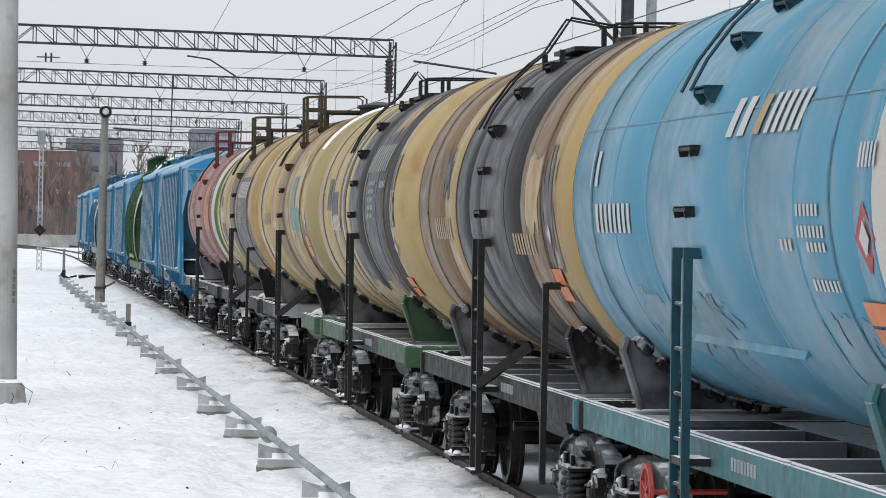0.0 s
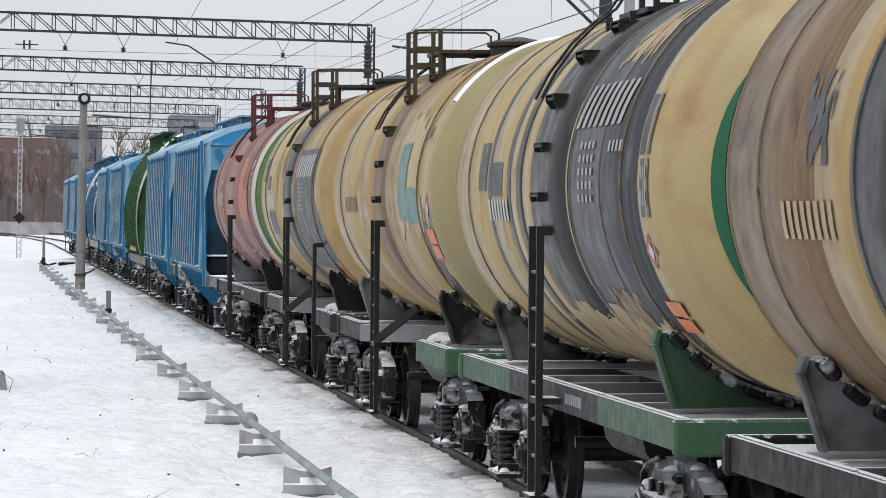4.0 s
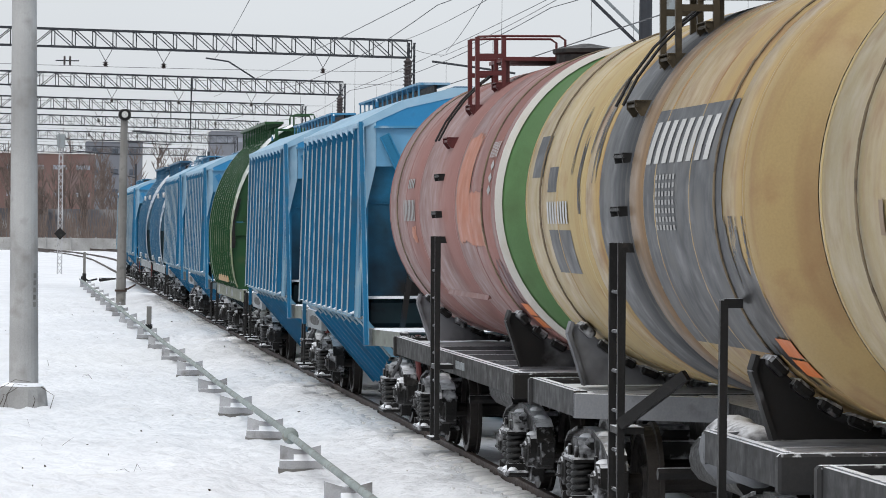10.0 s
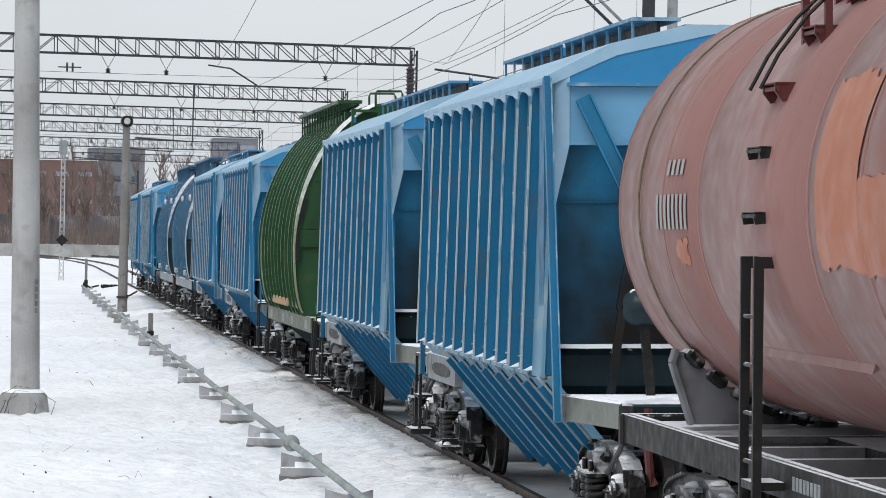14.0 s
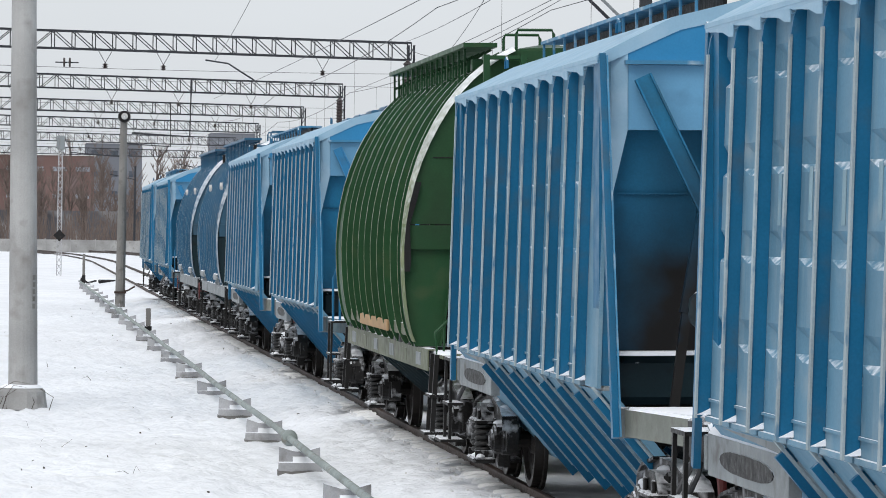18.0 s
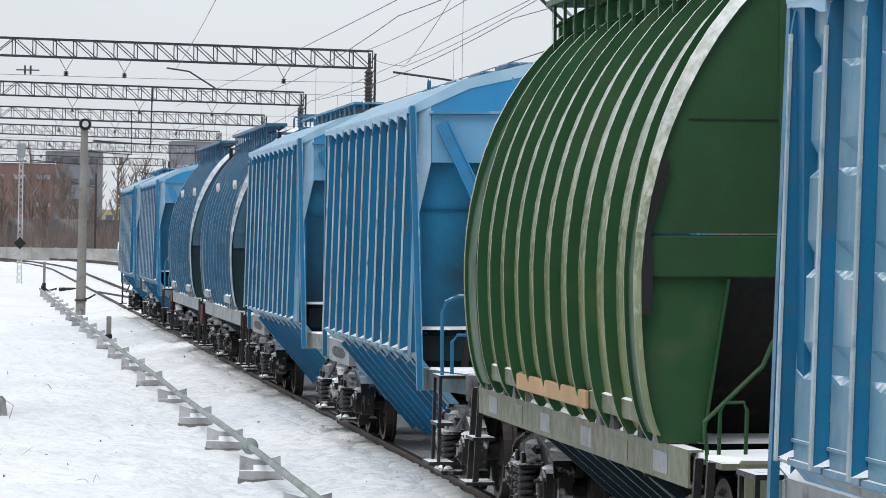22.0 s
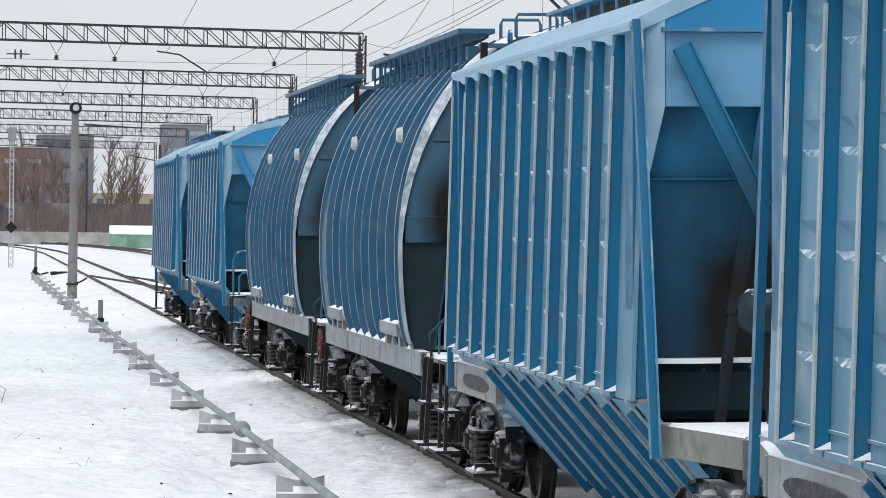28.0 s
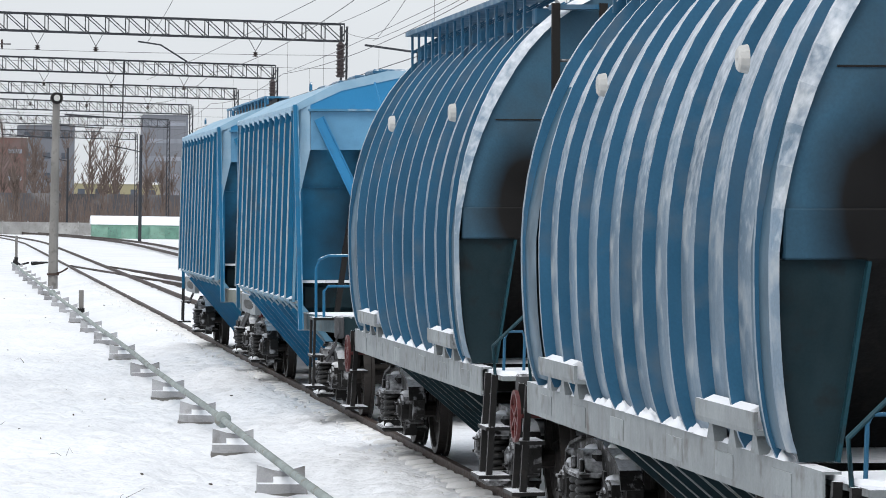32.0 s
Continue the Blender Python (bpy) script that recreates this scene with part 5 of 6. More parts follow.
        box(bm, x * 1.2, x * 1.08, s * 6.6, s * 6.66, 0.98, 1.26, 0.02)
        tube(bm, [(x * 1.17, s * 6.68, 1.2), (x * 1.16, s * 6.72, 1.05), (x * 1.2, s * 6.7, 0.9), (x * 1.3, s * 6.66, 0.7)], 0.022, 6)
        part("uncoupling_lever", bm, "frost", w, "snow-caked uncoupling lever")
    bogie(w, s * 5.25)
    coupler(w, s * 6.3)


def hopper_wagon(at, label):
    w = wagon("hopper_wagon", label, "hopper wagon", at, "wagons of the freight train")
    ribs = [-H + 0.62 + k * PITCH for k in range(11)]
    rib = shared("hopper_rib", hopper_rib_mesh, "blue")
    lip = shared("hopper_lip", hopper_lip_mesh, "blue_edge")
    foot = shared("rib_foot", rib_foot_mesh, "snow_clean")
    bay = shared("hopper_bay", bay_mesh, "blue_sheet")
    if len(bay.materials) < 2:
        bay.materials.append(M["blue_dent"])
        for f in bay.polygons:
            f.material_index = 1 if abs(f.normal.z) > 0.3 and f.center.z < EZ - 0.1 else 0
    fr = shared("funnel_rib", funnel_rib_mesh, "blue")
    if len(fr.materials) < 2:
        fr.materials.append(M["blue_edge"])
        for f in fr.polygons:
            f.material_index = 1 if f.index >= 6 else 0
    for s in (-1, 1):
        turn = Matrix.Identity(4) if s < 0 else FLIP
        for y in ribs:
            rb = piece("rib", rib, w, m=Matrix.Translation((0, y, 0)) @ turn)
            piece("rib_lip", lip, rb)
            piece("snow_foot", foot, rb)
        for y in ribs[:-1]:
            piece("side_bay", bay, w, m=Matrix.Translation((0, y + PITCH / 2, 0)) @ turn)
        for a, b in ((-H, ribs[0] - 0.02), (ribs[-1] + 0.02, H)):
            bm = B()
            slab(bm, [(s * hx(BZ), BZ - 0.02), (s * hx(EZ), EZ), (s * (hx(EZ) - 0.03), EZ), (s * (hx(BZ) - 0.03), BZ - 0.02)], "y", a, b)
            part("end_strip", bm, "blue_sheet", w)
        if s < 0:
            for k, y in enumerate(ribs[1:8]):
                for dy, hgt in ((0.18, 0.3), (0.34, 0.22), (0.5, 0.3)):
                    z0 = 2.62 + 0.03 * (k % 2)
                    bm = B()
                    slab(bm, [(-hx(z0) - 0.004, z0), (-hx(z0 + hgt) - 0.004, z0 + hgt), (-hx(z0 + hgt) - 0.001, z0 + hgt), (-hx(z0) - 0.001, z0)], "y", y + dy, y + dy + 0.09)
                    part("faded_letter", bm, "blue_ghost", w, "faded pale stencil stroke")
        bm = B()
        slab(bm, [(s * 1.5, 1.36), (s * 0.66, 0.34), (s * 0.6, 0.38), (s * 1.42, 1.37)], "y", -4.6, 4.6)
        part("funnel_sheet", bm, "blue_dent", w)
        for k in range(8):
            piece("funnel_rib", fr, w, m=Matrix.Translation((0, s * (4.5 - k * 0.98), 0)) @ turn)
        for a, b in ((2.5, 5.05),) if s < 0 else ((-5.05, -2.5),):
            bm = B()
            slab(bm, [(a, 1.0), (b, 1.0), (b, 1.27), (a, 1.27)], "x", s * 1.36, s * 1.44)
            sill = part("side_sill", bm, "sill_pale", w, "pale side sill over the bogie")
            bm = B()
            mid = (a + b) / 2
            slab(bm, [(mid + 0.85 * math.cos(q * math.pi / 8) * abs(math.cos(q * math.pi / 8)) ** -0.4 if abs(math.cos(q * math.pi / 8)) > 0.01 else mid, 1.13 + 0.07 * math.sin(q * math.pi / 8)) for q in range(16)], "x", s * 1.441, s * 1.446)
            part("touch_up", bm, "black", sill, "dark touched-up paint patch")
            bm = B()
            slab(bm, [(-1.45, 1.275), (-1.32, 1.275), (-1.34, 1.34), (-1.4, 1.33)] if s < 0 else [(1.45, 1.275), (1.32, 1.275), (1.34, 1.34), (1.4, 1.33)], "y", a + 0.05, b - 0.05)
            part("sill_snow", bm, "snow_clean", sill)
            bm = B()
            slab(bm, [(a, BZ - 0.02), (b, BZ - 0.02), (b, 1.29 if a < 0 else 1.37), (a, 1.37 if a < 0 else 1.29)], "x", s * 1.47, s * 1.49)
            part("gusset_plate", bm, "sill_pale", w)
        bm = B()
        box(bm, s * 1.45 - 0.03, s * 1.45 + 0.05, -H, H, BZ - 0.04, BZ - 0.005)
        part("bottom_rail", bm, "sill_pale", w)
        # eave strip over the ribs, and the roof slope
        bm = B()
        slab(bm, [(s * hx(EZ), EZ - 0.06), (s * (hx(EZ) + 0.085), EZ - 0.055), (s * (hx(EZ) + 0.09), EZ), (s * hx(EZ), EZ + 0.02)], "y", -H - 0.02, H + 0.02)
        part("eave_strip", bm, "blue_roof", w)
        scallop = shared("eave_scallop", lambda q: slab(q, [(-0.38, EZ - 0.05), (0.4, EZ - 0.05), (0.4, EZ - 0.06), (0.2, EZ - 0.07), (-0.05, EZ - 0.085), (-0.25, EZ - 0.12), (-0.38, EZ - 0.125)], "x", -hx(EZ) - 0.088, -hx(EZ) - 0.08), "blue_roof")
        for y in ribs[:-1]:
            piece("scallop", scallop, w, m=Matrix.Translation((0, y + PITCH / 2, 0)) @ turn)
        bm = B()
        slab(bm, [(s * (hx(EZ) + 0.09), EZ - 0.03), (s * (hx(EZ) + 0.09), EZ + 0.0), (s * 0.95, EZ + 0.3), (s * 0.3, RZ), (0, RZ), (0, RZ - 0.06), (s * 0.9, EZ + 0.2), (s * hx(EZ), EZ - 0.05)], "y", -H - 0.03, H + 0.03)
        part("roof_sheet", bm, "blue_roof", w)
        for k in range(2):
            bm = B()
            tube(bm, [(s * 1.18, -3.4 + 6.8 * k + 0.08 * math.cos(a), EZ + 0.24 + 0.1 * math.sin(a)) for a in (0.0, 0.8, 1.57, 2.35, 3.14)], 0.014, 6)
            part("lifting_eye", bm, "blue", w)
    bm = B()
    box(bm, -0.72, -0.3, -H + 0.3, H - 0.3, RZ + 0.05, RZ + 0.08)
    part("walkway", bm, "blue_worn", w)
    # added black sheet, painting the dark space under the walkway
    bm = B()
    box(bm, -0.5, -0.47, -H + 0.35, H - 0.35, RZ - 0.2, RZ + 0.05)
    part("walkway_skirt", bm, "black", w)
    post = shared("walkway_post", lambda b: beam(b, (-0.7, 0, RZ - 0.26), (-0.7, 0, RZ + 0.06), 0.022, 0.03), "blue_worn")
    for k in range(13):
        piece("walkway_post", post, w, m=Matrix.Translation((0, -H + 0.4 + k * (2 * H - 0.8) / 12, 0)))
    hatch = shared("hopper_hatch", lambda b: box(b, -0.2, 0.4, -0.5, 0.5, RZ - 0.02, RZ + 0.05, 0.02), "navy")
    for k in range(4):
        piece("hatch", hatch, w, m=Matrix.Translation((0, -3.3 + k * 2.2, 0)))
    for s in (-1, 1):
        hopper_end(w, s)
    # platform end, away from the reservoir: the steps
    for x in (-1, 1):
        bm = B()
        for y in (5.95, 6.4):
            beam(bm, (x * 1.44, y, 0.38), (x * 1.42, y, 1.22), 0.03, 0.05)
        box(bm, x * 1.54, x * 1.3, 5.9, 6.45, 0.36, 0.39)
        box(bm, x * 1.46, x * 1.3, 5.9, 6.45, 0.74, 0.77)
        box(bm, x * 1.44, x * 1.16, 5.9, 6.45, 1.2, 1.232)
        part("step", bm, "black", w)
    bm = B()
    tube(bm, [(0.2, 5.9, 1.23), (0.15, 5.85, 2.3), (0.1, 5.7, 2.9)], 0.03, 6)
    box(bm, 0.0, 0.22, 5.7, 5.95, 2.25, 2.55, 0.03)
    tube(bm, [(0.1, 5.75, 2.5), (0.35, 5.3, 3.4), (0.5, 4.9, 4.2)], 0.012, 5)
    part("hand_brake", bm, "blue_panel", w)
    bm = B()
    box(bm, -0.28, 0.28, -6.5, 6.5, 0.85, 1.18)
    part("centre_sill", bm, "black", w)
    res = B()
    lathe(res, [(-0.2, 0.02), (-0.18, 0.1), (-0.12, 0.15), (0.12, 0.15), (0.18, 0.1), (0.2, 0.02)], "x", (-0.76, -5.3, 1.99), 18)
    rs = part("air_reservoir", res, "reservoir", w, "dark round air reservoir", smooth=True)
    bm = B()
    beam(bm, (-0.72, -5.3, 1.24), (-0.78, -5.3, 1.86), 0.07, 0.07)
    part("stand", bm, "black", rs)
    bm = B()
    lathe(bm, [(-0.012, 0.145), (-0.012, 0.16), (0.012, 0.16), (0.012, 0.145)], "x", (-0.66, -5.3, 1.99), 18)
    part("band", bm, "marking", rs)
    bm = B()
    tube(bm, [(-0.75, -6.66, 1.1), (-0.72, -6.75, 0.75), (-0.6, -6.78, 0.6), (-0.4, -6.75, 0.75), (-0.3, -6.7, 1.0)], 0.03, 8)
    part("brake_hose", bm, "black", w)
    bm = B()
    tube(bm, [(-0.98, -6.7, 1.22), (-0.99, -6.72, 1.0), (-0.97, -6.74, 0.72), (-0.93, -6.74, 0.62)], 0.035, 8)
    part("hose_valve", bm, "maroon", w, "dull red brake valve handle")
    return w


# ---- round-sided ribbed hoppers ----
def barrel_outline(grow=0.0, slim=False):
    """Half the section of the shell, foot first: full at the waist, drawn in under the roof."""
    wide, mid, tall, up, down = (1.515, 2.3, 2.15, 1.0, 0.1) if slim else (1.6, 2.3, 2.3, 1.05, 0.13)
    pts = []
    for a in range(-64, 75, 6):
        c, s = math.cos(radians(a)), math.sin(radians(a))
        z = mid + (tall + grow) * s if a > 0 else mid + (mid - 1.26) / 0.9 * s
        pts.append((-(wide + grow) * c ** (up if a > 0 else down), z))
    return pts


def barrel_rib_mesh(b, slim=False):
    o, i = barrel_outline(0.085, slim), barrel_outline(-0.01, slim)
    for p, q, y0, y1 in ((i, o, -0.022, -0.022), (o, o, -0.022, 0.022), (o, i, 0.022, 0.022)):
        r0, r1 = [b.verts.new((x, y0, z)) for x, z in p], [b.verts.new((x, y1, z)) for x, z in q]
        for j in range(len(p) - 1):
            b.faces.new((r0[j], r0[j + 1], r1[j + 1], r1[j]))


def barrel_end(w, s, L, slim, body, pale, sill):
    """One end of the shell with its bevelled rim, flush wall, ledge and cheeks, and the platform before it."""
    e, end = s * L, body + "_end"
    o = [q for q in barrel_outline(0.086, slim) if q[1] > 1.3]
    lean = [max(0.0, min(1.0, (z - 2.4) / 1.3)) for x, z in o]
    fall = 0.045 if slim else 0.02
    i = [(x * (0.985 - fall * k), z - 0.05 * k) for (x, z), k in zip(o, lean)]
    # slim ends: cheeks and struts carry the shade under the ledge as colour
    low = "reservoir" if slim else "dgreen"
    for side in (-1, 1):
        for pair, name, mat in ((((o, e - s * 0.05), (o, e), (i, e + s * 0.11), (i, e + s * 0.09)), "end_flange", pale), (((i, e + s * 0.1), (i, e - s * 0.6)), "end_lining", end)):
            bm = B()
            rings = [[bm.verts.new((-side * x, y, z)) for x, z in ln] for ln, y in pair]
            for p, q in zip(rings, rings[1:]):
                for j in range(len(p) - 1):
                    bm.faces.new((p[j], p[j + 1], q[j + 1], q[j]))
            part(name, bm, mat, w, smooth=name == "end_lining")
    ring = i + [(-x, z) for x, z in i[::-1]]
    bm = B()
    slab(bm, [(x, z) for x, z in ring if z > 2.4], "y", e + s * 0.02, e + s * 0.06)
    part("end_wall", bm, end, w)
    if not slim and s < 0:
        bm = B()
        worn = [(x, z) for x, z in i if 2.0 < z < 3.2]
        slab(bm, [(x + 0.002, z) for x, z in worn] + [(x + 0.06 + 0.02 * math.sin(z * 9), z) for x, z in worn[::-1]], "y", e + s * 0.1, e + s * 0.114)
        part("worn_strip", bm, "black", w, "scraped black strip on the rim")
    top = max(z for x, z in i)
    for z in (3.36,):
        bm = B()
        half = next(-x for x, q in i if q > z) - 0.03
        box(bm, -half, half, e + s * 0.06, e + s * 0.068, z - 0.006, z + 0.006)
        part("seam", bm, "black", w)
    bm = B()
    half = 1.545 if slim else 1.64
    box(bm, -half, half, e - s * 0.3, e + s * 0.075, 2.34, 2.61, 0.01)
    part("end_ledge", bm, end, w, "stained cross box of the end wall")
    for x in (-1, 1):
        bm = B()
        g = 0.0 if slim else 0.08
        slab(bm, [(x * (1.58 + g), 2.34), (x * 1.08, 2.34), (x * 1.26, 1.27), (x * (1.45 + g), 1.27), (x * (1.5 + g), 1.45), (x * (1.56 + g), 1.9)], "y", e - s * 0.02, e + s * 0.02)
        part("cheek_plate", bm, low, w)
        bm = B()
        beam(bm, (x * 1.08, e + s * 0.02, 2.33), (x * 1.25, e + s * 0.02, 1.27), 0.02, 0.12, (0, 1, 0))
        part("cheek_edge", bm, "ladder_teal" if slim else body, w)
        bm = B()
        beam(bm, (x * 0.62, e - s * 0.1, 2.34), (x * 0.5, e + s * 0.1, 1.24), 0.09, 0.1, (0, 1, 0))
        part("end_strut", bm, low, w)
    # black sheet: the dark of the hollow between the cheeks is its colour
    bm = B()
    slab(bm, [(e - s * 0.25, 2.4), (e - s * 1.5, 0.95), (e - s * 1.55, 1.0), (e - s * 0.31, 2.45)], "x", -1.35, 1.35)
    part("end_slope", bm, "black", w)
    # the ladder up the end
    lad = B()
    box(lad, -0.8, -0.3, e + s * 0.1, e + s * 0.3, top - 0.1, top - 0.06)
    ladder = part("ladder", lad, body, w, "narrow end ladder")
    for x in (-0.77, -0.36):
        bm = B()
        beam(bm, (x, e + s * 0.3, 1.24), (x, e + s * 0.3, top - 0.05), 0.07, 0.05, (0, 1, 0))
        part("stringer", bm, "sill_dark" if slim else body, ladder)
    rung = shared("end_rung", lambda b: tube(b, [(-0.77, 0, 0), (-0.36, 0, 0)], 0.014, 6), "frost")
    for k in range(8):
        piece("rung", rung, ladder, m=Matrix.Translation((0, e + s * 0.3, 1.55 + k * 0.33)))
    # the platform
    bm = B()
    box(bm, -1.25, 1.25, s * 5.55 - 0.06, s * 5.55 + 0.06, 0.95, 1.23, 0.02)
    part("end_beam", bm, "frost" if slim else sill, w)
    bm = B()
    box(bm, -1.36, 1.36, s * 4.3, s * 5.55, 1.17, 1.21)
    part("deck_plate", bm, sill, w)
    bm = B()
    slab(bm, [(-1.4, s * 4.75), (-1.38, s * 5.2), (-1.2, s * 5.5), (-0.8, s * 5.55), (-0.4, s * 5.45), (0.4, s * 5.58), (1.25, s * 5.5), (1.35, s * 4.6), (0.8, s * 4.5), (0.3, s * 4.7), (-0.4, s * 4.5), (-0.9, s * 4.62)], "z", 1.211, 1.245)
    part("deck_snow", bm, "snow_clean", w)
    bm = B()
    tube(bm, [(-1.38, e + s * 0.9, 1.2), (-1.4, e + s * 0.9, 1.45), (-1.03, e + s * 0.9, 1.8), (-0.97, e + s * 0.9, 1.94), (-0.9, e + s * 0.88, 2.02), (-0.6, e + s * 0.85, 2.22), (0.4, e + s * 0.85, 2.22), (0.4, e + s * 0.85, 1.2)], 0.015, 7)
    part("grab_rail", bm, "ladder_teal" if slim else "dgreen", w)
    bm = B()
    tube(bm, [(-1.31, e + s * 0.9, 1.2), (-1.3, e + s * 0.9, 1.52), (-1.27, e + s * 0.9, 1.57), (-1.15, e + s * 0.9, 1.57), (-1.13, e + s * 0.9, 1.52), (-1.14, e + s * 0.9, 1.2)], 0.013, 6)
    part("hand_loop", bm, body, w)
    bm = B()
    for y in (5.1, 5.5):
        beam(bm, (-1.47, s * y, 0.38), (-1.42, s * y, 1.22), 0.05, 0.05)
    box(bm, -1.56, -1.3, s * 5.05, s * 5.55, 0.36, 0.39)
    box(bm, -1.5, -1.3, s * 5.05, s * 5.55, 0.76, 0.79)
    part("step", bm, "black", w)
    for x in (-1, 1):
        bm = B()
        slab(bm, [(x * 1.46, 1.02), (x * 1.46, 1.26), (x * 1.36, 1.26), (x * 1.36, 1.245), (x * 1.445, 1.245), (x * 1.445, 1.035), (x * 1.36, 1.035), (x * 1.36, 1.02)], "y", min(0, s * 4.95), max(0, s * 4.95))
        part("side_sill", bm, sill, w)
        for k in range(3):
            bm = B()
            y = s * (1.0 + 1.5 * k)
            box(bm, x * 1.461, x * 1.464, y - 0.25, y + 0.25, 1.06, 1.2)
            part("repaint_patch", bm, "sill_pale" if k != 1 else sill, w)
        long = 0.8 if slim else 1.25
        bm = B()
        slab(bm, [(x * 1.44, 1.37), (x * 1.55, 1.37), (x * 1.56, 1.4), (x * 1.56, 1.5), (x * 1.535, 1.5), (x * 1.535, 1.4), (x * 1.44, 1.4)], "y", s * 2.95 - long, s * 2.95 + long)
        br = part("bracket", bm, sill, w)
        bm = B()
        slab(bm, [(x * 1.46, 1.401), (x * 1.533, 1.401), (x * 1.56, 1.502), (x * 1.5, 1.53), (x * 1.46, 1.5)], "y", s * 2.95 - long + 0.1, s * 2.95 + long * 0.7)
        part("bracket_snow", bm, "snow_clean", br)
        gusset = shared("gusset_" + sill, lambda b: slab(b, [(-0.11, 1.262), (0.11, 1.262), (0.04, 1.37), (-0.04, 1.37)], "x", -0.04, 0.04), sill if slim else "powder")
        for k in range(3 if slim else 5):
            piece("gusset", gusset, br, m=Matrix.Translation((x * 1.47, s * 2.95 + (k - (1 if slim else 2)) * long * (0.75 if slim else 0.45), 0)))
        for k in range(10):
            y = s * (0.1 + k * 0.425)
            bm = B()
            mound(bm, x * 1.475, x * 1.3, y - 0.2, y + 0.2, 1.258, 0.09, k * 1.7)
            part("snow_drift", bm, "snow_clean", w, smooth=True)
    bogie(w, s * 3.9)
    coupler(w, s * 5.6)


def barrel_wagon(at, label, body, pale, sill, roofmat, planks=False):
    w = wagon("ribbed_hopper_wagon", label, "hopper wagon", at, "wagons of the freight train")
    slim = not planks
    L = 4.35 if slim else 4.28
    half = barrel_outline(0.0, slim)
    whole = half + [(-x, z) for x, z in half[::-1]]
    bm = B()
    rows = [[bm.verts.new((x, y, z)) for x, z in whole] for y in (-L, L)]
    n = len(whole)
    for k in range(n):
        bm.faces.new((rows[0][k], rows[0][(k + 1) % n], rows[1][(k + 1) % n], rows[1][k]))
    part("shell", bm, pale, w, smooth=True)
    rib = shared(body + "_barrel_rib", lambda b: barrel_rib_mesh(b, slim), body)
    if len(rib.materials) < 2:
        rib.materials.append(M[pale])
        for f in rib.polygons:
            f.material_index = 0 if abs(f.normal.y) > 0.5 else 1
    for s in (-1, 1):
        turn = Matrix.Identity(4) if s < 0 else FLIP
        for k in range(11):
            piece("rib", rib, w, m=Matrix.Translation((0, -L + 0.42 + k * (2 * L - 0.47) / 10, 0)) @ turn)
        # the white marker patches on the shoulder
        for y in (-2.75, 1.9):
            if s < 0 and slim:
                bm = B()
                lathe(bm, [(-0.03, 0.01), (-0.03, 0.06), (-0.02, 0.075), (0.03, 0.085)], "x", (-1.41, y, 3.46), 12)
                part("reflector", bm, "marking", w)
        barrel_end(w, s, L, slim, body, pale, sill)
    if planks:
        bm = B()
        box(bm, -1.6, -1.562, -1.75, 1.65, 1.37, 1.5, 0.01)
        part("plank", bm, "plank", w, "raw pine plank")
    for x in (-1, 1):
        turn = Matrix.Identity(4) if x < 0 else FLIP
        fr = shared(body + "_funnel_rib", lambda b: (beam(b, (-1.3, 0, 1.02), (-0.5, 0, 0.33), 0.05, 0.11), beam(b, (-1.34, -0.04, 1.05), (-0.54, -0.04, 0.36), 0.07, 0.015)), "reservoir")
        if len(fr.materials) < 2:
            fr.materials.append(M["sill_pale"])
            for f in fr.polygons:
                f.material_index = 1 if f.index >= 6 else 0
        for k in range(6):
            piece("funnel_rib", fr, w, m=Matrix.Translation((0, -1.9 + k * 3.8 / 5, 0)) @ turn)
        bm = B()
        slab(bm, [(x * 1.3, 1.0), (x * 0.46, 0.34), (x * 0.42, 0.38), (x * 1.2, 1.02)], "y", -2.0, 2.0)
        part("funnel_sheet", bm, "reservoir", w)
    z = half[21][1] - 0.02
    ridge = half[-1][1] - 0.02
    edge = min(-x for x, q in half)
    bm = B()
    box(bm, -0.98, -0.6, -L + 0.1, L - 0.1, z + 0.28, z + 0.33)
    part("walkway", bm, roofmat, w)
    post = shared(roofmat + "_walk_post", lambda b: (box(b, -0.86, -0.68, -0.1, 0.1, z + 0.02, z + 0.16, 0.01), beam(b, (-0.92, 0.12, z - 0.1), (-0.92, 0.12, z + 0.29), 0.025, 0.03), beam(b, (-0.92, 0.12, z + 0.1), (-0.62, 0.12, z + 0.27), 0.03, 0.03)), roofmat)
    for k in range(15):
        piece("walkway_block", post, w, m=Matrix.Translation((0, -L + 0.35 + k * (2 * L - 0.7) / 14, 0)))
    bm = B()
    box(bm, -edge - 0.02, edge + 0.02, -L, L, ridge - 0.06, ridge + 0.02)
    part("roof_plate", bm, pale, w)
    hatch = shared(roofmat + "_hatch", lambda b: lathe(b, [(ridge, 0.4), (ridge + 0.12, 0.4), (ridge + 0.18, 0.05)], "z", (0.1, 0, 0), 14), roofmat)
    for k in range(4):
        piece("hatch", hatch, w, m=Matrix.Translation((0, -3.3 + k * 2.2, 0)))
    for y in (-L, -L + 1.1):
        bm = B()
        tube(bm, [(-0.4, y, z), (-0.4, y, z + 0.42), (-0.38, y, z + 0.47), (0.0, y, z + 0.47), (0.02, y, z + 0.42), (0.02, y, z)], 0.018, 6)
        part("roof_rail", bm, roofmat, w)
    bm = B()
    box(bm, -0.28, 0.28, -5.5, 5.5, 0.85, 1.17)
    part("centre_sill", bm, "black", w)
    if not planks:
        bm = B()
        lathe(bm, [(-0.014, 0.175), (-0.014, 0.205), (0.014, 0.205), (0.014, 0.175), (-0.014, 0.175)], "x", (-1.52, 5.15, 0.98), 20)
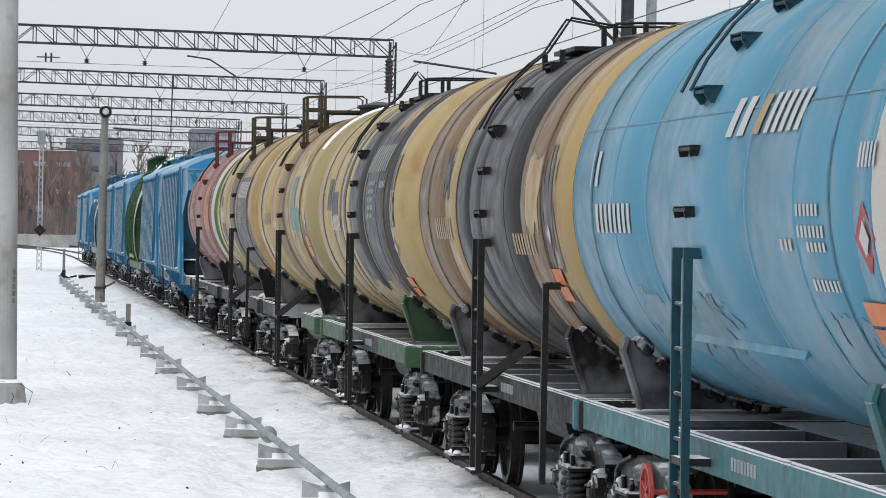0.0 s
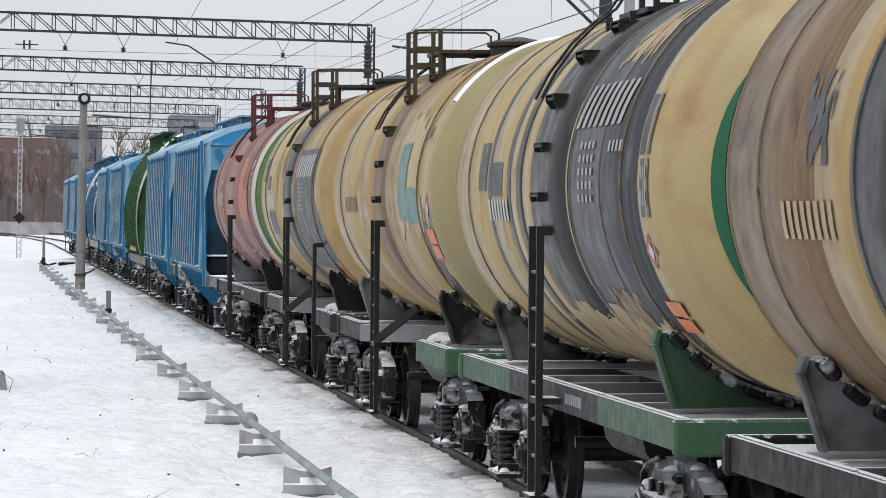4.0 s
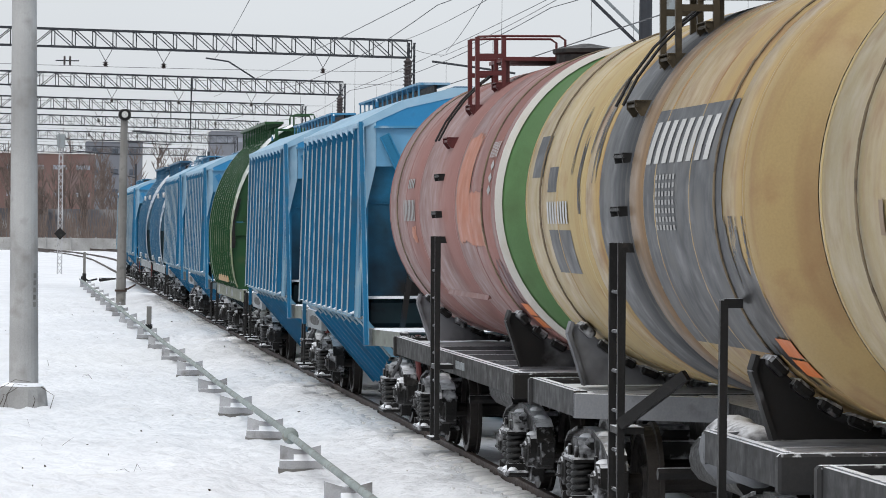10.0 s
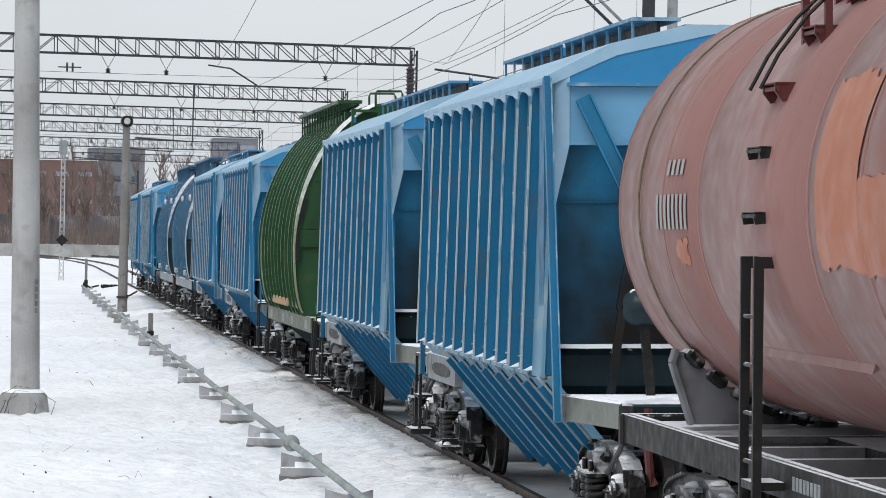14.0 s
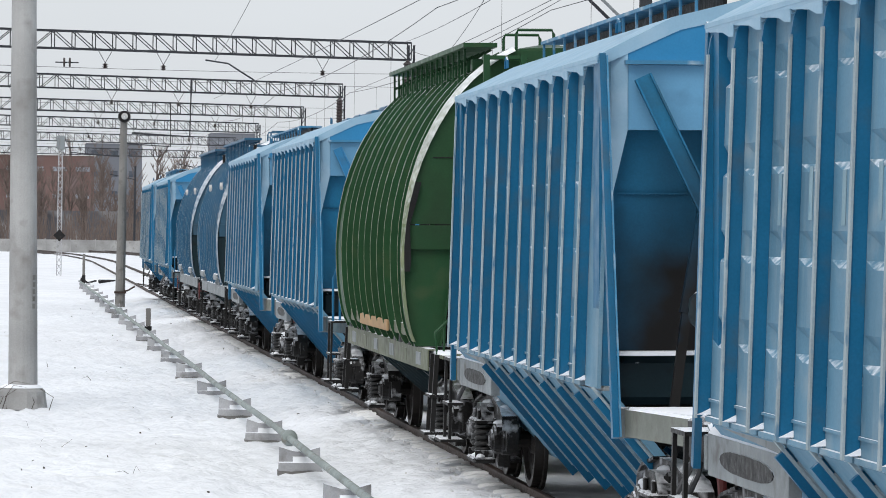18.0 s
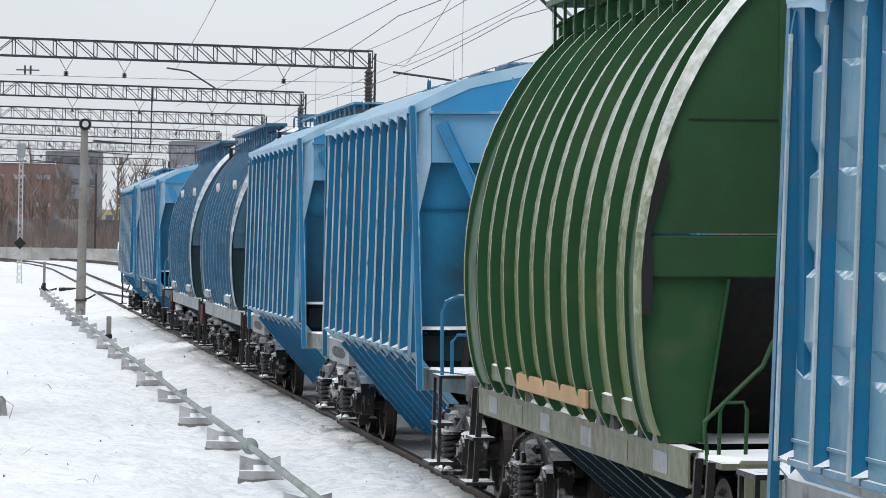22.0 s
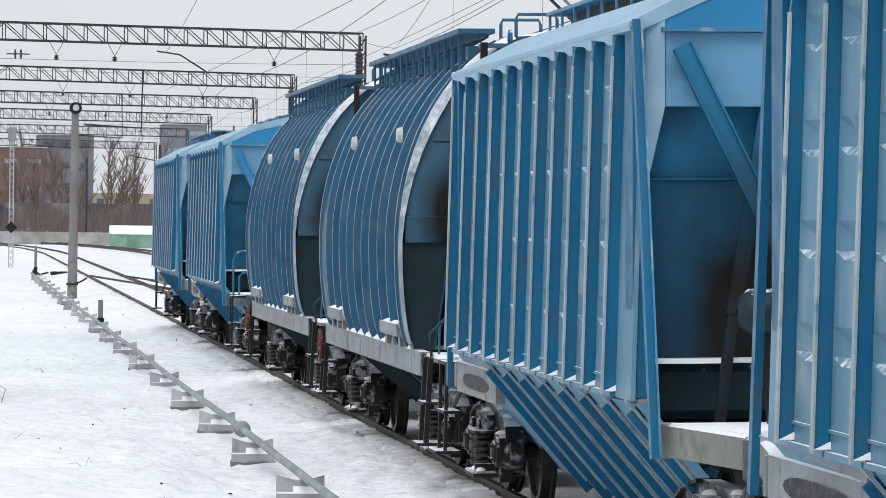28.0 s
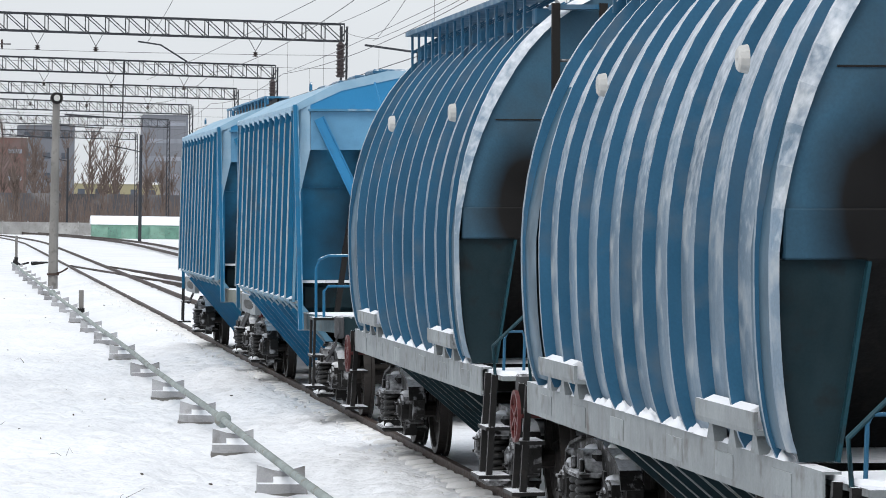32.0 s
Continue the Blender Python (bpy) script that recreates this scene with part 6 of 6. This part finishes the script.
        for a in (0.4, 1.45, 2.5):
            beam(bm, (-1.52, 5.15 - 0.18 * math.cos(a), 0.98 - 0.18 * math.sin(a)), (-1.52, 5.15 + 0.18 * math.cos(a), 0.98 + 0.18 * math.sin(a)), 0.02, 0.02)
        tube(bm, [(-1.53, 5.15, 0.98), (-1.3, 5.15, 0.98)], 0.02, 6)
        part("brake_wheel", bm, "maroon", w, "red hand-brake wheel")
    return w


# ---- paint patches and stains ----
def stain(w, name, y0, y1, a0, a1, mat, seed, reach=0.5, n=100, lift=0.005, label=""):
    """A patch with a ragged edge lying on the shell."""
    bm = B()
    grid = []
    for i in range(n + 1):
        ang = radians(180 - (a0 + (a1 - a0) * i / n))
        r = TR + lift
        grid.append([bm.verts.new((math.cos(ang) * r, y0 + (y1 - y0) * k / n, TZ + math.sin(ang) * r)) for k in range(n + 1)])
    for i in range(n):
        for k in range(n):
            u, v = (i + 0.5) / n, (k + 0.5) / n
            edge = min(u, 1 - u, v, 1 - v) * 2
            if edge + reach * noise.noise(Vector((u * 3 + seed, v * 8, seed))) + 0.35 * reach * noise.noise(Vector((u * 6, v * 32, seed))) + 0.15 * reach * noise.noise(Vector((u * 40, v * 90, seed))) > 0.12 * (1 + reach):
                bm.faces.new((grid[i][k], grid[i][k + 1], grid[i + 1][k + 1], grid[i + 1][k]))
    bmesh.ops.delete(bm, geom=[v for v in bm.verts if not v.link_faces], context="VERTS")
    return part(name, bm, mat, w, label, smooth=True)


def orange_plates(w, y0, y1, a0, a1):
    """Two stacked orange hazard plates with a dark gap."""
    mid = (a0 + a1) / 2
    plate_on(w, "hazard_plate", y0, y1, a0, mid - 0.4, "orange_sign", 0.014, "bright orange hazard plate")
    plate_on(w, "hazard_plate", y0, y1, mid + 0.4, a1, "orange_sign", 0.014, "bright orange hazard plate")


def diamond(w, yc, ac, dy, da, mats):
    for k, (mat, f) in enumerate(mats):
        bm = B()
        pts = [(yc, ac - da * f), (yc + dy * f, ac), (yc, ac + da * f), (yc - dy * f, ac)]
        r = TR + 0.008 + 0.004 * k
        bm.faces.new([bm.verts.new((math.cos(radians(180 - a)) * r, y, TZ + math.sin(radians(180 - a)) * r)) for y, a in pts])
        part("hazard_diamond", bm, mat, w)


def snow_seam(w, y, a0, a1):
    bm = B()
    lathe(bm, [(y - 0.07, TR + 0.002), (y - 0.03, TR + 0.03), (y + 0.05, TR + 0.03), (y + 0.1, TR + 0.002)], "y", (0, 0, TZ), 20, radians(a0), radians(a1))
    part("snow_line", bm, "snow_clean", w, smooth=True)


# ---- the train, near end first ----
A = tank_wagon(-15.6, "light blue tank wagon with white markings and a teal frame", [(-4.95, -4.5, "lightblue"), (-4.5, -1.7, "lightblue"), (-1.7, 1.7, "lightblue"), (1.7, 4.95, "lightblue")], "white", "sill_teal", "ladder_teal", gate_at=(0.85, -0.1), ly=0.1, cradle="sill_teal")
lettering(A, -1.45, -0.75, 14, 23.5, 2, "marking", slant=-0.12)
lettering(A, -1.9, -1.55, 14, 23.5, 1, "tan", slant=-0.12)
lettering(A, -3.0, -1.95, 14, 23.5, 5, "marking", slant=-0.12)
lettering(A, 2.35, 3.9, -9, -1, 8, "marking")
lettering(A, 3.75, 4.2, 4, 14, 2, "marking")
for y0, y1, a0, a1, k in ((-3.7, -3.1, -4.5, -2, 6), (-3.8, -3.1, -9, -6.5, 7), (-2.95, -2.6, -12, -9.5, 3), (-3.8, -3.3, -12, -10, 5), (-3.95, -3.25, -20.5, -18, 7), (-5.0, -4.6, 5, 10, 5)):
    lettering(A, y0, y1, a0, a1, k, "marking")
bm = B()
lathe(bm, [(-0.015, 0.165), (-0.015, 0.2), (0.015, 0.2), (0.015, 0.165), (-0.015, 0.165)], "x", (-1.46, 1.8, 0.78), 20)
for a in (0.4, 1.45, 2.5):
    beam(bm, (-1.46, 1.8 - 0.17 * math.cos(a), 0.78 - 0.17 * math.sin(a)), (-1.46, 1.8 + 0.17 * math.cos(a), 0.78 + 0.17 * math.sin(a)), 0.02, 0.02)
tube(bm, [(-1.47, 1.8, 0.78), (-0.9, 1.8, 0.78)], 0.02, 6)
part("brake_wheel", bm, "red", A, "red hand-brake wheel")
diamond(A, -4.75, -9, 0.22, 7.5, (("red", 1.0), ("marking", 0.5)))
orange_plates(A, -4.95, -4.35, -33, -22)
stain(A, "grey_patch", -4.3, -2.9, -52, -25, "bluegrey", 3.1, 0.9)
stain(A, "touch_up", -0.6, 1.6, -34, -26, "bluegrey", 8.4, 0.8)
stain(A, "worn_patch", 0.0, 3.2, -45, -24, "bluegrey", 5.7, 1.3)
stain(A, "snow_patch", -4.9, -4.55, 40, 62, "snow_clean", 2.2, 0.8, 14, 0.012)

Bt = tank_wagon(-4.95, "soot-stained black and tan tank wagon on a dark frame", [(-4.95, -4.2, "tan"), (-4.2, -2.75, "brown"), (-2.75, -0.1, "soot"), (-0.1, 0.7, "grey"), (0.7, 1.8, "soot"), (1.8, 2.6, "tan"), (2.6, 4.95, "brown")], "tan", "sill_dark", "black", 1, gate_at=(0.8, -0.12))
lettering(Bt, 2.2, 3.5, -13, -5, 8, "tan")
lettering(Bt, -3.45, -2.1, -17, -10, 8, "tan")
stain(Bt, "brown_panel", -3.9, -2.95, -11, 16, "tan", 1.3, 0.3)
stain(Bt, "dirt_strip", -4.75, -3.95, -22, 18, "soot", 6.1, 0.9)
stain(Bt, "dark_blot", 2.3, 3.0, 2, 22, "soot", 4.6, 1.2)
stain(Bt, "oil_stain", -4.95, -3.6, -60, -28, "soot", 2.7, 1.2)
diamond(Bt, -4.35, -10, 0.2, 7, (("red", 1.0), ("marking", 0.45)))
orange_plates(Bt, -4.5, -3.9, -32, -21)

Ct = tank_wagon(7.6, "cream tank wagon with a dark grey panel and green end disc", [(-4.95, -4.6, "cream"), (-4.6, -1.5, "grey"), (-1.5, 0.3, "soot"), (0.3, 0.75, "cream"), (0.75, 1.1, "soot"), (1.1, 1.4, "cream"), (1.4, 1.65, "grey"), (1.65, 2.6, "cream"), (2.6, 2.8, "grey"), (2.8, 4.95, "cream")], "cream", "sill_green", "black", 0, None, "emerald", middle="sill_grey", gate_at=(0.5, -0.16), cradle="sill_green")
lettering(Ct, -3.65, -1.6, 16, 29, 8, "pale_grey", slant=-0.15)
for k in range(5):
    lettering(Ct, -2.75, -2.05, -5 + k * 3.7, -3 + k * 3.7, 4, "pale_grey")
lettering(Ct, -3.9, -3.3, 8.5, 11.5, 4, "pale_grey")
plate_on(Ct, "dark_panel", -5.0, -4.65, 7, 23, "grey")
plate_on(Ct, "dark_panel", -5.0, -4.7, -9, 6, "grey")
lettering(Ct, -4.95, -4.72, 1, 4, 3, "pale_grey")
lettering(Ct, -4.95, -4.72, -6, -2, 3, "pale_grey")
plate_on(Ct, "dark_panel", 1.9, 2.7, -3, 8, "grey", 0.007)
lettering(Ct, 1.6, 2.8, -11, -4, 7, "marking")
plate_on(Ct, "dark_panel", 2.85, 3.35, -1, 15, "grey", 0.007)
plate_on(Ct, "faint_stripe", -1.62, -1.56, -30, 24, "tan", 0.007)
stain(Ct, "rust_blot", -3.4, -2.2, -46, -30, "brown", 3.3, 0.8)
stain(Ct, "pale_flank", -4.5, 1.2, -75, -36, "cream", 5.2, 0.6)
stain(Ct, "cream_run", -3.6, -2.4, 34, 60, "tan", 5.8, 1.4)
diamond(Ct, -4.8, -18, 0.2, 5, (("red", 1.0), ("marking", 0.5)))
orange_plates(Ct, -5.0, -4.45, -42, -32)

Dt = tank_wagon(19.6, "rust-streaked tan tank wagon with a painted-over patch", [(-4.95, -4.15, "cream"), (-4.15, -0.9, "tan"), (-0.9, 0.3, "brown"), (0.3, 2.0, "tan"), (2.0, 4.95, "cream")], "olive", "sill_grey", "tread_brown", 2, open_frame=True, near="sill_green")
stain(Dt, "yellow_patch", -4.3, -2.0, -21, 35, "cream", 3.8, 0.4, lift=0.006)
stain(Dt, "paint_patch", -3.05, -2.15, -14, 21, "teal", 1.9, 0.1, lift=0.012)
stain(Dt, "paint_patch", -4.0, -2.75, -14, 2, "teal", 4.4, 0.1, lift=0.011)
stain(Dt, "rust_run", -0.8, 3.6, 48, 88, "rust", 6.6, 1.3)
stain(Dt, "rust_run", -4.9, -2.0, 52, 90, "rust", 9.6, 1.3)
stain(Dt, "oil_stain", -4.95, -3.9, -50, -6, "soot", 7.1, 1.5)
lettering(Dt, 2.15, 3.55, -9, -2, 8, "brown")
lettering(Dt, -4.45, -4.0, 20, 25, 5, "brown")
diamond(Dt, -4.75, -7, 0.2, 6, (("red", 1.0), ("marking", 0.5)))
orange_plates(Dt, -4.95, -4.4, -27, -15)
snow_seam(Dt, -4.9, 92, 145)

Et = tank_wagon(31.6, "cream tank wagon with a dark grey logo panel", [(-4.95, -4.2, "tan"), (-4.2, -1.2, "tan"), (-1.2, -0.6, "brown"), (-0.6, 0.8, "grey"), (0.8, 1.5, "tan"), (1.5, 4.95, "cream")], "tan", "sill_grey", "tread_brown", 1, open_frame=True)
plate_on(Et, "logo_panel", -4.2, -1.25, -42, 24, "grey", 0.006, "dark grey painted panel")
lettering(Et, -3.65, -1.15, 9, 20.5, 8, "marking", slant=-0.1)
for k in range(7):
    lettering(Et, -2.5, -1.7, -8.5 + k * 2.2, -7.2 + k * 2.2, 6, "pale_grey")
plate_on(Et, "dark_panel", 3.95, 4.6, 8, 22, "grey")
plate_on(Et, "dark_panel", 3.1, 3.6, 3, 11, "grey")
lettering(Et, 2.45, 3.65, -7, 0, 8, "marking")
plate_on(Et, "dark_panel", 2.4, 3.6, -23, -9, "grey")
for y0, y1, a0, a1, k in ((0.95, 1.2, 5, 38, 3.5), (1.4, 1.52, 14, 40, 1.2), (1.75, 1.95, -4, 22, 7.3), (2.25, 2.36, 8, 30, 4.1)):
    stain(Et, "soot_run", y0, y1, a0, a1, "soot", k, 1.5)
stain(Et, "oil_stain", -4.95, -3.9, -52, -5, "soot", 5.5, 1.5)
orange_plates(Et, -4.95, -4.5, -48, -36)

Ft = tank_wagon(43.6, "dull pink tank wagon with an orange patch and green end", [(-4.95, -4.6, "pink"), (-4.6, -1.7, "pink"), (-1.7, 1.7, "pink"), (1.7, 4.95, "pink")], "green", "sill_dark", "maroon", 0, "white")
stain(Ft, "paint_patch", -3.05, -1.85, -17, 30, "orange", 2.4, 0.1, lift=0.008)
stain(Ft, "paint_patch", -4.05, -2.7, -17, 6, "orange", 4.9, 0.1, lift=0.007)
stain(Ft, "paint_patch", 2.15, 2.65, -16, -8, "orange", 6.9, 0.4)
lettering(Ft, 2.1, 3.35, -6, 3, 8, "pale_grey")
lettering(Ft, 2.3, 3.0, 8, 12, 4, "pale_grey")
lettering(Ft, -4.6, -4.05, 17, 23, 6, "pale_grey")
for k in range(3):
    diamond(Ft, -4.45, 5 + k * 4.5, 0.13, 2, (("pale_grey", 1.0),))
stain(Ft, "oil_stain", -4.95, -4.0, -52, -20, "maroon", 5.1, 1.4)
orange_plates(Ft, -4.95, -4.45, -50, -38)

def platform_rail(w):
    """The bent grab rail round the platform."""
    bm = B()
    tube(bm, [(-1.4, 6.35, 1.22), (-1.4, 6.35, 1.84), (-1.36, 6.35, 1.95), (-1.25, 6.35, 2.0), (1.25, 6.35, 2.0), (1.36, 6.35, 1.95), (1.4, 6.35, 1.84), (1.4, 6.35, 1.22)], 0.018, 8)
    part("grab_rail", bm, "blue", w, "bent blue pipe grab rail")
    bm = B()
    tube(bm, [(-1.3, 6.33, 1.24), (-1.3, 6.33, 1.56), (-1.25, 6.33, 1.62), (1.25, 6.33, 1.62), (1.3, 6.33, 1.56), (1.3, 6.33, 1.24)], 0.018, 6)
    part("middle_rail", bm, "blue", w)


def side_rails(w):
    """A narrow upright hand rail at each corner of the platform."""
    for x in (-1, 1):
        bm = B()
        tube(bm, [(x * 1.4, 5.4, 1.58), (x * 1.43, 5.4, 1.64), (x * 1.39, 5.4, 2.24), (x * 1.37, 5.4, 2.29), (x * 1.33, 5.4, 2.3), (x * 1.31, 5.4, 2.26), (x * 1.33, 5.4, 1.24)], 0.016, 7)
        part("hand_rail", bm, "blue", w, "narrow blue hand rail")


HOPPERS = [hopper_wagon(57.0, "ribbed blue covered hopper wagon dusted with snow")]
REVERSED = []
side_rails(HOPPERS[0])
for at, back in ((70.74, False), (98.0, True), (111.5, False), (153.0, True), (166.8, False)):
    w = copy_thing(REVERSED[0] if back and REVERSED else HOPPERS[0], Matrix.Identity(4))
    if back and not REVERSED:
        for o in [c for c in w.children if c.name.split(".")[0] == "hand_rail"]:
            bpy.data.objects.remove(o)
        platform_rail(w)
    HOPPERS.append(w)
    WAGONS.append((w, at))
    if back:
        REVERSED.append(w)
G = barrel_wagon(83.55, "green round-sided hopper wagon with worn pale ribs", "dgreen", "dgreen_rib", "sill_olive", "dgreen", True)
I1 = barrel_wagon(124.2, "dark blue round-sided hopper wagon with frosted ribs", "navy", "navy_rib", "sill_pale", "navy")
I2 = copy_thing(I1, Matrix.Identity(4))
WAGONS.append((I2, 136.65))


# ---- movement ----
def travelled(t):
    for (a, p), (b, q) in zip(TRAVEL, TRAVEL[1:]):
        if t <= b:
            return p + (q - p) * (t - a) / (b - a)
    return TRAVEL[-1][1]


def motions():
    for w, at in WAGONS:
        rows = []
        for t, s in TRAVEL:
            y = at - s
            turn = math.degrees(math.atan2(line_x(y - 4) - line_x(y + 4), 8.0))
            m = pose(line_x(y), y, 0.012, 0, CANT, turn)
            rows.append((t, m @ FLIP if w in REVERSED else m))
        walk(w, rows)
    # the wheels roll without slipping
    step = 75.0
    start, end = TRAVEL[0][1], TRAVEL[-1][1]
    turns = math.degrees((end - start) / 0.4785)
    ticks, k = [], 0
    fine = [(i / 30, math.degrees((travelled(i / 30) - start) / 0.4785)) for i in range(961)]
    for t, a in fine:
        if a >= k * step or t == 0:
            ticks.append((t, a))
            k = int(a // step) + 1
    if ticks[-1][0] < 32.0:
        ticks.append((32.0, turns))
    for w, at in WAGONS:
        for o in w.children_recursive:
            if o.name.split(".")[0] == "wheelset":
                base, way = o.matrix_basis.translation.copy(), -1 if w in REVERSED else 1
                walk(o, [(t, Matrix.Translation(base) @ Matrix.Rotation(radians(a * way), 4, "X")) for t, a in ticks])


motions()
